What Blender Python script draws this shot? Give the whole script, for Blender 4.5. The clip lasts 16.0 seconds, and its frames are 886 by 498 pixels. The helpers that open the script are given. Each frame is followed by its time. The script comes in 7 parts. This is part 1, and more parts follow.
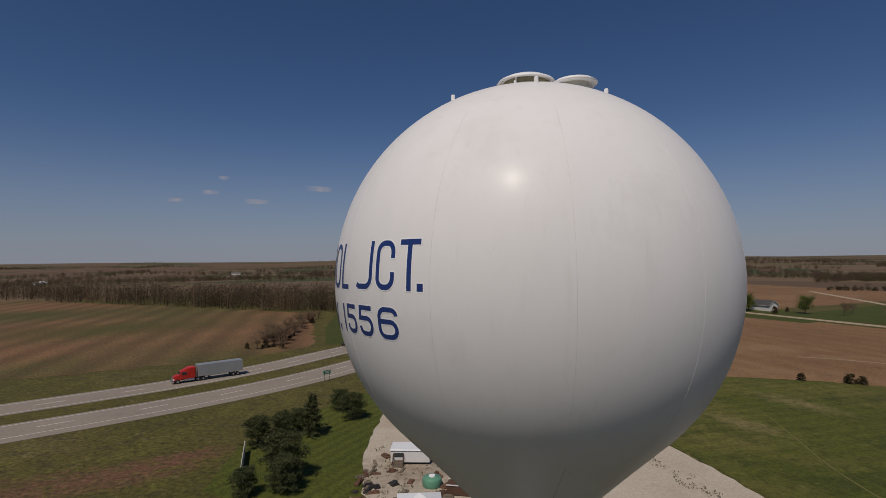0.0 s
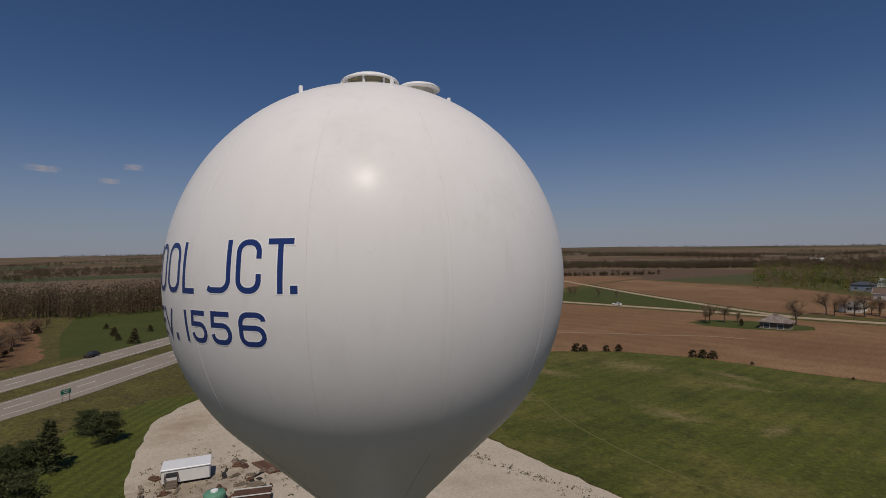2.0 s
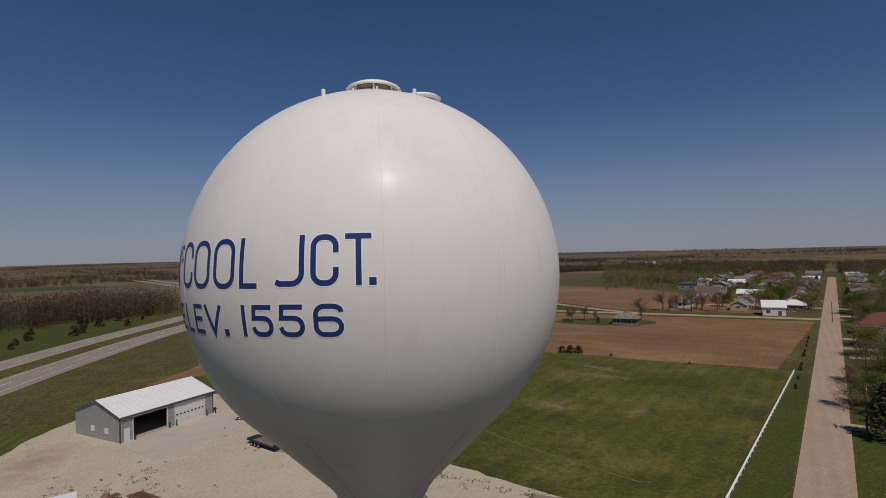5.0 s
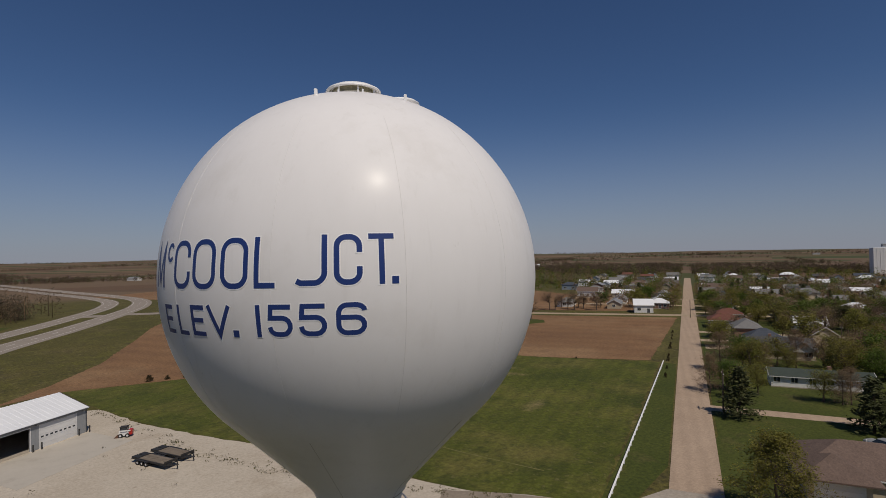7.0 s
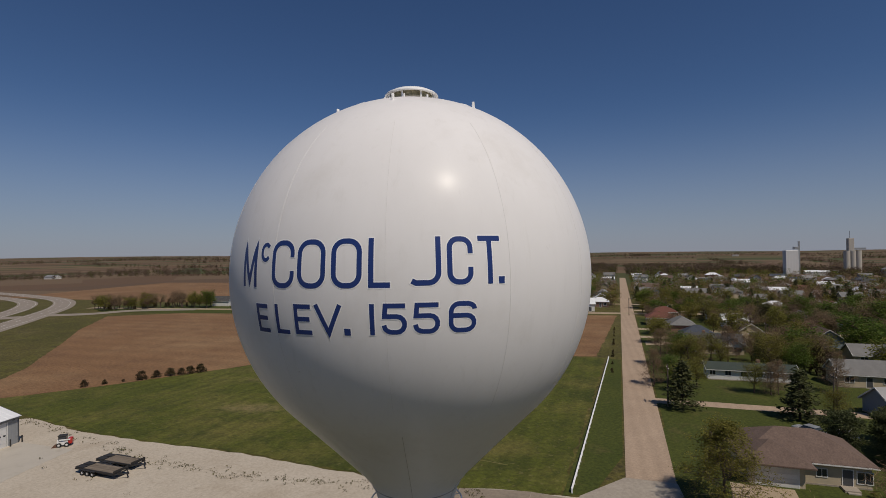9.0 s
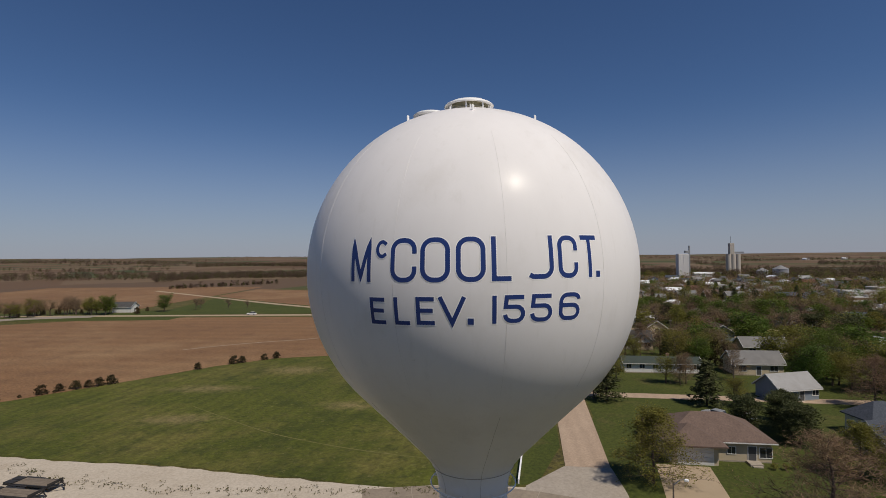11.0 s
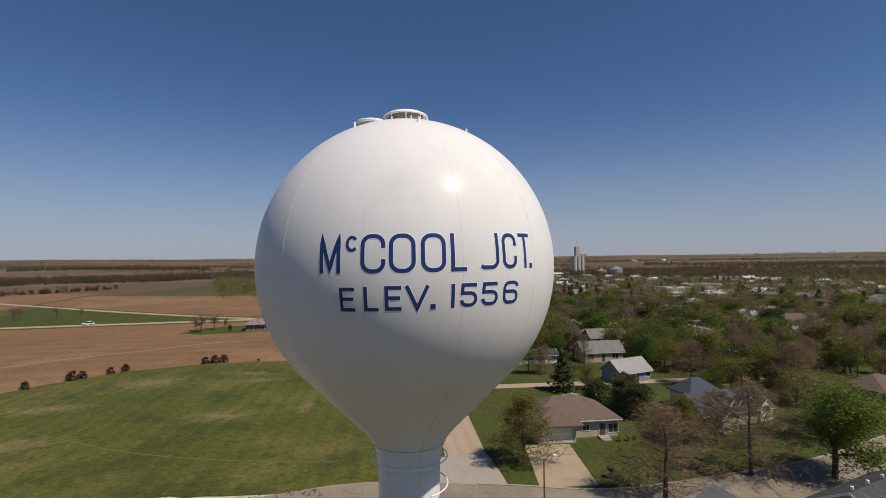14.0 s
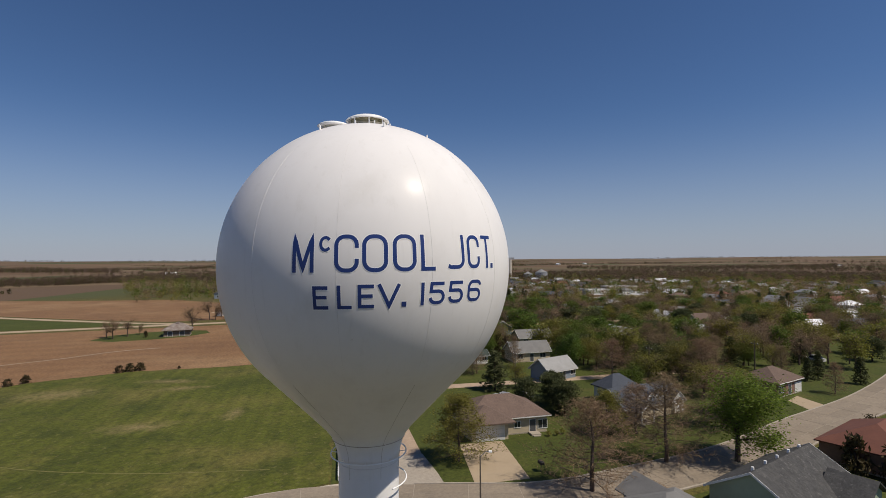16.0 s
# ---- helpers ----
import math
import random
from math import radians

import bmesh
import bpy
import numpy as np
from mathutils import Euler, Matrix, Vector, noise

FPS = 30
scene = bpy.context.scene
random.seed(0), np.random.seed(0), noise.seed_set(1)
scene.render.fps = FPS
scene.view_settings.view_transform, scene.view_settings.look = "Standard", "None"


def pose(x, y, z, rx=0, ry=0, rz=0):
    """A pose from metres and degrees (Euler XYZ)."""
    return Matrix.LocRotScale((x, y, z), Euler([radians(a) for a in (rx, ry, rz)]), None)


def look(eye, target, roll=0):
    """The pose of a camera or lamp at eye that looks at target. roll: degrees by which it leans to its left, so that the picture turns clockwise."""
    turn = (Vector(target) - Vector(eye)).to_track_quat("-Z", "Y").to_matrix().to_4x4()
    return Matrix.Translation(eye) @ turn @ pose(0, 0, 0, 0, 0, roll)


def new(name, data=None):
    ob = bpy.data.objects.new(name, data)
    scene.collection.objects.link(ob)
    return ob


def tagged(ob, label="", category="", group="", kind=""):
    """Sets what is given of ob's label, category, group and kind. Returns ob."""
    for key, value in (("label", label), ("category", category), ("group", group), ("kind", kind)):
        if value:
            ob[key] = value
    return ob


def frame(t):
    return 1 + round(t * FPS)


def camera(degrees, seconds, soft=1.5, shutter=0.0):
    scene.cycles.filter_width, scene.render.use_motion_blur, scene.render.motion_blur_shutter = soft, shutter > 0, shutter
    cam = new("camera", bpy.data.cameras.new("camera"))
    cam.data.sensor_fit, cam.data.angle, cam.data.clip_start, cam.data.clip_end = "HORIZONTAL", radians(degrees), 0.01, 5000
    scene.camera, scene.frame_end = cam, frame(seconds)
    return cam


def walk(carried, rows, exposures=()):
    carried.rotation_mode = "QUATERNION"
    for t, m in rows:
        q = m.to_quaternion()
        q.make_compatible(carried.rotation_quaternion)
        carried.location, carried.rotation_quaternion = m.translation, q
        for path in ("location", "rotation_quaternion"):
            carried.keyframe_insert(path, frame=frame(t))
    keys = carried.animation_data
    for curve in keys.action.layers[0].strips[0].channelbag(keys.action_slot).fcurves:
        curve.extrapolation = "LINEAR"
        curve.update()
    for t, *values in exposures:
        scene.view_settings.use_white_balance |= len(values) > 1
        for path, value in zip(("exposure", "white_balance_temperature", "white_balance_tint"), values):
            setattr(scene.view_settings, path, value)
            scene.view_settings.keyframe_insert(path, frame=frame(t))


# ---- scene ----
from mathutils import geometry

# ---------------------------------------------------------------- camera
cam = camera(81.0, 16.0, soft=0.7)
walk(cam, [
    (0.0, pose(-0.78, -14.34, 28.09, 91.12, 0.42, 6.17)),
    (0.5, pose(-1.39, -14.04, 28.03, 91.63, 0.72, 5.73)),
    (1.0, pose(-1.95, -13.94, 28.05, 91.60, 0.28, 2.70)),
    (1.5, pose(-2.09, -14.07, 28.13, 91.16, -0.64, -10.92)),
    (2.0, pose(-2.62, -14.28, 28.23, 90.11, 0.80, -18.14)),
    (2.5, pose(-3.27, -14.23, 28.17, 90.37, 0.90, -19.04)),
    (3.0, pose(-3.94, -14.06, 28.13, 90.38, 0.87, -19.48)),
    (5.5, pose(-7.03, -13.79, 28.00, 90.73, 1.65, -38.46)),
    (6.0, pose(-7.63, -13.77, 28.01, 90.60, 1.50, -43.50)),
    (6.5, pose(-8.34, -13.17, 28.05, 90.44, 1.12, -43.75)),
    (7.0, pose(-8.79, -12.72, 28.02, 90.70, 1.15, -44.10)),
    (7.5, pose(-9.22, -12.34, 28.02, 90.67, 0.99, -44.47)),
    (8.0, pose(-9.76, -11.93, 28.04, 90.69, 0.83, -44.89)),
    (8.5, pose(-10.53, -11.34, 28.07, 90.65, 0.68, -46.72)),
    (9.0, pose(-11.52, -10.65, 28.12, 90.51, 0.71, -50.50)),
    (9.5, pose(-12.42, -9.62, 28.12, 90.61, 0.66, -51.84)),
    (10.0, pose(-13.54, -8.57, 28.11, 90.76, 0.66, -53.65)),
    (12.5, pose(-16.29, -7.31, 27.83, 90.71, 0.87, -69.70)),
    (13.0, pose(-16.82, -6.96, 27.78, 90.93, 1.22, -71.68)),
    (13.5, pose(-17.29, -6.54, 27.78, 91.03, 1.20, -72.90)),
    (14.0, pose(-17.63, -6.21, 27.84, 90.83, 0.63, -74.55)),
    (14.5, pose(-17.91, -5.85, 27.75, 91.22, 1.01, -74.93)),
    (15.0, pose(-18.13, -5.68, 27.70, 91.30, 0.85, -76.57)),
    (15.5, pose(-18.38, -5.60, 27.66, 91.48, 0.63, -80.90)),
    (16.0, pose(-18.63, -5.30, 27.77, 91.09, 0.37, -82.33)),
], exposures=[(0.0, -0.2, 6750, 12), (5.5, -0.16, 6750, 12), (8.0, -0.05, 6750, 11), (10.0, 0.03, 6750, 11), (12.5, 0.42, 6800, 10), (16.0, 0.46, 6800, 10)])

# ---------------------------------------------------------------- world and sun
SUN_AZ, SUN_EL = -165.0, 56.0      # degrees from +y, clockwise; above the horizon
world = bpy.data.worlds.new("sky")
scene.world = world
world.use_nodes = True
wn = world.node_tree
wn.nodes.clear()
sky = wn.nodes.new("ShaderNodeTexSky")
sky.sky_type = "NISHITA"
sky.sun_disc = False
sky.sun_elevation = radians(SUN_EL)
sky.sun_rotation = radians(SUN_AZ)
sky.altitude = 1500
sky.air_density = 1.0
sky.dust_density = 0.2
sky.ozone_density = 4.0
bg = wn.nodes.new("ShaderNodeBackground")
bg.inputs["Strength"].default_value = 0.05
wo = wn.nodes.new("ShaderNodeOutputWorld")
hs = wn.nodes.new("ShaderNodeHueSaturation")          # clear, deep spring sky
hs.inputs["Saturation"].default_value = 1.13
tint = wn.nodes.new("ShaderNodeMix")
tint.data_type, tint.blend_type = "RGBA", "MULTIPLY"
tint.inputs[0].default_value = 1.0
tint.inputs[7].default_value = (0.99, 0.975, 1.08, 1)
wn.links.new(sky.outputs[0], hs.inputs["Color"])
wn.links.new(hs.outputs[0], tint.inputs[6])
# pale haze low over the horizon
tc = wn.nodes.new("ShaderNodeTexCoord")
sep = wn.nodes.new("ShaderNodeSeparateXYZ")
low = wn.nodes.new("ShaderNodeMapRange")
low.interpolation_type = "SMOOTHERSTEP"
low.inputs["From Min"].default_value = -0.12
low.inputs["From Max"].default_value = 0.3
low.inputs["To Min"].default_value = 0.95
low.inputs["To Max"].default_value = 0.0
haze = wn.nodes.new("ShaderNodeMix")
haze.data_type = "RGBA"
haze.inputs[7].default_value = (4.2, 4.85, 6.4, 1)
wn.links.new(tc.outputs["Generated"], sep.inputs[0])
wn.links.new(sep.outputs["Z"], low.inputs["Value"])
wn.links.new(low.outputs[0], haze.inputs[0])
wn.links.new(tint.outputs[2], haze.inputs[6])
wn.links.new(haze.outputs[2], bg.inputs[0])
wn.links.new(bg.outputs[0], wo.inputs[0])
sun_data = bpy.data.lights.new("sun", "SUN")
sun_data.energy = 3.0
sun_data.angle = radians(0.53)
sun_data.color = (1.0, 0.93, 0.82)
sun = new("sun", sun_data)
sd = Vector((math.sin(radians(SUN_AZ)) * math.cos(radians(SUN_EL)), math.cos(radians(SUN_AZ)) * math.cos(radians(SUN_EL)), math.sin(radians(SUN_EL))))
sun.matrix_world = look(sd * 200, (0, 0, 0))

# ---------------------------------------------------------------- materials


def mat(name, a, b=None, scale=1.0, rough=0.85, bump=0.0, fine=None, metal=0.0, spec=0.3, island=0.0, obj_random=0.0, stretch=(1, 1, 1), detail=6.0, bump_scale=None, sharp=0.0, leaf=0.0):
    """Two tones mixed by a coarse and a fine noise in world metres; optional bump and per-piece variation."""
    m = bpy.data.materials.new(name)
    m.use_nodes = True
    nt = m.node_tree
    N, L = nt.nodes, nt.links
    p = N["Principled BSDF"]
    p.inputs["Roughness"].default_value = rough
    p.inputs["Metallic"].default_value = metal
    p.inputs["Specular IOR Level"].default_value = spec
    b = b or tuple(c * 0.75 for c in a)
    geo = N.new("ShaderNodeNewGeometry")
    mp = N.new("ShaderNodeMapping")
    mp.inputs["Scale"].default_value = stretch
    L.new(geo.outputs["Position"], mp.inputs["Vector"])

    def noi(s, d=detail):
        n = N.new("ShaderNodeTexNoise")
        n.inputs["Scale"].default_value = s
        n.inputs["Detail"].default_value = d
        n.inputs["Roughness"].default_value = 0.62
        L.new(mp.outputs[0], n.inputs["Vector"])
        return n.outputs["Fac"]

    n1, n2 = noi(scale), noi(fine or scale * 9)
    add = N.new("ShaderNodeMath")
    add.operation = "MULTIPLY_ADD"
    L.new(n2, add.inputs[0])
    add.inputs[1].default_value = 0.5
    L.new(n1, add.inputs[2])
    ramp = N.new("ShaderNodeMapRange")
    ramp.inputs["From Min"].default_value = 0.5 + sharp
    ramp.inputs["From Max"].default_value = 1.0 - sharp
    L.new(add.outputs[0], ramp.inputs["Value"])
    mix = N.new("ShaderNodeMix")
    mix.data_type = "RGBA"
    mix.inputs[6].default_value = (*a, 1)
    mix.inputs[7].default_value = (*b, 1)
    L.new(ramp.outputs[0], mix.inputs[0])
    col = mix.outputs[2]
    if island or obj_random:
        hsv = N.new("ShaderNodeHueSaturation")
        if island:
            r = geo.outputs["Random Per Island"]
        else:
            r = N.new("ShaderNodeObjectInfo").outputs["Random"]
        mr = N.new("ShaderNodeMapRange")
        k = island or obj_random
        mr.inputs["To Min"].default_value = 1 - k
        mr.inputs["To Max"].default_value = 1 + k
        L.new(r, mr.inputs["Value"])
        L.new(mr.outputs[0], hsv.inputs["Value"])
        L.new(col, hsv.inputs["Color"])
        if island:
            inf = N.new("ShaderNodeObjectInfo")
            mh = N.new("ShaderNodeMapRange")
            mh.inputs["To Min"].default_value = 0.485
            mh.inputs["To Max"].default_value = 0.515
            L.new(inf.outputs["Random"], mh.inputs["Value"])
            L.new(mh.outputs[0], hsv.inputs["Hue"])
        col = hsv.outputs[0]
    L.new(col, p.inputs["Base Color"])
    if bump:
        bn = N.new("ShaderNodeBump")
        bn.inputs["Strength"].default_value = 0.6
        bn.inputs["Distance"].default_value = bump
        L.new(noi(bump_scale or (fine or scale * 9)), bn.inputs["Height"])
        L.new(bn.outputs[0], p.inputs["Normal"])
    if leaf:
        tr = N.new("ShaderNodeBsdfTranslucent")
        L.new(col, tr.inputs["Color"])
        ms = N.new("ShaderNodeMixShader")
        ms.inputs[0].default_value = leaf
        L.new(p.outputs[0], ms.inputs[1])
        L.new(tr.outputs[0], ms.inputs[2])
        L.new(ms.outputs[0], N["Material Output"].inputs["Surface"])
    return m


def stripes(m, angle, period, amount, warp=0.15):
    """Adds tillage or mowing lines of a period in metres to a material's base colour."""
    nt = m.node_tree
    N, L = nt.nodes, nt.links
    p = N["Principled BSDF"]
    src = p.inputs["Base Color"].links[0].from_socket
    geo = N.new("ShaderNodeNewGeometry")
    mp = N.new("ShaderNodeMapping")
    mp.inputs["Rotation"].default_value = (0, 0, radians(angle))
    L.new(geo.outputs["Position"], mp.inputs["Vector"])
    w = N.new("ShaderNodeTexWave")
    w.inputs["Scale"].default_value = 0.314 / period
    w.inputs["Distortion"].default_value = warp * 6
    w.inputs["Detail"].default_value = 3
    w.inputs["Detail Scale"].default_value = 0.6
    L.new(mp.outputs[0], w.inputs["Vector"])
    n = N.new("ShaderNodeTexNoise")
    n.inputs["Scale"].default_value = 0.03
    L.new(geo.outputs["Position"], n.inputs["Vector"])
    mu = N.new("ShaderNodeMath")
    mu.operation = "MULTIPLY"
    L.new(w.outputs["Fac"], mu.inputs[0])
    L.new(n.outputs["Fac"], mu.inputs[1])
    mr = N.new("ShaderNodeMapRange")
    mr.inputs["From Max"].default_value = 0.6
    mr.inputs["To Min"].default_value = 1 - amount
    mr.inputs["To Max"].default_value = 1 + amount
    L.new(mu.outputs[0], mr.inputs["Value"])
    hsv = N.new("ShaderNodeHueSaturation")
    L.new(src, hsv.inputs["Color"])
    L.new(mr.outputs[0], hsv.inputs["Value"])
    L.new(hsv.outputs[0], p.inputs["Base Color"])
    return m


def blotch(m, colour, scale, lo, hi, amount=1.0, stretch=(1, 1, 1)):
    """Mixes patches of a third colour into a material, by a noise of its own."""
    nt = m.node_tree
    N, L = nt.nodes, nt.links
    p = N["Principled BSDF"]
    src = p.inputs["Base Color"].links[0].from_socket
    geo = N.new("ShaderNodeNewGeometry")
    n = N.new("ShaderNodeTexNoise")
    n.inputs["Scale"].default_value = scale
    n.inputs["Detail"].default_value = 8
    n.inputs["Roughness"].default_value = 0.65
    mp = N.new("ShaderNodeMapping")
    mp.inputs["Scale"].default_value = stretch
    L.new(geo.outputs["Position"], mp.inputs["Vector"])
    L.new(mp.outputs[0], n.inputs["Vector"])
    mr = N.new("ShaderNodeMapRange")
    mr.inputs["From Min"].default_value = lo
    mr.inputs["From Max"].default_value = hi
    mr.inputs["To Max"].default_value = amount
    L.new(n.outputs["Fac"], mr.inputs["Value"])
    mix = N.new("ShaderNodeMix")
    mix.data_type = "RGBA"
    mix.inputs[7].default_value = (*colour, 1)
    L.new(mr.outputs[0], mix.inputs[0])
    L.new(src, mix.inputs[6])
    L.new(mix.outputs[2], p.inputs["Base Color"])
    return m


def grain(m, scale, amount):
    """Fine uneven tufts or clods: varies the brightness over less than a metre."""
    nt = m.node_tree
    N, L = nt.nodes, nt.links
    p = N["Principled BSDF"]
    src = p.inputs["Base Color"].links[0].from_socket
    n = N.new("ShaderNodeTexNoise")
    n.inputs["Scale"].default_value = scale
    n.inputs["Detail"].default_value = 5
    n.inputs["Roughness"].default_value = 0.75
    L.new(N.new("ShaderNodeNewGeometry").outputs["Position"], n.inputs["Vector"])
    mr = N.new("ShaderNodeMapRange")
    mr.inputs["From Min"].default_value = 0.36
    mr.inputs["From Max"].default_value = 0.64
    mr.inputs["To Min"].default_value = 1 - amount
    mr.inputs["To Max"].default_value = 1 + amount
    L.new(n.outputs["Fac"], mr.inputs["Value"])
    hsv = N.new("ShaderNodeHueSaturation")
    L.new(src, hsv.inputs["Color"])
    L.new(mr.outputs[0], hsv.inputs["Value"])
    L.new(hsv.outputs[0], p.inputs["Base Color"])
    return m


def patch(m, colour, centre, half, turn, amount):
    """One worn or dry patch of a third colour with an uneven rim, at a place on the land."""
    nt = m.node_tree
    N, L = nt.nodes, nt.links
    p = N["Principled BSDF"]
    src = p.inputs["Base Color"].links[0].from_socket
    geo = N.new("ShaderNodeNewGeometry")
    mp = N.new("ShaderNodeMapping")
    mp.vector_type = "TEXTURE"
    mp.inputs["Location"].default_value = (*centre, 0)
    mp.inputs["Rotation"].default_value = (0, 0, radians(turn))
    mp.inputs["Scale"].default_value = (*half, 1000)
    L.new(geo.outputs["Position"], mp.inputs["Vector"])
    ln = N.new("ShaderNodeVectorMath")
    ln.operation = "LENGTH"
    L.new(mp.outputs[0], ln.inputs[0])
    n = N.new("ShaderNodeTexNoise")
    n.inputs["Scale"].default_value = 0.55
    n.inputs["Detail"].default_value = 8
    n.inputs["Roughness"].default_value = 0.7
    L.new(geo.outputs["Position"], n.inputs["Vector"])
    ad = N.new("ShaderNodeMath")
    ad.operation = "MULTIPLY_ADD"
    ad.inputs[1].default_value = 2.6
    L.new(n.outputs["Fac"], ad.inputs[0])
    L.new(ln.outputs["Value"], ad.inputs[2])
    mr = N.new("ShaderNodeMapRange")
    mr.inputs["From Min"].default_value = 2.3
    mr.inputs["From Max"].default_value = 1.3
    mr.inputs["To Max"].default_value = amount
    L.new(ad.outputs[0], mr.inputs["Value"])
    mix = N.new("ShaderNodeMix")
    mix.data_type = "RGBA"
    mix.inputs[7].default_value = (*colour, 1)
    L.new(mr.outputs[0], mix.inputs[0])
    L.new(src, mix.inputs[6])
    L.new(mix.outputs[2], p.inputs["Base Color"])
    return m


M = {}
M["grass"] = blotch(blotch(mat("rough_grass", (0.05, 0.052, 0.011), (0.094, 0.082, 0.025), 0.05, 0.95, 0.12, fine=1.1), (0.165, 0.122, 0.062), 0.09, 0.55, 0.72, 0.75), (0.034, 0.037, 0.009), 0.7, 0.56, 0.68, 0.6)
M["lawn"] = blotch(blotch(mat("lawn", (0.042, 0.056, 0.008), (0.064, 0.074, 0.012), 0.08, 0.95, 0.08, fine=1.6), (0.12, 0.095, 0.035), 0.12, 0.57, 0.76, 0.65), (0.034, 0.041, 0.007), 0.6, 0.57, 0.69, 0.55)
M["mown"] = blotch(blotch(mat("mown_hay_field", (0.058, 0.07, 0.008), (0.09, 0.096, 0.014), 0.03, 0.95, 0.14, fine=0.8, bump_scale=1.6), (0.15, 0.125, 0.036), 0.045, 0.48, 0.68, 0.75), (0.034, 0.044, 0.007), 0.1, 0.5, 0.66, 0.7)
stripes(M["mown"], 69.4, 3.2, 0.09, 0.15)
blotch(M["mown"], (0.034, 0.043, 0.007), 0.55, 0.54, 0.62, 0.55)
for spot in (((78, 89), (10, 5), 113), ((60.6, 57), (7, 3.4), 113), ((91.6, 73), (9, 2.6), 95), ((86, 66), (7, 2.4), 113), ((40, 78), (9, 4.0), 118), ((56, 92), (11, 4), 118), ((70, 45), (5, 2), 20)):
    patch(M["mown"], (0.2, 0.155, 0.07), *spot, 0.75)
blotch(M["mown"], (0.17, 0.15, 0.055), 1.1, 0.58, 0.64, 0.45)
M["soil"] = stripes(blotch(blotch(mat("tilled_soil", (0.225, 0.125, 0.06), (0.17, 0.092, 0.046), 0.016, 0.95, 0.12, fine=0.6), (0.29, 0.185, 0.098), 0.02, 0.48, 0.7, 0.8), (0.12, 0.07, 0.04), 0.13, 0.53, 0.7, 0.5), -23.6, 9.0, 0.07, 0.5)
blotch(M["soil"], (0.11, 0.064, 0.036), 1.2, 0.55, 0.65, 0.5)
blotch(M["soil"], (0.34, 0.235, 0.14), 1.7, 0.58, 0.67, 0.4)
M["stubble"] = stripes(blotch(blotch(mat("stubble_field", (0.2, 0.108, 0.052), (0.155, 0.084, 0.042), 0.02, 0.95, 0.12, fine=0.6), (0.085, 0.078, 0.024), 0.013, 0.47, 0.6, 0.8, (1, 0.5, 1)), (0.09, 0.062, 0.032), 0.3, 0.55, 0.7, 0.5), -20.0, 13.0, 0.2, 0.15)
patch(M["stubble"], (0.07, 0.068, 0.016), (-160, 190), (80, 40), 35, 0.95)
patch(M["stubble"], (0.06, 0.064, 0.016), (-250, 236), (90, 44), 30, 0.85)
blotch(M["stubble"], (0.1, 0.066, 0.034), 1.0, 0.54, 0.64, 0.5)
M["mowlawn"] = stripes(blotch(mat("striped_lawn", (0.058, 0.074, 0.009), (0.085, 0.092, 0.014), 0.08, 0.95, 0.08, fine=1.6), (0.04, 0.05, 0.008), 0.6, 0.56, 0.68, 0.5), 20.5, 2.0, 0.16, 0.3)
M["yard"] = blotch(blotch(mat("crushed_stone", (0.5, 0.44, 0.36), (0.42, 0.36, 0.285), 0.12, 0.95, 0.05, fine=1.6), (0.3, 0.235, 0.165), 0.07, 0.54, 0.74, 0.6), (0.26, 0.21, 0.16), 0.8, 0.6, 0.7, 0.4)
patch(M["yard"], (0.3, 0.215, 0.145), (-17, 80), (6, 12), -12, 0.6)
patch(M["yard"], (0.2, 0.15, 0.105), (-12, 54), (11, 9), 10, 0.7)
M["apron"] = blotch(mat("pale_shop_apron", (0.47, 0.43, 0.37), (0.42, 0.38, 0.325), 0.3, 0.9, 0.004, fine=3), (0.34, 0.3, 0.25), 0.3, 0.56, 0.74, 0.6)
M["dirt"] = mat("bare_dirt", (0.33, 0.25, 0.18), (0.24, 0.18, 0.12), 0.2, 0.95, 0.05)
M["gravel"] = stripes(blotch(mat("gravel_road", (0.42, 0.315, 0.23), (0.345, 0.255, 0.185), 0.15, 0.95, 0.03, fine=2.5), (0.3, 0.235, 0.17), 0.1, 0.55, 0.8, 0.6), 66.4, 1.9, 0.05)
M["concrete"] = blotch(blotch(mat("concrete_paving", (0.37, 0.325, 0.27), (0.32, 0.275, 0.225), 0.3, 0.9, 0.004, fine=3), (0.25, 0.215, 0.175), 0.25, 0.56, 0.72, 0.6), (0.19, 0.165, 0.14), 1.5, 0.62, 0.7, 0.5)
M["slab"] = blotch(mat("street_slab", (0.26, 0.215, 0.163), (0.215, 0.175, 0.135), 0.4, 0.9, 0.004, fine=3, obj_random=0.1), (0.18, 0.15, 0.12), 0.3, 0.54, 0.72, 0.65)
M["dry"] = blotch(mat("dry_grass", (0.17, 0.15, 0.06), (0.12, 0.115, 0.03), 0.6, 0.95, 0.03, fine=3), (0.08, 0.09, 0.014), 0.5, 0.5, 0.66, 0.8)
M["farwood"] = mat("far_bare_wood", (0.165, 0.122, 0.08), (0.115, 0.087, 0.058), 0.03, 0.9, island=0.14, leaf=0.5)
M["farolive"] = mat("far_leafing_wood", (0.11, 0.1, 0.036), (0.078, 0.07, 0.03), 0.03, 0.9, island=0.14, leaf=0.3)
M["flatroof"] = blotch(mat("white_roof_membrane", (0.48, 0.46, 0.44), (0.34, 0.33, 0.32), 0.3, 0.8, obj_random=0.15), (0.35, 0.33, 0.3), 0.4, 0.58, 0.72, 0.6)
M["drive"] = mat("driveway_concrete", (0.391, 0.306, 0.212), (0.340, 0.264, 0.178), 0.4, 0.9, 0.004, fine=5)
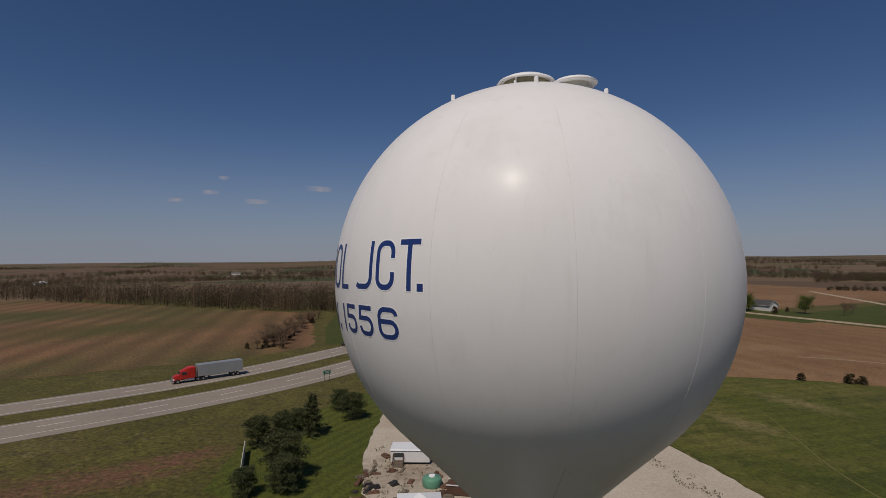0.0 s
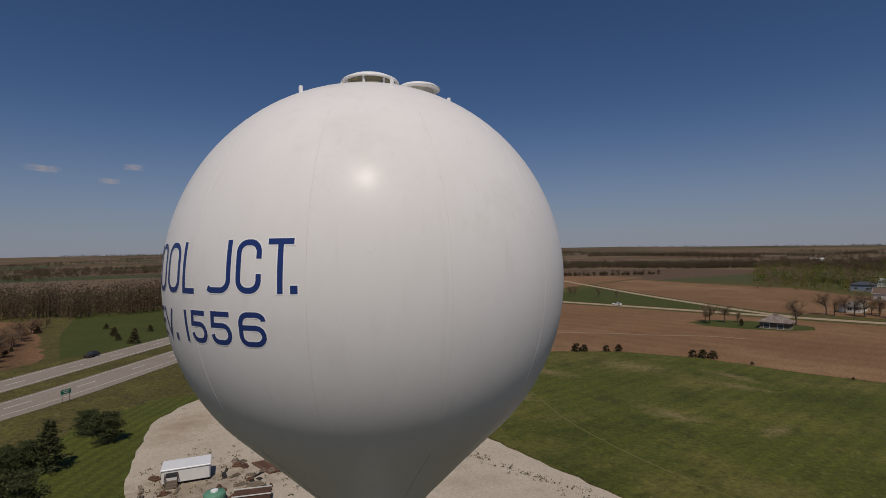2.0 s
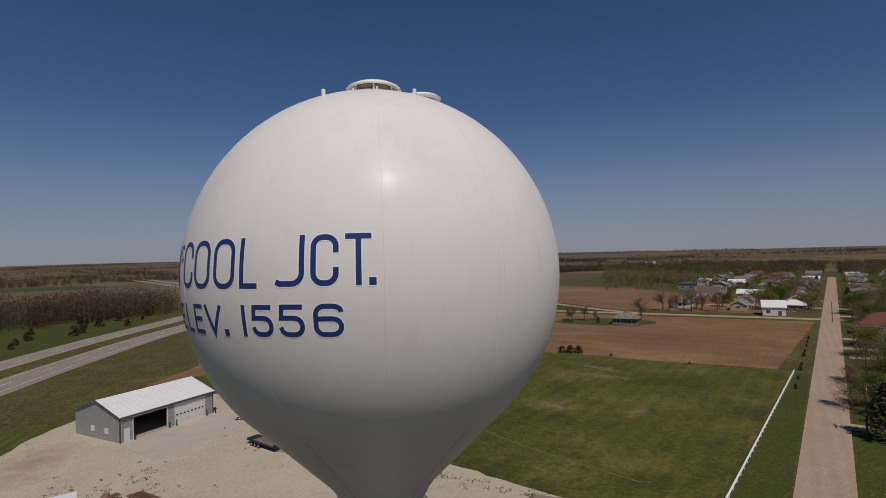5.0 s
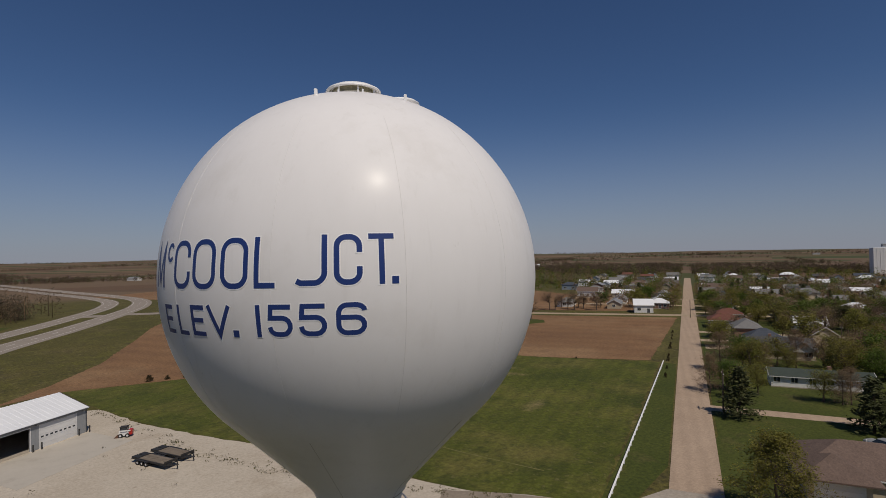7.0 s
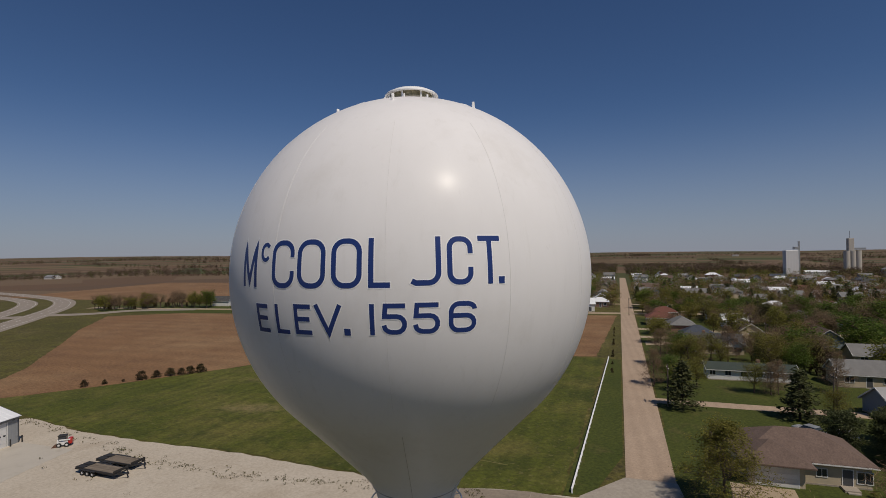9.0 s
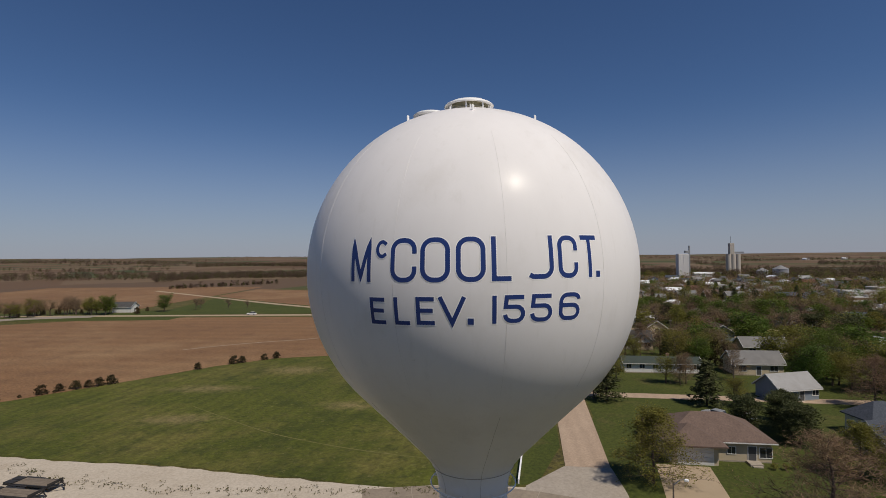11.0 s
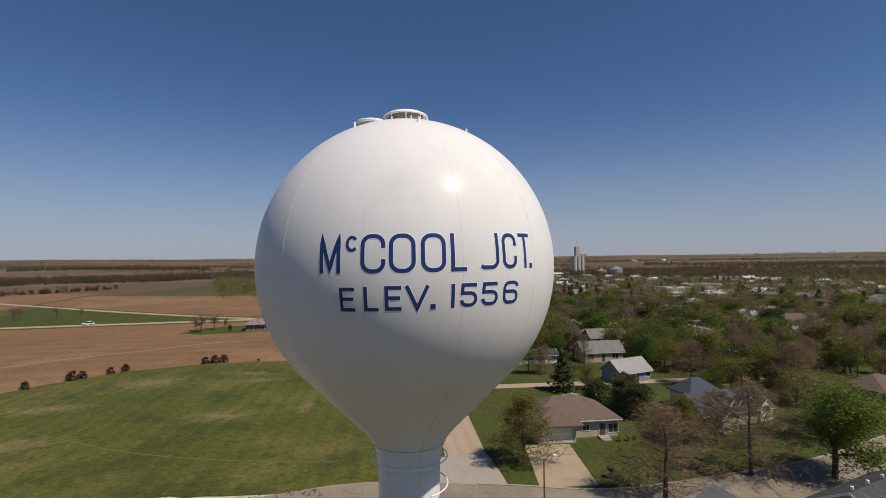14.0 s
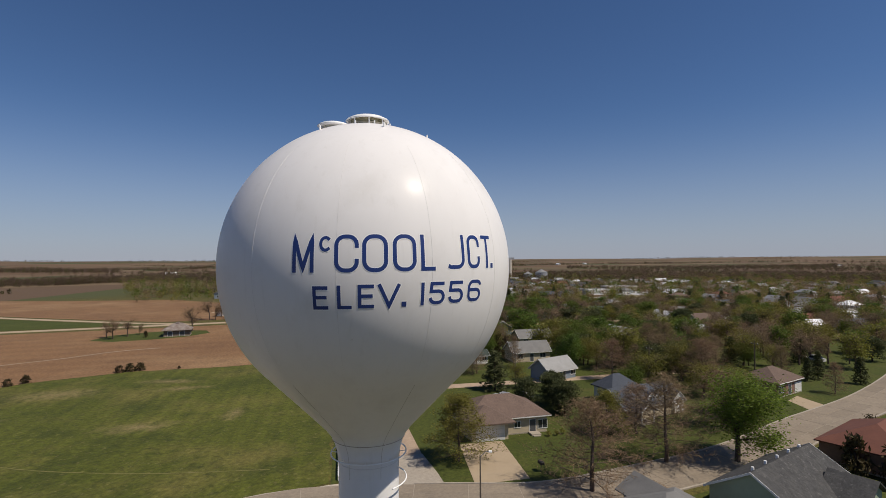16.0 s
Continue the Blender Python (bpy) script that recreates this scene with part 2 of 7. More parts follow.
M["asphalt"] = blotch(blotch(mat("highway_concrete", (0.29, 0.25, 0.21), (0.25, 0.212, 0.178), 0.08, 0.9, 0.005, fine=3), (0.2, 0.175, 0.15), 0.15, 0.55, 0.8, 0.5), (0.17, 0.15, 0.13), 0.6, 0.57, 0.68, 0.4, (1, 1, 1))
M["line"] = mat("road_marking", (0.75, 0.73, 0.68), (0.55, 0.53, 0.5), 1.5, 0.7)
M["tank"] = blotch(blotch(mat("white_tank_paint", (0.8, 0.784, 0.78), (0.755, 0.738, 0.734), 0.4, 0.4, 0.0, fine=2.2, spec=0.05, stretch=(1, 1, 0.3)), (0.65, 0.625, 0.6), 0.5, 0.54, 0.76, 0.5), (0.54, 0.515, 0.49), 2.6, 0.7, 0.78, 0.55)
M["tank"].node_tree.nodes["Principled BSDF"].inputs["Coat Weight"].default_value = 0.09
M["tank"].node_tree.nodes["Principled BSDF"].inputs["Coat Roughness"].default_value = 0.26
blotch(M["tank"], (0.5, 0.47, 0.43), 1.0, 0.56, 0.74, 0.16, (4, 4, 0.3))
blotch(M["tank"], (0.3, 0.28, 0.25), 1.0, 0.76, 0.8, 0.45, (4, 4, 1.6))
# clean white for fittings and fences, also the bright halo rim round the letters
M["halo"] = mat("white_paint_and_halo", (0.88, 0.875, 0.87), (0.84, 0.835, 0.83), 1.0, 0.4, spec=0.3)
M["letter"] = mat("navy_letter_paint", (0.014, 0.038, 0.17), (0.02, 0.045, 0.185), 2.0, 0.4, spec=0.4)
M["grime"] = mat("grimy_weld", (0.42, 0.39, 0.35), (0.33, 0.3, 0.27), 3.0, 0.6)
M["seam"] = mat("weld_seam", (0.7, 0.68, 0.67), (0.62, 0.6, 0.59), 3.0, 0.5)
M["vent"] = mat("vent_paint", (0.6, 0.58, 0.5), (0.5, 0.47, 0.4), 2.0, 0.5)
M["screen"] = mat("vent_screen", (0.32, 0.3, 0.2), (0.24, 0.22, 0.15), 6.0, 0.8)
M["white"] = mat("white_paint", (0.72, 0.71, 0.69), (0.62, 0.61, 0.59), 1.0, 0.6, obj_random=0.08)
M["steelwhite"] = mat("white_metal_roof", (0.78, 0.79, 0.8), (0.72, 0.73, 0.75), 0.4, 0.4, spec=0.5)
M["steelgrey"] = mat("grey_steel_siding", (0.3, 0.31, 0.32), (0.26, 0.27, 0.28), 0.6, 0.5, spec=0.5)
M["trim"] = mat("dark_trim", (0.09, 0.095, 0.1), (0.07, 0.07, 0.08), 1.0, 0.5)
M["dark"] = mat("dark_interior", (0.03, 0.028, 0.026), (0.02, 0.02, 0.02), 1.0, 0.9)
M["black"] = mat("black_steel", (0.025, 0.025, 0.027), (0.04, 0.036, 0.032), 2.0, 0.6)
M["tyre"] = mat("tyre_rubber", (0.02, 0.02, 0.02), (0.035, 0.033, 0.03), 3.0, 0.85)
M["deck"] = mat("weathered_deck_boards", (0.22, 0.18, 0.14), (0.15, 0.12, 0.09), 1.5, 0.85, obj_random=0.15)
M["grey_board"] = mat("silvered_boards", (0.58, 0.55, 0.5), (0.48, 0.45, 0.4), 1.5, 0.85, obj_random=0.15)
M["red"] = mat("red_paint", (0.5, 0.025, 0.015), (0.42, 0.02, 0.014), 1.5, 0.35, spec=0.5)
M["chrome"] = mat("bright_metal", (0.7, 0.7, 0.7), (0.6, 0.6, 0.6), 3.0, 0.25, metal=1.0)
M["glass"] = mat("window_glass", (0.03, 0.036, 0.042), (0.045, 0.05, 0.055), 2.0, 0.08, spec=0.6)
M["rust"] = mat("rusty_scrap", (0.16, 0.075, 0.045), (0.09, 0.06, 0.045), 1.2, 0.85, obj_random=0.3)
M["greentank"] = mat("green_plastic", (0.12, 0.3, 0.2), (0.1, 0.25, 0.17), 1.0, 0.5)
M["sign"] = mat("green_sign", (0.02, 0.2, 0.12), (0.02, 0.17, 0.1), 1.0, 0.5)
M["wood"] = mat("weathered_wood", (0.2, 0.16, 0.12), (0.13, 0.1, 0.08), 1.5, 0.9, 0.01, stretch=(1, 1, 0.1))
M["bark"] = mat("bark", (0.085, 0.06, 0.045), (0.05, 0.036, 0.028), 3.0, 0.95, 0.02)
M["greybark"] = mat("grey_bark", (0.13, 0.095, 0.075), (0.085, 0.062, 0.05), 3.0, 0.95, 0.02)
M["twig"] = mat("twigs", (0.23, 0.155, 0.1), (0.16, 0.108, 0.072), 1.0, 0.95, island=0.3)
M["pine"] = mat("pine_needles", (0.06, 0.075, 0.028), (0.095, 0.1, 0.04), 0.6, 0.8, island=0.4, leaf=0.3)
M["juniper"] = mat("juniper_foliage", (0.062, 0.05, 0.022), (0.085, 0.062, 0.03), 0.6, 0.85, island=0.35, leaf=0.3)
M["leaf"] = mat("spring_leaves", (0.13, 0.18, 0.028), (0.085, 0.125, 0.02), 0.5, 0.7, island=0.3, leaf=0.45)
M["leaf_bright"] = mat("maple_leaves", (0.2, 0.245, 0.036), (0.14, 0.18, 0.028), 0.5, 0.7, island=0.3, leaf=0.5)
M["leaf_olive"] = mat("olive_new_leaves", (0.235, 0.22, 0.045), (0.16, 0.15, 0.034), 0.5, 0.75, island=0.28, leaf=0.45)
M["bud"] = mat("brown_buds", (0.29, 0.2, 0.118), (0.21, 0.148, 0.087), 0.5, 0.8, island=0.3, leaf=0.45)
M["leaf_red"] = mat("purple_plum_leaves", (0.08, 0.025, 0.03), (0.05, 0.018, 0.022), 0.5, 0.75, island=0.3, leaf=0.2)
M["shingle_brown"] = mat("brown_shingles", (0.15, 0.105, 0.085), (0.115, 0.08, 0.065), 0.7, 0.9, 0.012, fine=5, obj_random=0.1)
M["shingle_grey"] = blotch(mat("grey_shingles", (0.08, 0.078, 0.076), (0.045, 0.045, 0.047), 0.9, 0.9, 0.012, fine=3, obj_random=0.12), (0.16, 0.155, 0.15), 2.2, 0.58, 0.66, 0.6)
M["shingle_blue"] = mat("blue_grey_shingles", (0.07, 0.08, 0.1), (0.05, 0.058, 0.075), 0.7, 0.9, 0.012, fine=5)
M["shingle_red"] = mat("red_brown_shingles", (0.17, 0.07, 0.05), (0.125, 0.052, 0.04), 0.7, 0.9, 0.012, fine=5)
M["shingle_green"] = mat("green_grey_shingles", (0.055, 0.07, 0.06), (0.042, 0.054, 0.046), 0.7, 0.9, 0.01, fine=5)
M["shingle_light"] = mat("pale_grey_shingles", (0.2, 0.195, 0.19), (0.15, 0.148, 0.145), 0.7, 0.9, 0.01, fine=5)
M["metalroof"] = mat("galvanised_roof", (0.3, 0.3, 0.3), (0.24, 0.235, 0.23), 0.6, 0.5, metal=0.2, spec=0.4)
M["rustroof"] = mat("patchy_rusted_tin_roof", (0.3, 0.27, 0.25), (0.13, 0.085, 0.065), 0.6, 0.8, 0.0, fine=1.5)
M["siding_tan"] = mat("tan_siding", (0.5, 0.42, 0.3), (0.44, 0.37, 0.27), 1.0, 0.7, obj_random=0.1)
M["siding_green"] = mat("pale_green_siding", (0.33, 0.39, 0.29), (0.29, 0.34, 0.26), 1.0, 0.7)
M["siding_blue"] = mat("blue_grey_siding", (0.22, 0.27, 0.32), (0.19, 0.23, 0.28), 1.0, 0.7, obj_random=0.1)
M["siding_brick"] = mat("brown_brick_wall", (0.27, 0.16, 0.12), (0.2, 0.115, 0.09), 2.0, 0.9)
M["silo"] = mat("silo_concrete", (0.5, 0.46, 0.4), (0.42, 0.385, 0.34), 0.2, 0.9, stretch=(1, 1, 0.15))
M["bin"] = mat("corrugated_bin_steel", (0.45, 0.46, 0.48), (0.38, 0.39, 0.4), 0.4, 0.4, metal=0.5)
M["post"] = mat("old_post_wood", (0.16, 0.13, 0.1), (0.1, 0.08, 0.065), 2.0, 0.95)
for key, fine, k in (("mown", 1.3, 0.3), ("lawn", 1.8, 0.32), ("grass", 1.6, 0.5), ("mowlawn", 2.0, 0.35), ("soil", 1.6, 0.28), ("stubble", 1.2, 0.4), ("yard", 2.6, 0.12), ("gravel", 3.0, 0.14), ("asphalt", 1.5, 0.1), ("shingle_brown", 4.0, 0.18), ("shingle_grey", 3.0, 0.3), ("shingle_blue", 4.0, 0.25), ("slab", 2.0, 0.1), ("concrete", 2.0, 0.12)):
    grain(M[key], fine, k)

# ---------------------------------------------------------------- builders
UX, UY = 0.935, 0.355              # along the gravel road; the street grid follows it
GRID = 20.8


def grid(a, b):
    """A point a metres along the gravel road's line from the tower's side, b metres to its left."""
    return (18.0 + a * UX - b * UY, -3.0 + a * UY + b * UX)


class Mesh:
    def __init__(self):
        self.v, self.f = [], []

    def add(self, verts, faces, m=None):
        k = len(self.v)
        self.v += [tuple(m @ Vector(q)) for q in verts] if m else [tuple(q) for q in verts]
        self.f += [tuple(k + i for i in q) for q in faces]
        return self

    def box(self, x0, y0, z0, x1, y1, z1, m=None, c=0.0):
        """A box, with its upright and top edges chamfered by c."""
        if not c:
            v = [(x, y, z) for z in (z0, z1) for x, y in ((x0, y0), (x1, y0), (x1, y1), (x0, y1))]
            return self.add(v, [(3, 2, 1, 0), (4, 5, 6, 7), (0, 1, 5, 4), (1, 2, 6, 5), (2, 3, 7, 6), (3, 0, 4, 7)], m)
        ring = lambda i, z: [(x0 + c, y0 + i, z), (x1 - c, y0 + i, z), (x1 - i, y0 + c, z), (x1 - i, y1 - c, z), (x1 - c, y1 - i, z), (x0 + c, y1 - i, z), (x0 + i, y1 - c, z), (x0 + i, y0 + c, z)]
        v = ring(0, z0) + ring(0, z1 - c) + ring(c * 0.9, z1)
        f = [tuple(range(7, -1, -1)), tuple(range(16, 24))]
        f += [(r * 8 + i, r * 8 + (i + 1) % 8, r * 8 + 8 + (i + 1) % 8, r * 8 + 8 + i) for r in (0, 1) for i in range(8)]
        return self.add(v, f, m)

    def tube(self, a, b, r0, r1=None, n=8, caps=True):
        a, b = Vector(a), Vector(b)
        r1 = r0 if r1 is None else r1
        d = (b - a).normalized()
        u = d.orthogonal().normalized()
        w = d.cross(u)
        v = []
        for p, r in ((a, r0), (b, r1)):
            v += [p + r * (math.cos(6.28319 * i / n) * u + math.sin(6.28319 * i / n) * w) for i in range(n)]
        f = [(i, (i + 1) % n, n + (i + 1) % n, n + i) for i in range(n)]
        if caps:
            f += [tuple(range(n - 1, -1, -1)), tuple(range(n, 2 * n))]
        return self.add(v, f)

    def lathe(self, profile, n=32, m=None):
        v = [(r * math.cos(6.2831853 * i / n), r * math.sin(6.2831853 * i / n), z) for r, z in profile for i in range(n)]
        f = [(k * n + i, k * n + (i + 1) % n, k * n + n + (i + 1) % n, k * n + n + i) for k in range(len(profile) - 1) for i in range(n)]
        return self.add(v, f, m)

    def ring(self, R, r, z, n=48, k=8, a0=0.0, a1=360.0, c=(0, 0)):
        full = a1 - a0 >= 360
        cnt = n if full else n + 1
        v = []
        for i in range(cnt):
            a = radians(a0 + (a1 - a0) * i / n)
            for j in range(k):
                q = 6.28319 * j / k
                rr = R + r * math.cos(q)
                v.append((c[0] + rr * math.cos(a), c[1] + rr * math.sin(a), z + r * math.sin(q)))
        f = [(i * k + j, ((i + 1) % cnt) * k + j, ((i + 1) % cnt) * k + (j + 1) % k, i * k + (j + 1) % k) for i in range(n) for j in range(k)]
        return self.add(v, f)

    def data(self, name, material, smooth=False):
        me = bpy.data.meshes.new(name)
        me.from_pydata(self.v, [], self.f)
        me.materials.append(material)
        if smooth:
            me.polygons.foreach_set("use_smooth", [True] * len(me.polygons))
        me.update()
        return me


def turned(mesh, m):
    return Mesh().add(mesh.v, mesh.f, m)


def part(name, mesh, material, parent=None, label="", smooth=False):
    """Links a mesh as one object under a thing or a part."""
    ob = new(name, mesh.data(name, material, smooth) if isinstance(mesh, Mesh) else mesh)
    if parent:
        ob.parent = parent
    return tagged(ob, label)


def thing(name, label, category, group="", at=(0, 0, 0), turn=0.0, kind=""):
    ob = new(name)
    ob.empty_display_size = 0.3
    ob.matrix_basis = pose(*at, 0, 0, turn)
    return tagged(ob, label, category, group, kind)


def ragged(points, rough, step=3.0, seed=1):
    """An outline with uneven edges."""
    rng, out = random.Random(seed), []
    for (x0, y0), (x1, y1) in zip(points, points[1:] + points[:1]):
        n = max(1, int(math.hypot(x1 - x0, y1 - y0) / step))
        for i in range(n):
            k = rough if i else rough * 0.3
            out.append((x0 + (x1 - x0) * i / n + rng.uniform(-k, k), y0 + (y1 - y0) * i / n + rng.uniform(-k, k)))
    return out


def sheet(name, points, z, material, label, category="field", thick=0.0, rough=0.0):
    """A flat piece of land or paving, of any outline."""
    if rough:
        points = ragged(list(points), rough, 2.0 if rough < 0.6 else 4.0)
    n = len(points)
    vs2, _, tris, *_ = geometry.delaunay_2d_cdt([Vector(p) for p in points], [(k, (k + 1) % n) for k in range(n)], [], 1, 1e-4)
    bm = bmesh.new()
    vs = [bm.verts.new((p.x, p.y, z)) for p in vs2]
    for t in tris:
        bm.faces.new([vs[k] for k in t])
    if thick:
        e = bmesh.ops.extrude_face_region(bm, geom=bm.faces[:])
        bmesh.ops.translate(bm, verts=[g for g in e["geom"] if isinstance(g, bmesh.types.BMVert)], vec=(0, 0, -thick))
        bmesh.ops.recalc_face_normals(bm, faces=bm.faces[:])
    else:
        for f in bm.faces:
            f.normal_update()
            if f.normal.z < 0:
                f.normal_flip()
    me = bpy.data.meshes.new(name)
    bm.to_mesh(me)
    bm.free()
    me.materials.append(material)
    return tagged(new(name, me), label, category, kind="structure")


def spline(points, step=4.0):
    """Points along a smooth line through the given ones."""
    out = []
    P = [Vector((*p, 0)) for p in points]
    for i in range(len(P) - 1):
        p0, p1, p2, p3 = P[max(i - 1, 0)], P[i], P[i + 1], P[min(i + 2, len(P) - 1)]
        n = max(2, int((p2 - p1).length / step))
        for k in range(n):
            t = k / n
            out.append(0.5 * ((2 * p1) + (p2 - p0) * t + (2 * p0 - 5 * p1 + 4 * p2 - p3) * t * t + (3 * p1 - p0 - 3 * p2 + p3) * t ** 3))
    out.append(P[-1])
    return out


def offsets(line, d):
    res = []
    for i, p in enumerate(line):
        t = (line[min(i + 1, len(line) - 1)] - line[max(i - 1, 0)]).normalized()
        res.append(p + Vector((-t.y, t.x, 0)) * d)
    return res


def ribbon(mesh, line, d0, d1, z, thick=0.12):
    a, b = offsets(line, d0), offsets(line, d1)
    n = len(a)
    v = [(p.x, p.y, z) for p in a] + [(p.x, p.y, z) for p in b] + [(p.x, p.y, z - thick) for p in a] + [(p.x, p.y, z - thick) for p in b]
    f = []
    for i in range(n - 1):
        f += [(i + 1, i, n + i, n + i + 1), (2 * n + i, i, i + 1, 2 * n + i + 1), (n + i, 3 * n + i, 3 * n + i + 1, n + i + 1)]
    return mesh.add(v, [q[::-1] for q in f] if d1 > d0 else f)


# ---------------------------------------------------------------- ground
def ground_material():
    m = blotch(blotch(mat("countryside", (0.062, 0.06, 0.012), (0.105, 0.086, 0.024), 0.03, 0.95, 0.12, fine=0.7), (0.125, 0.095, 0.05), 0.06, 0.54, 0.72, 0.8), (0.034, 0.038, 0.011), 0.5, 0.56, 0.7, 0.5)
    blotch(m, (0.11, 0.105, 0.018), 0.12, 0.5, 0.62, 0.5)
    blotch(m, (0.05, 0.042, 0.018), 0.28, 0.53, 0.62, 0.6)
    blotch(m, (0.15, 0.12, 0.06), 0.45, 0.57, 0.64, 0.5)
    for spot in (((-51, 49), (14, 6), 38), ((-46, 56), (9, 3.5), 42), ((-66, 39), (17, 7), 38)):
        patch(m, (0.14, 0.066, 0.042), *spot, 0.9)
    blotch(m, (0.085, 0.07, 0.022), 0.8, 0.56, 0.64, 0.5)
    grain(m, 1.3, 0.5)
    nt = m.node_tree
    N, L = nt.nodes, nt.links
    p = N["Principled BSDF"]
    src = p.inputs["Base Color"].links[0].from_socket
    geo = N.new("ShaderNodeNewGeometry")
    mp = N.new("ShaderNodeMapping")
    mp.inputs["Rotation"].default_value = (0, 0, radians(-GRID))
    mp.inputs["Scale"].default_value = (1 / 420, 1 / 260, 1)
    L.new(geo.outputs["Position"], mp.inputs["Vector"])
    sn = N.new("ShaderNodeVectorMath")
    sn.operation = "FLOOR"
    L.new(mp.outputs[0], sn.inputs[0])
    wnn = N.new("ShaderNodeTexWhiteNoise")
    L.new(sn.outputs[0], wnn.inputs["Vector"])
    cr = N.new("ShaderNodeValToRGB")
    cr.color_ramp.interpolation = "CONSTANT"
    cols = [(0.0, (0.123, 0.073, 0.045)), (0.28, (0.150, 0.100, 0.063)), (0.5, (0.064, 0.070, 0.025)), (0.64, (0.112, 0.070, 0.045)), (0.8, (0.165, 0.115, 0.070)), (0.92, (0.044, 0.063, 0.021))]
    el = cr.color_ramp.elements
    el[0].position, el[0].color = cols[0][0], (*cols[0][1], 1)
    el[1].position, el[1].color = cols[1][0], (*cols[1][1], 1)
    for ps, c in cols[2:]:
        e = el.new(ps)
        e.color = (*c, 1)
    L.new(wnn.outputs["Value"], cr.inputs[0])
    ln = N.new("ShaderNodeVectorMath")
    ln.operation = "LENGTH"
    L.new(geo.outputs["Position"], ln.inputs[0])
    far = N.new("ShaderNodeMapRange")
    far.inputs["From Min"].default_value = 430
    far.inputs["From Max"].default_value = 480
    far.inputs["To Max"].default_value = 0.9
    L.new(ln.outputs["Value"], far.inputs["Value"])
    mix = N.new("ShaderNodeMix")
    mix.data_type = "RGBA"
    L.new(far.outputs[0], mix.inputs[0])
    L.new(src, mix.inputs[6])
    L.new(cr.outputs[0], mix.inputs[7])
    L.new(mix.outputs[2], p.inputs["Base Color"])
    return m


def land(r, a):
    """Height of the land: level round the tower, gently rolling far off."""
    k = min(max((r - 700) / 900, 0), 1)
    return k * (7 * math.sin(3 * a + 0.4) + 5 * math.sin(r / 310 + 5 * a) + 4 * math.sin(r / 170 - 9 * a) + 9 * min((r - 700) / 3000, 1) - 6) + 16 * min(max((r - 1300) / 1700, 0), 1) ** 1.2


gm = Mesh()
radii = [0, 60, 150, 300, 480, 700] + [700 + 110 * i for i in range(1, 37)]
NA = 144
gm.v.append((0, 0, 0))
for r in radii[1:]:
    for i in range(NA):
        a = 6.2831853 * i / NA
        gm.v.append((r * math.sin(a), r * math.cos(a), land(r, a)))
for i in range(NA):
    gm.f.append((0, 1 + (i + 1) % NA, 1 + i))
for k in range(len(radii) - 2):
    for i in range(NA):
        q = 1 + k * NA
        gm.f.append((q + i, q + (i + 1) % NA, q + NA + (i + 1) % NA, q + NA + i))
tagged(part("ground", gm, ground_material(), smooth=True), "spring grassland and far patchwork of farm fields", "ground", kind="structure")

# fields and paving round the tower
YARD_EDGE = [(13.0, 104), (16.4, 88), (22.2, 72), (26.6, 61), (29.8, 51.5), (34, 37.5), (38, 24)]
BUSH_EDGE = [(10, 126), (30, 119.5), (50, 115), (72, 111), (86, 105), (100, 90), (108, 70), (120, 46)]
sheet("hay_field", YARD_EDGE[:-1] + [(37.6, 24), (43.8, 17.6), (121.0, 43.6), (120, 46)] + BUSH_EDGE[::-1][1:], 0.03, M["mown"], "green mown hay field with pale dry patches", rough=0.4)
ribbon(tk := Mesh(), spline([(46.0, 82), (44.4, 71), (42.8, 58), (43.7, 42.4), (46.9, 26.8)], 2), -0.11, 0.11, 0.042, 0.01)
tagged(part("footpath", tk, M["dry"]), "faint pale wheel track across the hay field", "track", kind="structure")
ribbon(tk2 := Mesh(), spline([(82.3, 141.2), (91.2, 137.8), (104.8, 129.4), (112.8, 122.9), (125.9, 115.4), (133.6, 106.0)], 3), -0.5, 0.5, 0.044, 0.008)
tagged(part("tractor_track", tk2, M["dirt"]), "pale tractor track across the tilled field", "track", kind="structure")
X0 = (221, 78)                                  # where the cross road meets the gravel road
cross = lambda s, d=0: (X0[0] - 0.47 * s + 0.883 * d, X0[1] + 0.883 * s + 0.47 * d)
sheet("tilled_field", [(-2, 122)] + BUSH_EDGE[:-1] + [(122, 46.5), cross(2, -9), cross(120, -8), cross(192, -8), (78, 272), (54, 228), (39, 192), (22, 155), (8, 134)], 0.034, M["soil"], "bare brown tilled field with faint tractor lines", rough=0.25)
sheet("tilled_field", [cross(10, 14), cross(76, 14), cross(108, 36), cross(148, 66), cross(194, 105), cross(216, 126), cross(216, 205), cross(154, 178), cross(90, 160), cross(58, 118), cross(8, 110)], 0.034, M["soil"], "bare brown field beyond the cross road")
sheet("tilled_field", [cross(215, 30), cross(420, 60), cross(440, 250), cross(225, 240)], 0.034, M["soil"], "bare brown field behind the farmstead")
sheet("pasture", [cross(78, 6), cross(192, 6), cross(205, 100), cross(196, 97), cross(152, 58), cross(114, 28), cross(90, 12)], 0.05, M["lawn"], "green grass strip along the cross road")
sheet("stubble_field", [(-128, 92), (-100, 110), (-72, 132), (-62, 150), (-78, 196), (-98, 250), (-190, 285), (-345, 330), (-420, 250), (-260, 120)], 0.034, M["stubble"], "brown stubble field with a green flush and tillage lines", rough=1.5)
sheet("pasture", [(-58, 152), (-40, 165), (-12, 225), (14, 285), (-30, 300), (-88, 262), (-74, 200)], 0.036, M["lawn"], "green pasture dotted with small junipers")
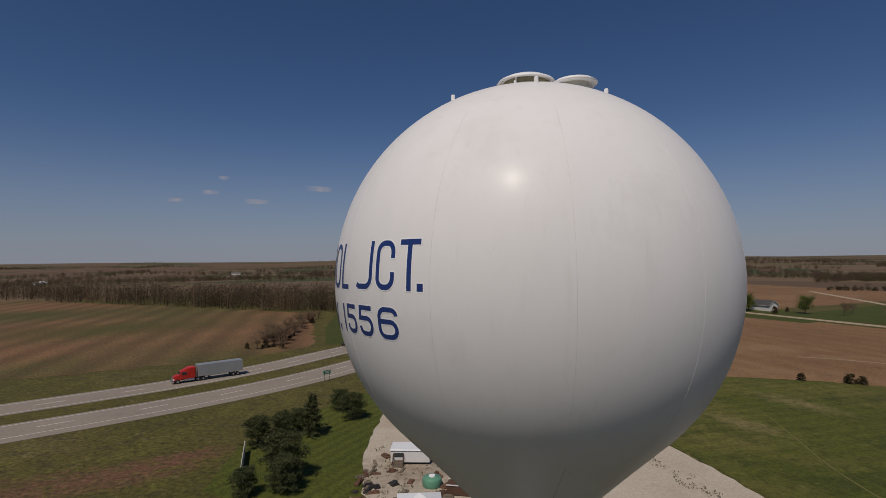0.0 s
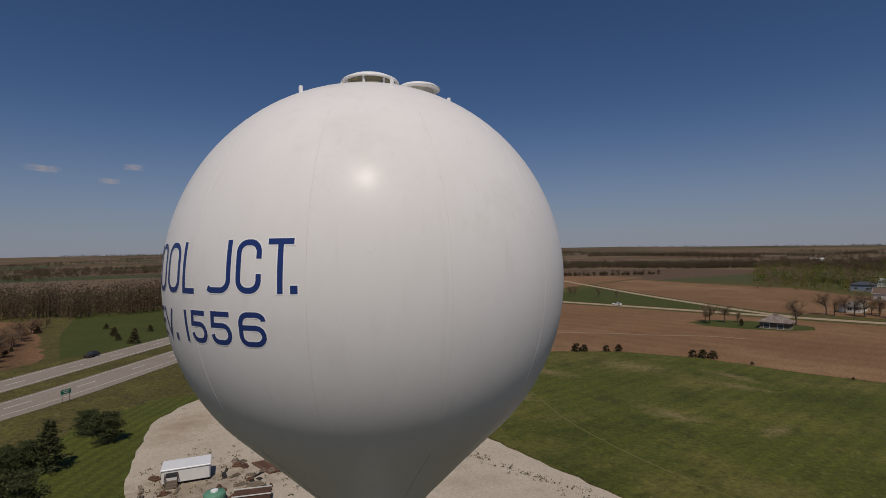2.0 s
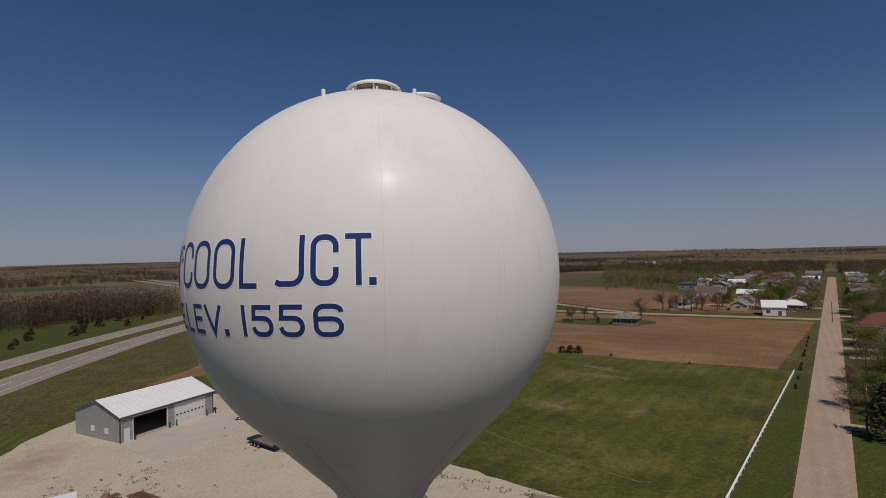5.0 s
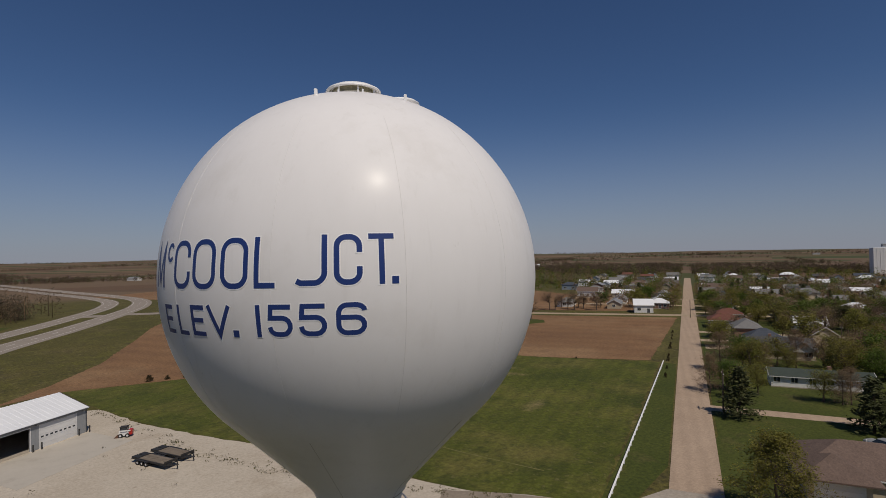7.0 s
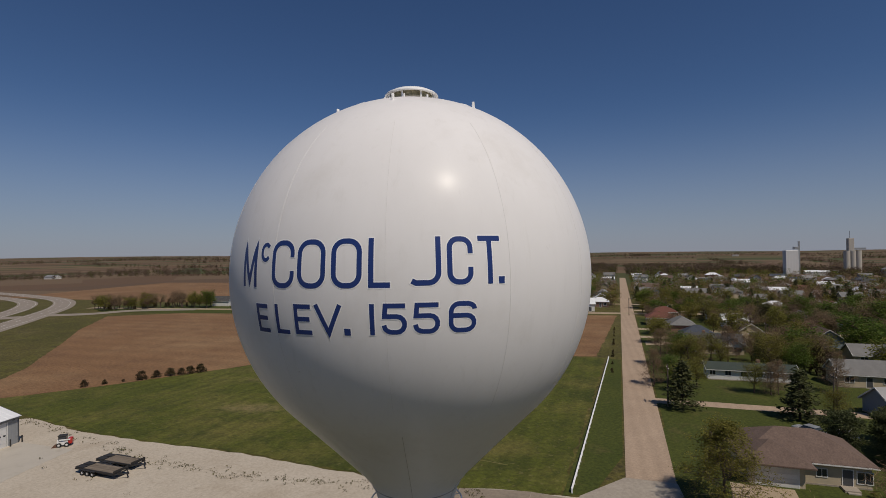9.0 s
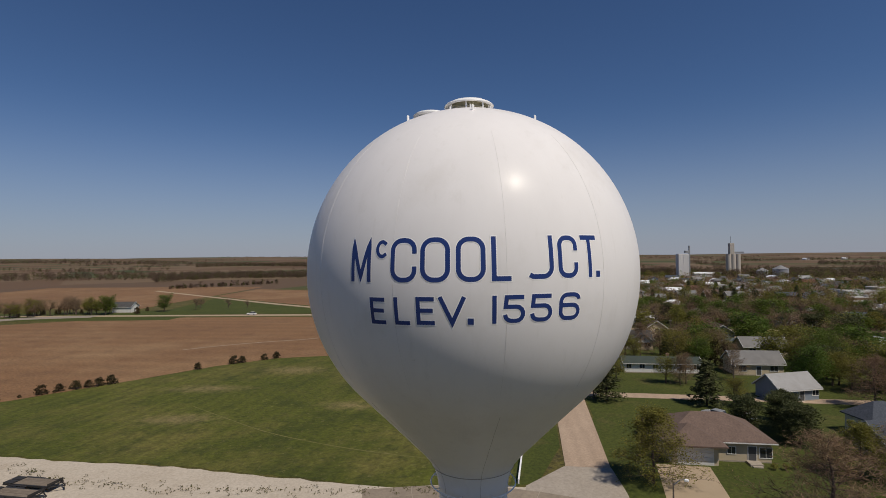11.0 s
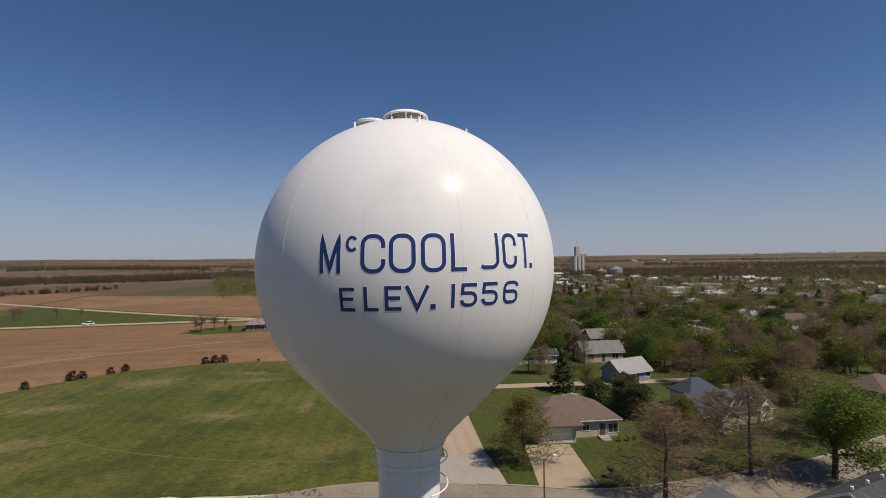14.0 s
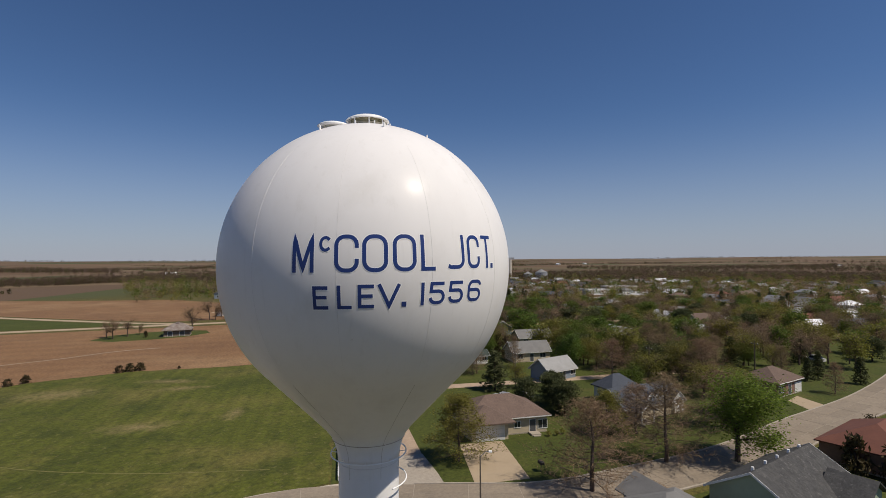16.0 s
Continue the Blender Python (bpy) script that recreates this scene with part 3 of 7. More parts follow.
sheet("lawn", [(-37, 46), (-40, 60), (-36, 74), (-33, 88), (-24, 99), (-16, 99), (-19, 80), (-18, 60), (-15, 45), (-24, 40)], 0.036, M["mowlawn"], "bright striped lawn beside the gravel yard", "lawn", rough=0.3)
yard = sheet("yard", [(42, 19.5), (37.8, 24.5), (33.7, 37.3), (29.5, 51.3), (26.3, 60.8), (21.9, 71.8), (16.1, 87.8), (12.7, 104), (5, 108), (-4, 107), (-12, 102), (-18.5, 93), (-22, 84), (-21.5, 72), (-20.5, 60), (-17.5, 47), (-8, 37), (4, 31), (18, 27), (30, 19), (38, 6), (46, 12)], 0.05, M["yard"], "pale crushed stone yard with tyre tracks and weeds", "yard", rough=0.3)
sheet("concrete_apron", [(-6.2, 81.0), (8.7, 89.9), (12.6, 80), (-2.2, 70.5)], 0.075, M["apron"], "pale concrete apron in front of the shop doors", "paving", 0.12)

road = Mesh()
line = [Vector((*grid(36 + 4 * i, 0), 0)) for i in range(130)]
ribbon(road, line, -2.9, 2.9, 0.06)
tagged(part("road", road, M["gravel"]), "straight pinkish gravel road into the village", "road", kind="structure")
ribbon(r2 := Mesh(), [Vector((*cross(-220 + 6 * i), 0)) for i in range(85)], -2.8, 2.8, 0.065)
tagged(part("road", r2, M["drive"]), "pale concrete cross road between fields", "road", kind="structure")
ribbon(r3 := Mesh(), spline([cross(66, 2), cross(85, 12), cross(112, 32), cross(151, 62), cross(198, 102), cross(248, 145), cross(300, 190)], 6), -2.2, 2.2, 0.062)
tagged(part("road", r3, M["drive"]), "pale farm track curving off the cross road", "road", kind="structure")

sheet("road_mouth", [grid(38, 3.0), (44.5, 15.6), (39.5, 14.0), (40.5, 7), (44.6, 3.0), (48.4, 4.6), grid(38, -3.0)], 0.064, M["concrete"], "worn concrete apron where gravel meets street", "road")
STREET = spline([(31.0, 30.0), (38.5, 19.0), (41.3, 3.4), (43.3, -9.6), (50.5, -23.2), (59.9, -37.5), (73.9, -53.0), (93.1, -75.4), (119.7, -100.1), (156.0, -129.0)], 3)
ribbon(st := Mesh(), STREET, -3.8, 3.8, 0.055)
street = tagged(part("road", st, M["concrete"]), "pale concrete village street of cast slabs", "road", kind="structure")
rows = [offsets(STREET, d) for d in (-3.8, -1.3, -1.26, 1.26, 1.3, 3.8)]
for i in range(0, len(STREET) - 2, 2):
    for a, b in ((0, 1), (2, 3), (4, 5)):
        q = [rows[a][i], rows[a][i + 2], rows[b][i + 2], rows[b][i]]
        c = sum(q, Vector()) / 4
        q = [p + (c - p).normalized() * 0.035 for p in q]
        slab = Mesh().add([(p.x, p.y, 0.0) for p in q] + [(p.x, p.y, 0.075) for p in q], [(4, 7, 6, 5), (0, 1, 5, 4), (1, 2, 6, 5), (2, 3, 7, 6), (3, 0, 4, 7)])
        slab.f = [t[::-1] for t in slab.f]
        part("slab", slab, M["slab"], street)
kerb = Mesh()
ribbon(kerb, STREET[8:], 3.8, 4.1, 0.17, 0.2)
ribbon(kerb, STREET[8:], -4.1, -3.8, 0.17, 0.2)
tagged(part("kerb", kerb, M["concrete"]), "low concrete kerb along the village street", "kerb", kind="structure")

# the divided highway
B_EDGE = spline([(-152, -16), (-124, 13), (-100, 36), (-78, 58), (-57, 80.5), (-41.5, 103), (-29.5, 128), (-14.5, 161), (8, 205), (34, 248), (62, 300), (86, 352), (100, 410), (98, 480), (86, 580), (66, 760), (30, 1100)], 5)
hwy = thing("highway", "divided concrete highway with painted lane lines", "road", kind="structure")
ribbon(hb := Mesh(), B_EDGE, 0, 11.8, 0.07)
part("carriageway", hb, M["asphalt"], hwy)
ribbon(ha := Mesh(), B_EDGE, 19.2, 29.4, 0.07)
part("carriageway", ha, M["asphalt"], hwy)
marks = Mesh()
for d in (2.8, 10.7, 20.2, 28.0):
    ribbon(marks, B_EDGE, d, d + 0.16, 0.076, 0.002)
for d in (6.8, 24.0):
    for i in range(0, len(B_EDGE) - 3, 3):
        a, b = offsets(B_EDGE, d), offsets(B_EDGE, d + 0.22)
        marks.add([(a[i].x, a[i].y, 0.076), (a[i + 1].x, a[i + 1].y, 0.076), (b[i + 1].x, b[i + 1].y, 0.076), (b[i].x, b[i].y, 0.076)], [(0, 1, 2, 3)])
part("lane_marking", marks, M["line"], hwy, "worn white lane lines")
ribbon(rp := Mesh(), spline([cross(215, -1), (96, 290), (78, 292), (66, 300), (60, 306)], 4), -5, 5, 0.072)
part("ramp", rp, M["asphalt"], hwy)
ribbon(xo := Mesh(), [Vector((61, 300, 0)), Vector((50, 305.5, 0)), Vector((38, 311.5, 0))], -6, 6, 0.073)
part("crossover", xo, M["asphalt"], hwy)

# ---------------------------------------------------------------- water tower
TZ, TR = 27.5, 5.159
tower = thing("water_tower", "white painted steel water tower with a ball-shaped tank and navy lettering", "water tower")
prof = [(0.002, TZ + TR)]
for i in range(1, 57):
    e = radians(90 - i * 2.4)
    if e < radians(-44):
        break
    prof.append((TR * math.cos(e), TZ + TR * math.sin(e)))
cone_top = (TR * math.cos(radians(-44)), TZ + TR * math.sin(radians(-44)))
prof += [cone_top, (3.0, 23.2), (2.5, 22.69), (2.0, 22.17), (1.62, 21.78), (1.38, 21.48), (1.24, 21.2), (1.15, 20.9), (1.1, 20.5), (1.09, 20.1)]
tank = part("tank", Mesh().lathe(prof[::-1], 128), M["tank"], tower, smooth=True)
part("pedestal", Mesh().lathe([(2.7, 0.05), (2.5, 0.9), (1.7, 3.4), (1.2, 5.2), (1.09, 6.2), (1.09, 20.1)], 64), M["tank"], tower, smooth=True)
part("foundation", Mesh().lathe([(0.0, 0.02), (3.3, 0.02), (3.3, 0.3), (3.2, 0.36), (0.0, 0.36)], 48), M["concrete"], tower)


def on_tank(az, el, r):
    a, e = radians(az), radians(el)
    return (r * math.sin(a) * math.cos(e), -r * math.cos(a) * math.cos(e), TZ + r * math.sin(e))


def weld(points, w=0.012):
    m = Mesh()
    for a, b in zip(points, points[1:]):
        m.tube(a, b, w, n=6, caps=False)
    return m


for i in range(12):
    part("weld_seam", weld([on_tank(6.3 + 30 * i, e, TR) for e in range(-34, 48, 3)], 0.0036), M["seam"], tank)
for i in range(6):
    part("weld_seam", weld([(math.sin(radians(60 * i + 8)) * (r + 0.002), -math.cos(radians(60 * i + 8)) * (r + 0.002), z) for r, z in prof[-10:]], 0.004), M["grime"], tank)
part("weld_seam", Mesh().ring(1.315, 0.012, 21.34, 64, 6), M["grime"], tower)
part("weld_seam", Mesh().ring(1.105, 0.012, 20.5, 64, 6), M["seam"], tower)
for z in (8.0, 12.2, 16.4):
    part("weld_seam", Mesh().ring(1.09, 0.008, z, 64, 6), M["seam"], tower)
# rigging hoops round the neck
hoop = part("hoop_rail", Mesh().ring(1.36, 0.022, 20.75, 64, 8), M["halo"], tower)
for i in range(8):
    a = radians(45 * i + 10)
    part("bracket", Mesh().tube((1.08 * math.cos(a), 1.08 * math.sin(a), 20.72), (1.36 * math.cos(a), 1.36 * math.sin(a), 20.75), 0.015, n=6), M["halo"], hoop)
part("cable_loop", Mesh().ring(1.37, 0.024, 19.78, 24, 8, -128, -30), M["halo"], tower)

# roof fittings
VT = TZ + TR                                     # crown of the ball
vent = part("roof_vent", Mesh().lathe([(0.6, VT - 0.12), (0.6, VT + 0.06), (0.66, VT + 0.08)], 40), M["vent"], tower, "cream mushroom vent with a mesh screen")
part("screen", Mesh().lathe([(0.62, VT + 0.05), (0.62, VT + 0.26)], 40), M["screen"], vent)
part("cap", Mesh().lathe([(0.0, VT + 0.43), (0.3, VT + 0.42), (0.58, VT + 0.36), (0.76, VT + 0.27), (0.81, VT + 0.21), (0.79, VT + 0.19), (0.64, VT + 0.23), (0.0, VT + 0.25)][::-1], 40), M["halo"], vent, smooth=True)
for i in range(8):
    a = radians(45 * i + 20)
    part("stud", Mesh().tube((0.71 * math.cos(a), 0.71 * math.sin(a), VT - 0.08), (0.71 * math.cos(a), 0.71 * math.sin(a), VT + 0.25), 0.025, n=6), M["halo"], vent)
for hx, hy, zz in ((1.2, -0.66, -0.2), (-0.55, 1.1, -0.2)):
    hatch = part("hatch", Mesh().lathe([(0.42, VT - 0.45), (0.42, VT + 0.12 + zz)], 32, pose(hx, hy, 0)), M["vent"], tower)
    part("hatch_lid", Mesh().lathe([(0.0, VT + 0.3 + zz), (0.28, VT + 0.285 + zz), (0.5, VT + 0.22 + zz), (0.6, VT + 0.15 + zz), (0.57, VT + 0.11 + zz), (0.0, VT + 0.12 + zz)][::-1], 40, pose(hx, hy, 0)), M["halo"], hatch, smooth=True)
    part("hinge", Mesh().box(hx * 0.62 - 0.06, hy * 0.62 - 0.06, VT - 0.2, hx * 0.62 + 0.06, hy * 0.62 + 0.06, VT + 0.16 + zz, None, 0.02), M["halo"], hatch)
for az in (120, 240, 3, 60, 300):
    p0 = on_tank(az, 64.5, TR - 0.01)
    lug = Mesh().box(p0[0] - 0.05, p0[1] - 0.025, p0[2] - 0.02, p0[0] + 0.05, p0[1] + 0.025, p0[2] + 0.17, None, 0.02)
    part("rigging_lug", lug, M["halo"], tower)
for az in (-100, -60, -20, 150):
    p0 = on_tank(az, 79, TR - 0.01)
    part("rigging_lug", Mesh().tube(p0, (p0[0], p0[1], p0[2] + 0.13), 0.03, 0.025, 8), M["halo"], tower)

# lettering: each glyph is a set of strokes in a unit box
def arc(cx, cy, rx, ry, a0, a1, n=7):
    return [(cx + rx * math.cos(radians(a0 + (a1 - a0) * i / n)), cy + ry * math.sin(radians(a0 + (a1 - a0) * i / n))) for i in range(n + 1)]


def glyphs(w):
    """Stroke paths for letters of width w (height 1), so that corners stay round."""
    r = min(0.3, w * 0.42)
    return {
        "M": [[(0, 0), (0.0, 1.0), (w / 2, 0.06), (w, 1.0), (w, 0)]],
        "C": [[(w, 0.72)] + arc(w - r, 1 - r, r, r, 0, 90) + arc(r, 1 - r, r, r, 90, 180) + arc(r, r, r, r, 180, 270) + arc(w - r, r, r, r, 270, 360) + [(w, 0.28)]],
        "O": [[(0, 0.5)] + arc(r, r, r, r, 180, 270) + arc(w - r, r, r, r, 270, 360) + arc(w - r, 1 - r, r, r, 0, 90) + arc(r, 1 - r, r, r, 90, 180) + [(0, 0.5)]],
        "L": [[(0, 1), (0, 0), (w, 0)]],
        "J": [[(w, 1)] + arc(w - r, r, r, r, 0, -90) + [(0.04, 0), (0, 0.02)]],
        "T": [[(0, 1), (w, 1)], [(w / 2, 1), (w / 2, 0)]],
        "E": [[(w, 1), (0, 1), (0, 0), (w, 0)], [(0, 0.52), (w * 0.9, 0.52)]],
        "V": [[(0, 1), (w / 2, 0), (w, 1)]],
        "1": [[(w / 2, 0), (w / 2, 1)]],
        "5": [[(w * 0.92, 1), (0.04, 1), (0.0, 0.6), (w - r, 0.6)] + arc(w - r * 0.95, 0.3, r * 0.95, 0.3, 90, -90) + [(r, 0)] + arc(r, 0.2, r, 0.2, 270, 185)],
        "6": [[(w, 0.8)] + arc(w - r, 1 - 0.2, r, 0.2, 0, 90) + arc(r, 1 - r, r, r, 90, 180) + arc(r, r, r, r, 180, 270) + arc(w - r, 0.28, r, 0.28, 270, 450) + [(0.02, 0.56)]],
        "c": [arc(w * 0.5, 0.5, w * 0.5, 0.5, 52, 308, 18)],
        ".": [[(w / 2, -0.5 * w), (w / 2, 0.5 * w)]],
    }


def stroke_mesh(paths, az0, el0, el1, half, r, sub=6):
    """Flat strokes of a half width in metres laid on the ball; x runs along the parallel, y along the meridian."""
    m = Mesh()
    kz = TR * math.cos(radians((el0 + el1) / 2)) * math.pi / 180
    ke = TR * math.pi / 180
    H = (el1 - el0) * ke
    for path in paths:
        pts = [Vector((x * H, y * H)) for x, y in path]
        dense = []
        for a, b in zip(pts, pts[1:]):
            n = max(1, int((b - a).length / 0.12))
            dense += [a + (b - a) * i / n for i in range(n)]
        dense.append(pts[-1])
        closed = (pts[0] - pts[-1]).length < 1e-4
        left, right = [], []
        for i, p in enumerate(dense):
            d0 = (p - dense[i - 1]) if i else ((dense[-1] - dense[-2]) if closed else dense[1] - p)
            d1 = (dense[i + 1] - p) if i + 1 < len(dense) else ((dense[1] - dense[0]) if closed else d0)
            if d0.length < 1e-6:
                d0 = d1
            if d1.length < 1e-6:
                d1 = d0
            n0 = Vector((-d0.y, d0.x)).normalized()
            n1 = Vector((-d1.y, d1.x)).normalized()
            nn = (n0 + n1)
            nn = nn.normalized() if nn.length > 1e-3 else n0
            k = half / max(nn.dot(n1), 0.42)
            q = p.copy()
            if not closed and i == 0:
                q = p - d1.normalized() * half
            if not closed and i == len(dense) - 1:
                q = p + d0.normalized() * half
            left.append(q + nn * k)
            right.append(q - nn * k)
        v = [on_tank(az0 + p.x / kz, el0 + p.y / ke, r) for p in left + right]
        n = len(left)
        m.add(v, [(n + i, n + i + 1, i + 1, i) for i in range(n - 1)])
    return m


LETTERS = [("M", -97.6, -90.6, -0.90, 10.40), ("c", -89.0, -85.1, 5.40, 10.20), ("C", -84.3, -76.9, -0.90, 10.60), ("O", -75.9, -68.1, -0.85, 10.65), ("O", -66.6, -59.1, -0.75, 10.70), ("L", -57.6, -52.6, -0.65, 10.70),
           ("J", -47.8, -41.0, -0.25, 10.90), ("C", -39.6, -33.4, -0.20, 10.90), ("T", -32.0, -26.3, -0.20, 11.00), (".", -26.8, -25.4, -0.20, 11.00),
           ("E", -91.2, -86.4, -12.20, -5.00), ("L", -83.6, -79.2, -12.10, -4.80), ("E", -77.3, -72.4, -11.90, -4.60), ("V", -71.2, -64.3, -11.80, -4.50), (".", -63.4, -62.1, -11.70, -4.50),
           ("1", -57.6, -56.3, -11.50, -4.30), ("5", -54.6, -48.9, -11.40, -4.20), ("5", -47.4, -41.3, -11.30, -4.10), ("6", -39.3, -32.6, -11.30, -4.00)]
for ch, a0, a1, e0, e1 in LETTERS:
    half = 0.055 if e1 > 0 else 0.049
    small = e0 > 5
    if small:
        half = 0.042
    kz = TR * math.cos(radians((e0 + e1) / 2)) * math.pi / 180
    w = ((a1 - a0) * kz - 2 * half) / ((e1 - e0) * TR * math.pi / 180 - 2 * half)
    ins = half / (TR * math.pi / 180)
    az = a0 + half / kz
    if ch == ".":
        paths, hh = [[(0.06, -0.005), (0.06, 0.005)]], 0.07
        az, lo, hi = a0, e0 + 0.8, e1
    else:
        paths, hh, lo, hi = glyphs(max(w, 0.02))[ch], half, e0 + ins, e1 - ins
    letter = part("letter", stroke_mesh(paths, az, lo, hi, hh, TR + 0.006), M["letter"], tank)
    # added bright rim imitating a sharpening halo, no painted outline on the tank
    part("paint_border", stroke_mesh(paths, az, lo, hi, hh + 0.026, TR + 0.002), M["halo"], letter)

# ---------------------------------------------------------------- trees
def cards(mesh, centres, size, rng, flat=0.35, elong=1.4):
    """Small leaf blades at the given centres, turned at random."""
    n = len(centres)
    a = rng.normal(size=(n, 3))
    a[:, 2] *= flat
    a /= np.linalg.norm(a, axis=1)[:, None]
    b = rng.normal(size=(n, 3))
    b -= (a * b).sum(1)[:, None] * a
    b /= np.linalg.norm(b, axis=1)[:, None]
    s = size * rng.uniform(0.55, 1.25, n)[:, None]
    q = np.stack([centres - a * s * elong, centres - b * s * 0.6, centres + a * s * elong, centres + b * s * 0.6], 1).reshape(-1, 3)
    k = len(mesh.v)
    mesh.v += [tuple(p) for p in q.tolist()]
    mesh.f += [(k + 4 * i, k + 4 * i + 1, k + 4 * i + 2, k + 4 * i + 3) for i in range(n)]


def branch_tree(rng, height, spread, levels, first, sides=5, forks=(3, 5), bend=0.25, taper=0.62, r0=None):
    """Trunk and limbs as tapered tubes; returns the wood, the thin twigs and the twig tips."""
    wood, twigs, tips = Mesh(), Mesh(), []
    r0 = r0 or height * 0.022

    def grow(p, d, length, r, level):
        seg = 3 if level < 2 else 2
        for s in range(seg):
            q = p + d * (length / seg)
            r1 = r * (1 - 0.3 / seg) if level == 0 else r * (1 - 0.5 / seg)
            (wood if level < 3 else twigs).tube(p, q, r, r1, max(3, sides - level), caps=False)
            p, r = q, r1
            d = (d + Vector(rng.normal(size=3)) * bend * 0.35 + Vector((0, 0, 0.05))).normalized()
            if level >= levels - 1:
                tips.append(p)
            if level < levels and (level > 0 or s > 0 or first < 0.4):
                for _ in range(rng.integers(*forks)):
                    side = Vector((rng.normal(), rng.normal(), rng.normal() * 0.45)).normalized()
                    nd = (d * 0.75 + side * spread).normalized()
                    grow(p - d * rng.uniform(0, length / seg * 0.8), nd, length * taper * rng.uniform(0.7, 1.15), r * 0.55, level + 1)

    base = Vector((0, 0, -0.1))
    top = Vector((rng.normal() * 0.1, rng.normal() * 0.1, height * first))
    wood.tube(base, top, r0 * 1.25, r0, 8, caps=False)
    grow(top, Vector((rng.normal() * 0.08, rng.normal() * 0.08, 1)).normalized(), height * (1 - first) * 0.62, r0, 0)
    return wood, twigs, tips


def fit_height(meshes, tips, height):
    top = max((p[2] for m in meshes for p in m.v), default=1)
    k = height / top
    for m in meshes:
        m.v = [(x * k, y * k, z * k) for x, y, z in m.v]
    return np.array([(p.x * k, p.y * k, p.z * k) for p in tips])


def leader_tree(rng, H, spread, n=64):
    """A tree with one straight leader and fine side branches from low down to the top."""
    wood, twigs, tips = Mesh(), Mesh(), []
    p = Vector((0, 0, -0.1))
    for i in range(7):
        q = Vector((rng.normal() * 0.05, rng.normal() * 0.05, H * (i + 1) / 7))
        wood.tube(p, q, H * 0.019 * (1 - i / 7.6), H * 0.019 * (1 - (i + 1) / 7.6), 7, False)
        p = q
    for i in range(n):
        f = 0.13 + 0.84 * (i / n) ** 0.9
        z = H * f
        L = (spread * (1 - f) ** 0.6 + 0.3) * rng.uniform(0.7, 1.1)
        a = i * 2.4 + rng.normal() * 0.3
        rise = -0.12 + 0.95 * f + rng.normal() * 0.08
        d = Vector((math.cos(a), math.sin(a), rise)).normalized()
        p0 = Vector((0, 0, z))
        p1 = p0 + d * L * 0.5
        d2 = (d + Vector((0, 0, 0.15)) + Vector(rng.normal(size=3)) * 0.12).normalized()
        p2 = p1 + d2 * L * 0.5
        r = 0.012 + 0.035 * (1 - f)
        wood.tube(p0, p1, r, r * 0.6, 5, False).tube(p1, p2, r * 0.6, r * 0.2, 4, False)
        for k in range(10):
            s = rng.uniform(0.2, 1.0)
            o = p0 + d * L * s if s < 0.5 else p1 + d2 * L * (s - 0.5)
            e = (d2 * 0.7 + Vector(rng.normal(size=3)) * 0.5).normalized()
            l = L * rng.uniform(0.18, 0.38)
            twigs.tube(o, o + e * l, 0.016, 0.008, 3, False)
            tips.append(o + e * l)
            for j in range(2):
                e2 = (e + Vector(rng.normal(size=3)) * 0.55).normalized()
                o2 = o + e * l * rng.uniform(0.3, 0.9)
                twigs.tube(o2, o2 + e2 * l * 0.6, 0.012, 0.006, 3, False)
                tips.append(o2 + e2 * l * 0.6)
    return wood, twigs, np.array([tuple(q) for q in tips])


PROTO = {}


def proto(kind, parts):
    PROTO.setdefault(kind, []).append(parts)


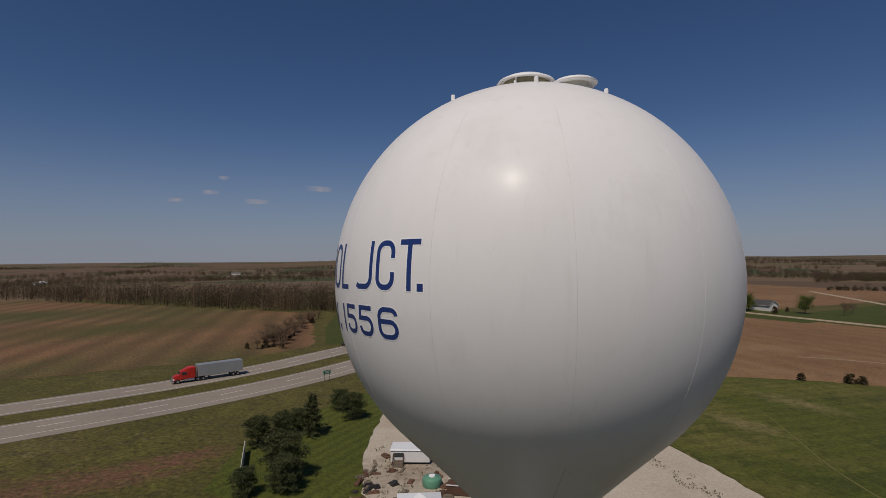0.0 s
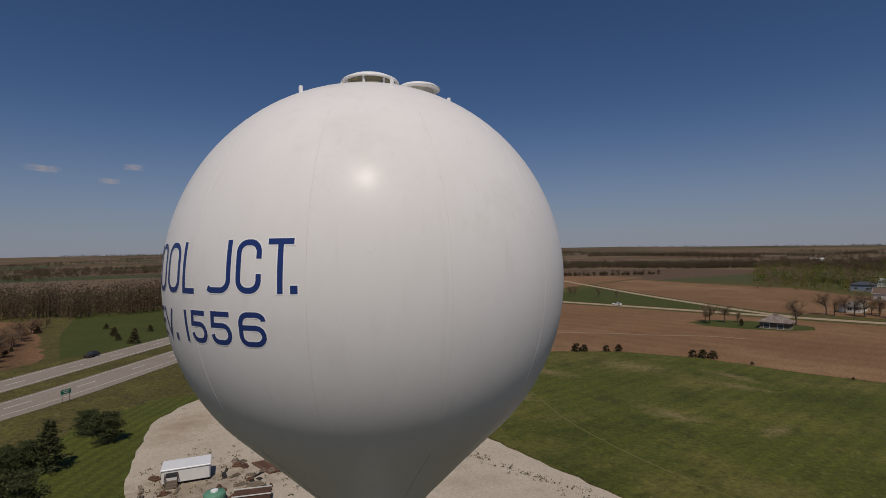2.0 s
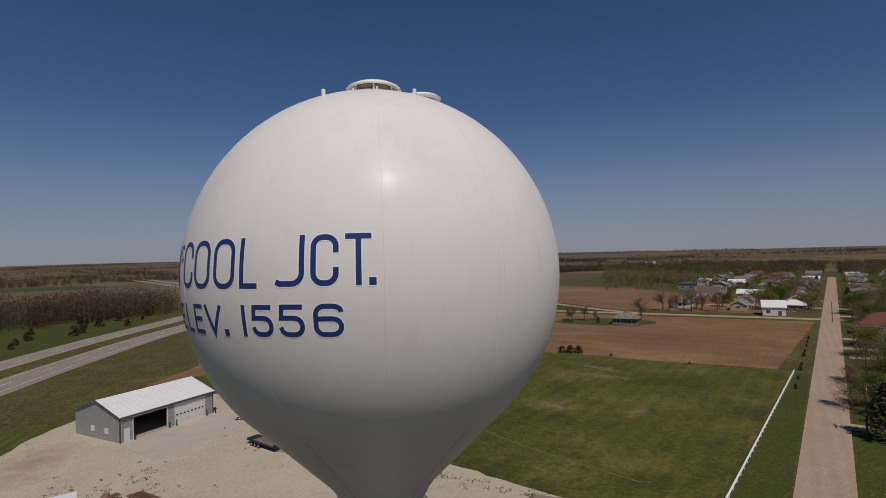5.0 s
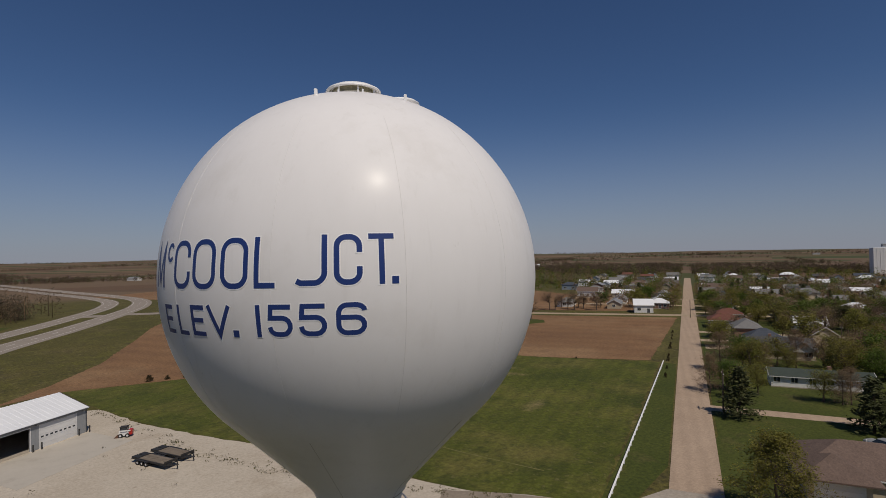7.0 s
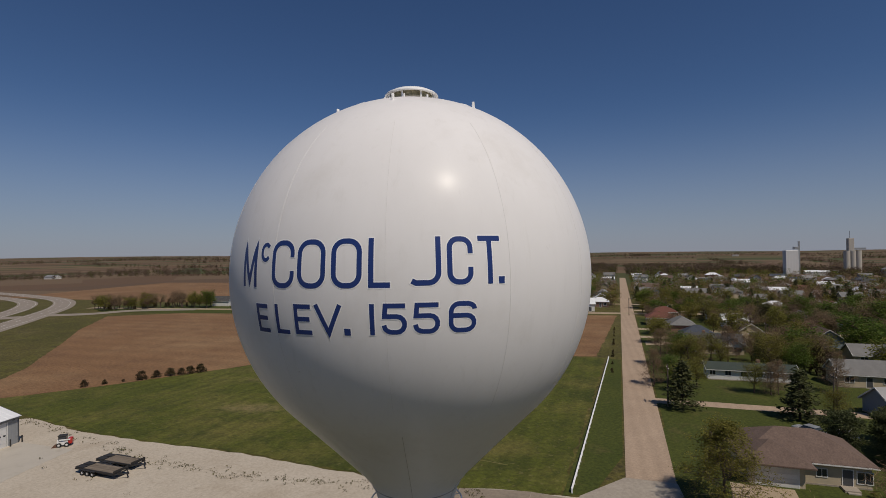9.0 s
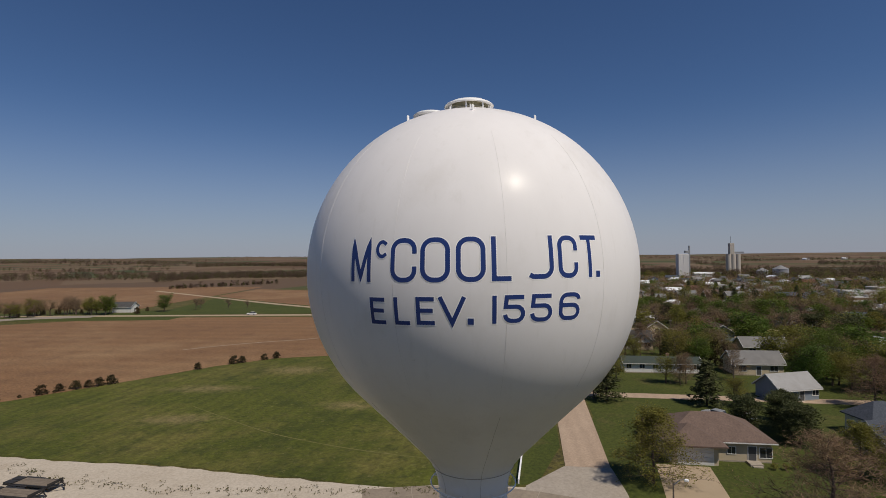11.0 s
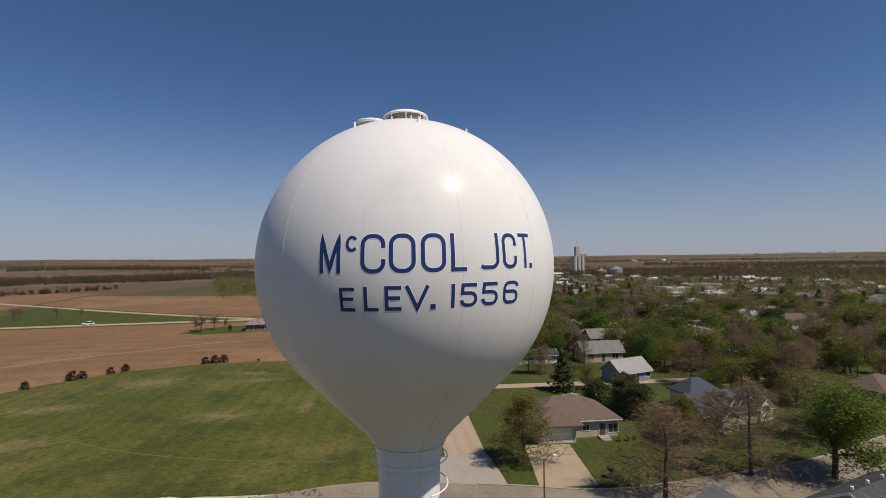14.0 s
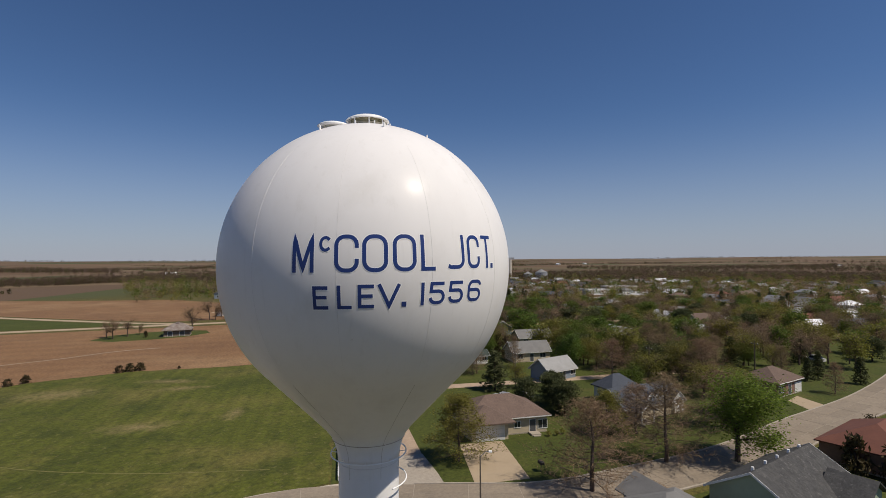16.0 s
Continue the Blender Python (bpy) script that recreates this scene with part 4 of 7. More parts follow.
def make_protos():
    for s in range(4):                                   # leafing broadleaf trees, fine ones near and plainer ones far
        rng = np.random.default_rng(100 + s)
        wood, tw, tips = branch_tree(rng, 9, 0.75, 3, 0.16, forks=(2, 4))
        tips = fit_height([wood, tw], tips, 8.2)
        wood.v, wood.f = wood.v + tw.v, wood.f + [tuple(i + len(wood.v) for i in f) for f in tw.f]
        trunk = wood.data("trunk", M["greybark"])
        for key, mt, n, size, near in (("green", "leaf", 2100, 0.2, 0), ("olive", "leaf_olive", 1800, 0.18, 0), ("green_near", "leaf", 7500, 0.105, 1), ("olive_near", "leaf_olive", 5200, 0.09, 1)):
            crown = Mesh()
            k = int(n * 0.4)
            cards(crown, tips[rng.integers(0, len(tips), k)] + rng.normal(size=(k, 3)) * 0.5, size, rng)
            q = rng.normal(size=(46, 3))                  # leafy clumps round the crown, thinner below
            q /= np.linalg.norm(q, axis=1)[:, None]
            q = q * np.array([3.0, 3.0, 3.1]) * rng.uniform(0.5, 1.0, 46)[:, None] + np.array([0, 0, 4.7])
            k = n - k
            cards(crown, q[rng.integers(0, 46, k)] + rng.normal(size=(k, 3)) * np.array([0.6, 0.6, 0.45]), size, rng)
            proto(key, [("trunk", trunk), ("crown", crown.data("crown", M[mt]))])
    rng = np.random.default_rng(171)                     # one large dense maple
    wood, tw, tips = branch_tree(rng, 9, 0.95, 4, 0.17, forks=(2, 4))
    tips = fit_height([wood, tw], tips, 8.0)
    wood.v, wood.f = wood.v + tw.v, wood.f + [tuple(i + len(wood.v) for i in f) for f in tw.f]
    crown = Mesh()
    cards(crown, tips[rng.integers(0, len(tips), 15000)] + rng.normal(size=(15000, 3)) * 0.42, 0.085, rng)
    proto("maple", [("trunk", wood.data("trunk", M["greybark"])), ("crown", crown.data("crown", M["leaf_bright"]))])
    for s in range(3):                                   # broad round-topped pines
        rng = np.random.default_rng(350 + s)
        trunk = Mesh().tube((0, 0, -0.1), (0, 0, 6.4), 0.22, 0.06, 8, False)
        need = Mesh()
        for k in range(58):
            z = 1.2 + 6.4 * (k / 58) ** 0.85
            reach = 3.1 * math.sqrt(max(0.06, 1 - ((z - 2.8) / 5.2) ** 2)) * rng.uniform(0.6, 1.1)
            a = k * 2.4 + rng.normal() * 0.5
            d = np.array([math.cos(a), math.sin(a), 0.12 + rng.normal() * 0.1])
            base = np.array([0, 0, min(z - 0.4, 6.3)])
            trunk.tube(tuple(base), tuple(base + d * reach), 0.05, 0.015, 5, False)
            for q in (0.55, 0.8, 1.0):
                n = 46
                c = base + d * reach * q + np.array([rng.normal() * 0.35, rng.normal() * 0.35, 0.15])
                cards(need, c + rng.normal(size=(n, 3)) * np.array([0.42, 0.42, 0.24]), 0.13, rng, 0.7, 1.8)
        proto("pine", [("trunk", trunk.data("trunk", M["bark"])), ("needles", need.data("needles", M["pine"]))])
    for s in range(4):                                   # bare or budding trees
        rng = np.random.default_rng(200 + s)
        wood, tw, tips = branch_tree(rng, 10, 0.8, 4, 0.2, forks=(2, 4), bend=0.35)
        tips = fit_height([wood, tw], tips, 8.5)
        trunk, twc = wood.data("trunk", M["greybark"]), tw.data("twig_crown", M["twig"])
        for key, n, size, elong in (("bare", 1300, 0.1, 1.6),):
            buds = Mesh()
            cards(buds, tips[rng.integers(0, len(tips), n)] + rng.normal(size=(n, 3)) * 0.42, size, rng, 0.8, elong)
            proto(key, [("trunk", trunk), ("twig_crown", twc), ("bud_crown", buds.data("bud_crown", M["bud"]))])
    for s in range(3):                                   # near trees with a straight leader: bare ones and one in young leaf
        rng = np.random.default_rng(230 + s)
        wood, tw, tips = leader_tree(rng, 8.5, 3.6)
        buds = Mesh()
        cards(buds, tips[rng.integers(0, len(tips), 6500)] + rng.normal(size=(6500, 3)) * 0.18, 0.026, rng, 0.8, 7.0)
        proto("bare_near", [("trunk", wood.data("trunk", M["greybark"])), ("twig_crown", tw.data("twig_crown", M["twig"])), ("bud_crown", buds.data("bud_crown", M["bud"]))])
        wood, tw, tips = leader_tree(rng, 8.2, 3.9, 52)
        leaf = Mesh()
        cards(leaf, tips[rng.integers(0, len(tips), 13000)] + rng.normal(size=(13000, 3)) * 0.24, 0.08, rng)
        wood.v, wood.f = wood.v + tw.v, wood.f + [tuple(i + len(wood.v) for i in f) for f in tw.f]
        proto("young", [("trunk", wood.data("trunk", M["greybark"])), ("crown", leaf.data("crown", M["leaf_olive"]))])
    for s in range(3):                                   # conifers
        rng = np.random.default_rng(300 + s)
        H = 8.0
        trunk = Mesh().tube((0, 0, -0.1), (0, 0, H * 0.55), 0.17, 0.1, 8, False).tube((0, 0, H * 0.55), (0, 0, H * 0.98), 0.1, 0.02, 6, False)
        need = Mesh()
        for k in range(120):
            z = H * (0.07 + 0.91 * (k / 120) ** 0.9)
            reach = (1 - z / H) ** 0.75 * 2.55 * rng.uniform(0.65, 1.15) + 0.12
            a = k * 2.4 + rng.normal() * 0.4
            d = np.array([math.cos(a), math.sin(a), -0.1 + 0.3 * z / H])
            trunk.tube((0, 0, z), tuple(np.array([0, 0, z]) + d * reach * 0.9), 0.028, 0.008, 4, False)
            m = 6 + int(reach * 7)
            t = rng.uniform(0.2, 1.0, m) ** 0.75
            c = np.array([0, 0, z]) + d * (reach * t)[:, None] + rng.normal(size=(m, 3)) * np.array([0.17, 0.17, 0.11]) * (0.5 + t)[:, None]
            cards(need, c, 0.19, rng, 0.5, 1.7)
        proto("conifer", [("trunk", trunk.data("trunk", M["bark"])), ("needles", need.data("needles", M["pine"]))])
        jun = Mesh()
        tj = Mesh().tube((0, 0, -0.05), (0, 0, 1.4), 0.09, 0.04, 6, False)
        for k in range(60):
            z = 0.15 + 2.35 * rng.uniform() ** 0.9
            rr = (1 - z / 2.75) ** 0.7 * 1.0 * rng.uniform(0.5, 1.1)
            a = rng.uniform(0, 6.28)
            c = np.array([rr * math.cos(a), rr * math.sin(a), z]) + rng.normal(size=(9, 3)) * 0.16
            cards(jun, c, 0.13, rng, 1.6, 1.8)
        proto("juniper", [("trunk", tj.data("trunk", M["bark"])), ("foliage", jun.data("foliage", M["juniper"]))])
    for s in range(3):                                   # shrubs
        rng = np.random.default_rng(400 + s)
        stems, leaf = Mesh(), Mesh()
        for k in range(16):
            a, t = rng.uniform(0, 6.28), rng.uniform(0.2, 0.8)
            tip = (math.cos(a) * t, math.sin(a) * t, rng.uniform(0.7, 1.3))
            stems.tube((0, 0, -0.05), tip, 0.025, 0.008, 4, False)
            cards(leaf, np.array(tip) + rng.normal(size=(22, 3)) * 0.22, 0.1, rng)
        proto("shrub", [("stems", stems.data("stems", M["bark"])), ("foliage", leaf.data("foliage", M["leaf_olive"]))])


make_protos()
TREE_LABEL = {
    "green": ("broadleaf_tree", "broadleaf tree in fresh green spring leaf", "tree"),
    "olive": ("broadleaf_tree", "broadleaf tree with thin olive new leaves", "tree"),
    "bare": ("bare_tree", "leafless budding tree with fine brown twigs", "tree"),
    "conifer": ("pine_tree", "dark green pine tree with branches low down", "tree"),
    "maple": ("maple_tree", "big round maple in bright green leaf", "tree"),
    "young": ("broadleaf_tree", "young broadleaf tree in thin new leaf", "tree"),
    "pine": ("pine_tree", "broad dark green pine with a rounded crown", "tree"),
    "juniper": ("juniper", "small dark brownish juniper bush in the grass", "bush"),
    "shrub": ("shrub", "low olive shrub beside a house", "bush"),
}
tree_rng = random.Random(7)


def tree(kind, x, y, size=1.0, z=0.0, label="", group="", wide=1.0, crown=None):
    n, lab, cat = TREE_LABEL[kind]
    k = size * tree_rng.uniform(0.92, 1.08)
    ob = thing(n, label or lab, cat, group, (x, y, z), tree_rng.uniform(0, 360))
    ob.scale = (k * wide, k * wide, k)
    near = math.hypot(x + 14, y + 9) < 150 and kind + "_near" in PROTO
    for pn, me in tree_rng.choice(PROTO[kind + "_near" if near else kind]):
        c = part(pn, me, None, ob)
        if crown and pn in ("crown", "foliage", "bud_crown", "needles"):
            c.material_slots[0].link = "OBJECT"
            c.material_slots[0].material = M[crown]
    return ob


# ---------------------------------------------------------------- houses
def gable_roof(L, W, z, rise, over=0.45, t=0.16):
    """Two slopes with thickness; the ridge runs along x."""
    m = Mesh()
    hx, hy = L / 2 + over, W / 2 + over
    drop = rise * over / (W / 2)
    for s in (1, -1):
        v = [(-hx, s * hy, z - drop), (hx, s * hy, z - drop), (hx, 0, z + rise), (-hx, 0, z + rise)]
        v += [(a, b, c + t) for a, b, c in v]
        f = [(0, 1, 2, 3), (7, 6, 5, 4), (0, 4, 5, 1), (1, 5, 6, 2), (3, 7, 4, 0), (2, 6, 7, 3)]
        m.add(v, f if s < 0 else [q[::-1] for q in f])
    return m


def hip_roof(L, W, z, rise, over=0.5, t=0.16):
    hx, hy = L / 2 + over, W / 2 + over
    rx = max(L / 2 - W / 2, 0.02)
    m = Mesh()
    base = [(-hx, -hy, z), (hx, -hy, z), (hx, hy, z), (-hx, hy, z)]
    v = base + [(a, b, z + t) for a, b, _ in base] + [(-rx, 0, z + rise + t), (rx, 0, z + rise + t)]
    return m.add(v, [(3, 2, 1, 0), (0, 1, 5, 4), (1, 2, 6, 5), (2, 3, 7, 6), (3, 0, 4, 7), (4, 5, 9, 8), (5, 6, 9), (6, 7, 8, 9), (7, 4, 8)])


def walls(L, W, h, rise=0.0):
    m = Mesh().box(-L / 2, -W / 2, 0, L / 2, W / 2, h)
    if rise:
        for s in (-1, 1):
            x = s * L / 2
            m.add([(x, -W / 2, h), (x, W / 2, h), (x, 0, h + rise), (x - s * 0.15, -W / 2, h), (x - s * 0.15, W / 2, h), (x - s * 0.15, 0, h + rise)], [(0, 1, 2), (5, 4, 3), (0, 2, 5, 3), (1, 4, 5, 2)])
    return m


def opening(house, kind, x, y, z, w, h, face, frame_mat, pane_mat, deep=0.06):
    """A window or door on a wall. face: 0 front (-y), 1 right (+x), 2 back, 3 left."""
    m = pose(x, y, z, 0, 0, 90 * face)
    fr = Mesh()
    b = 0.09
    fr.box(-w / 2 - b, -deep, -b, w / 2 + b, 0.02, 0, m).box(-w / 2 - b, -deep, h, w / 2 + b, 0.02, h + b, m)
    fr.box(-w / 2 - b, -deep, 0, -w / 2, 0.02, h, m).box(w / 2, -deep, 0, w / 2 + b, 0.02, h, m)
    if kind == "window":
        fr.box(-0.03, -deep + 0.01, 0, 0.03, 0.02, h, m)
    ob = part(kind, fr, frame_mat, house)
    part("pane" if kind == "window" else "door_leaf", Mesh().box(-w / 2, -0.03, 0, w / 2, 0.02, h, m), pane_mat, ob)
    return ob


def garage_door(house, x, y, w, h, material):
    ob = part("garage_door", Mesh().box(x - w / 2 - 0.12, y - 0.05, h, x + w / 2 + 0.12, y + 0.02, h + 0.14).box(x - w / 2 - 0.12, y - 0.05, 0, x - w / 2, y + 0.02, h).box(x + w / 2, y - 0.05, 0, x + w / 2 + 0.12, y + 0.02, h), M["white"], house)
    for i in range(4):
        part("panel", Mesh().box(x - w / 2, y - 0.035, h * i / 4 + 0.01, x + w / 2, y + 0.02, h * (i + 1) / 4 - 0.01), material, ob)
    return ob


def house(x, y, turn, L, W, h, rise, roof_kind, wall_mat, roof_mat, label, category="house", name="house", front=(), right=(), back=(), left=(), z=0.0, chimney=None, trim=True, over=0.45, group=""):
    """front and the other sides list (kind, position along the wall, sill, width, height)."""
    ob = thing(name, label, category, group, (x, y, z), turn)
    part("wall", walls(L, W, h, rise if roof_kind == "gable" else 0), M[wall_mat], ob)
    part("roof", (gable_roof if roof_kind == "gable" else hip_roof)(L, W, h, rise, over), M[roof_mat], ob)
    part("foundation", Mesh().box(-L / 2 - 0.04, -W / 2 - 0.04, -0.3, L / 2 + 0.04, W / 2 + 0.04, 0.22), M["concrete"], ob)
    if trim:
        f = Mesh()
        dz = rise * over / (W / 2) if roof_kind == "gable" else 0
        for s in (-1, 1):
            f.box(-L / 2 - over, s * (W / 2 + over) - 0.05 * (s > 0) - 0.03, h - dz - 0.06, L / 2 + over, s * (W / 2 + over) + 0.05 * (s < 0) + 0.03, h - dz + 0.1)
        part("gutter", f, M["white"], ob)
        if roof_kind == "gable":
            for e in (-1, 1):
                g = Mesh()
                xx = e * (L / 2 + over)
                for s in (-1, 1):
                    g.add([(xx, s * (W / 2 + over), h - dz - 0.05), (xx, 0, h + rise - 0.05), (xx, 0, h + rise + 0.2), (xx, s * (W / 2 + over), h - dz + 0.2), (xx + e * 0.05, s * (W / 2 + over), h - dz - 0.05), (xx + e * 0.05, 0, h + rise - 0.05), (xx + e * 0.05, 0, h + rise + 0.2), (xx + e * 0.05, s * (W / 2 + over), h - dz + 0.2)], [(0, 1, 2, 3), (7, 6, 5, 4), (0, 4, 5, 1), (3, 2, 6, 7), (0, 3, 7, 4)])
                part("bargeboard", g, M["white"], ob)
    for face, items in ((0, front), (1, right), (2, back), (3, left)):
        for kind, u, sill, w, hh in items:
            px = {0: u, 1: L / 2, 2: -u, 3: -L / 2}[face]
            py = {0: -W / 2, 1: u, 2: W / 2, 3: -u}[face]
            if kind == "garage":
                garage_door(ob, u, -W / 2, w, hh, M["white"])
            else:
                opening(ob, kind, px, py, sill, w, hh, face, M["white"], M["glass"] if kind == "window" else M["trim"])
    if chimney:
        part("chimney", Mesh().box(chimney - 0.35, 0.6, h + rise * 0.3, chimney + 0.35, 1.3, h + rise + 0.7, None, 0.04), M["siding_brick"], ob)
    return ob


# ---------------------------------------------------------------- yard: shop, skid loader, trailers, scrap
def shop():
    L, W, h, rise = 17.0, 12.0, 4.1, 2.0
    ob = thing("steel_shop", "grey steel workshop with a white roof, one door open", "workshop", at=(-2.0, 91.2, 0.02), turn=31)
    w = Mesh()
    t = 0.2
    y0 = -W / 2
    doors = ((-6.4, -0.6), (0.9, 6.7))
    xs = [-L / 2, doors[0][0], doors[0][1], doors[1][0], doors[1][1], L / 2]
    for a, b in ((xs[0], xs[1]), (xs[2], xs[3]), (xs[4], xs[5])):
        w.box(a, y0, 0, b, y0 + t, h)
    for a, b in doors:
        w.box(a, y0, 3.5, b, y0 + t, h)
    w.box(-L / 2, y0 + t, 0, -L / 2 + t, W / 2, h).box(L / 2 - t, y0 + t, 0, L / 2, W / 2, h).box(-L / 2 + t, W / 2 - t, 0, L / 2 - t, W / 2, h)
    for s in (-1, 1):
        x = s * L / 2
        w.add([(x, y0, h), (x, W / 2, h), (x, 0, h + rise), (x - s * t, y0, h), (x - s * t, W / 2, h), (x - s * t, 0, h + rise)], [(0, 1, 2), (5, 4, 3), (0, 2, 5, 3), (1, 4, 5, 2)])
    part("wall", w, M["steelgrey"], ob)
    x = -L / 2 + 0.3
    while x < L / 2:
        if not any(a - 0.05 < x < b + 0.05 for a, b in doors):
            part("siding_rib", Mesh().box(x - 0.03, y0 - 0.03, 0.1, x + 0.03, y0, h), M["steelgrey"], ob)
        x += 0.6
    yy = y0 + 0.3
    while yy < W / 2:
        part("siding_rib", Mesh().box(-L / 2 - 0.03, yy - 0.03, 0.1, -L / 2, yy + 0.03, h + rise * (1 - abs(yy) / (W / 2))), M["steelgrey"], ob)
        yy += 0.6
    roof = part("roof", gable_roof(L, W, h, rise, 0.3, 0.1), M["steelwhite"], ob, "white ribbed metal roof")
    for s in (-1, 1):
        x = -L / 2
        while x <= L / 2:
            k = rise / (W / 2)
            part("standing_rib", Mesh().add([(x - 0.03, s * (W / 2 + 0.3), h - 0.3 * k + 0.1), (x + 0.03, s * (W / 2 + 0.3), h - 0.3 * k + 0.1), (x + 0.03, 0, h + rise + 0.1), (x - 0.03, 0, h + rise + 0.1), (x, s * (W / 2 + 0.3), h - 0.3 * k + 0.14), (x, 0, h + rise + 0.14)], [(0, 4, 5, 3), (4, 1, 2, 5)]), M["steelwhite"], roof)
            x += 0.9
    tr = Mesh()
    for x in (-L / 2, L / 2):
        tr.box(x - 0.09, y0 - 0.05, 0, x + 0.09, y0 + 0.1, h)
    tr.box(-L / 2, y0 - 0.36, h - 0.25, L / 2, y0 - 0.28, h - 0.05)
    k = rise / (W / 2)
    for x in (-L / 2 - 0.32, L / 2 + 0.3):
        for s in (-1, 1):
            tr.tube((x, s * (W / 2 + 0.3), h - 0.05), (x, 0, h + rise + 0.06), 0.07, n=4)
    part("trim", tr, M["trim"], ob, "dark edge trim")
    for a, b in doors:
        f = Mesh().box(a - 0.14, y0 - 0.04, 0, a, y0, 3.62).box(b, y0 - 0.04, 0, b + 0.14, y0, 3.62).box(a, y0 - 0.04, 3.5, b, y0, 3.62)
        part("door_frame", f, M["white"], ob)
    a, b = doors[1]
    od = part("overhead_door", Mesh().box(a, y0 + 0.06, 0, b, y0 + 0.1, 3.5), M["white"], ob, "closed white overhead door")
    for i in range(5):
        part("panel", Mesh().box(a + 0.02, y0 + 0.03, 0.02 + 0.7 * i, b - 0.02, y0 + 0.06, 0.68 + 0.7 * i), M["white"], od)
    for i in range(8):
        cx = a + (b - a) * (i + 0.5) / 8
        part("pane", Mesh().box(cx - 0.2, y0 + 0.018, 1.62, cx + 0.2, y0 + 0.03, 1.86), M["glass"], od)
    part("door_leaf", Mesh().box(-7.9, y0 - 0.05, 0.05, -7.0, y0, 2.1), M["white"], ob, "white walk-in door")
    for yy in (-2.5, 1.2):
        part("window", Mesh().box(-L / 2 - 0.06, yy - 0.45, 1.1, -L / 2, yy + 0.45, 2.0), M["white"], ob)
    for x in (-7.4, 0.15, 7.6):
        part("wall_lamp", Mesh().box(x - 0.15, y0 - 0.3, 3.75, x + 0.15, y0, 4.05, None, 0.04), M["trim"], ob)
    for x in (doors[0][0] - 0.1, doors[0][1] + 0.1, doors[1][0] - 0.1, doors[1][1] + 0.1, L / 2 + 0.15):
        part("bollard", Mesh().tube((x, y0 - 0.5, 0), (x, y0 - 0.5, 1.1), 0.1, n=10), M["black"], ob)
    part("floor_slab", Mesh().box(-L / 2 + t, y0 + t, 0.0, L / 2 - t, W / 2 - t, 0.06), M["concrete"], ob)


def wheel(parent, x, y, r, w, hub="chrome"):
    t = part("tyre", Mesh().lathe([(r * 0.55, -w / 2), (r * 0.92, -w / 2), (r, -w * 0.35), (r, w * 0.35), (r * 0.92, w / 2), (r * 0.55, w / 2), (r * 0.55, -w / 2)], 20, pose(x, y, r, 90)), M["tyre"], parent)
    part("rim", Mesh().lathe([(0.0, -w * 0.42), (r * 0.3, -w * 0.44), (r * 0.56, -w * 0.3), (r * 0.56, w * 0.3), (r * 0.3, w * 0.44), (0.0, w * 0.42)], 16, pose(x, y, r, 90)), M[hub], t)


def skid_loader(x, y, turn):
    ob = thing("skid_loader", "small red and white skid loader parked on the gravel", "loader", at=(x, y, 0.05), turn=turn)
    ob.scale = (0.8, 0.8, 0.8)
    part("chassis", Mesh().box(-1.1, -0.6, 0.35, 0.9, 0.6, 1.05, None, 0.06), M["white"], ob)
    part("engine_cover", Mesh().box(-1.5, -0.62, 0.5, -0.85, 0.62, 1.45, None, 0.1), M["red"], ob)
    cab = Mesh()
    for px, py in ((-0.6, -0.5), (-0.6, 0.5), (0.6, -0.5), (0.6, 0.5)):
        cab.tube((px, py, 1.0), (px, py, 2.0), 0.05, n=6)
    cab.box(-0.7, -0.58, 1.95, 0.7, 0.58, 2.08, None, 0.05)
    part("cab", cab, M["black"], ob)
    part("cab_glass", Mesh().box(-0.62, -0.46, 1.1, 0.58, 0.46, 1.93), M["glass"], ob)
    for s in (-1, 1):
        part("lift_arm", Mesh().box(-1.3, s * 0.68 - 0.07, 1.2, 0.6, s * 0.68 + 0.07, 1.42).box(0.5, s * 0.68 - 0.07, 0.3, 0.75, s * 0.68 + 0.07, 1.42), M["white"], ob)
        for px in (-0.75, 0.5):
            wheel(ob, px, s * 0.72, 0.4, 0.28, "white")
    part("bucket", Mesh().add([(0.8, -0.85, 0.05), (1.7, -0.85, 0.05), (1.6, -0.85, 0.12), (0.9, -0.85, 0.7), (0.8, 0.85, 0.05), (1.7, 0.85, 0.05), (1.6, 0.85, 0.12), (0.9, 0.85, 0.7)], [(0, 1, 2, 3), (7, 6, 5, 4), (0, 4, 5, 1), (1, 5, 6, 2), (2, 6, 7, 3), (3, 7, 4, 0)]), M["rust"], ob)


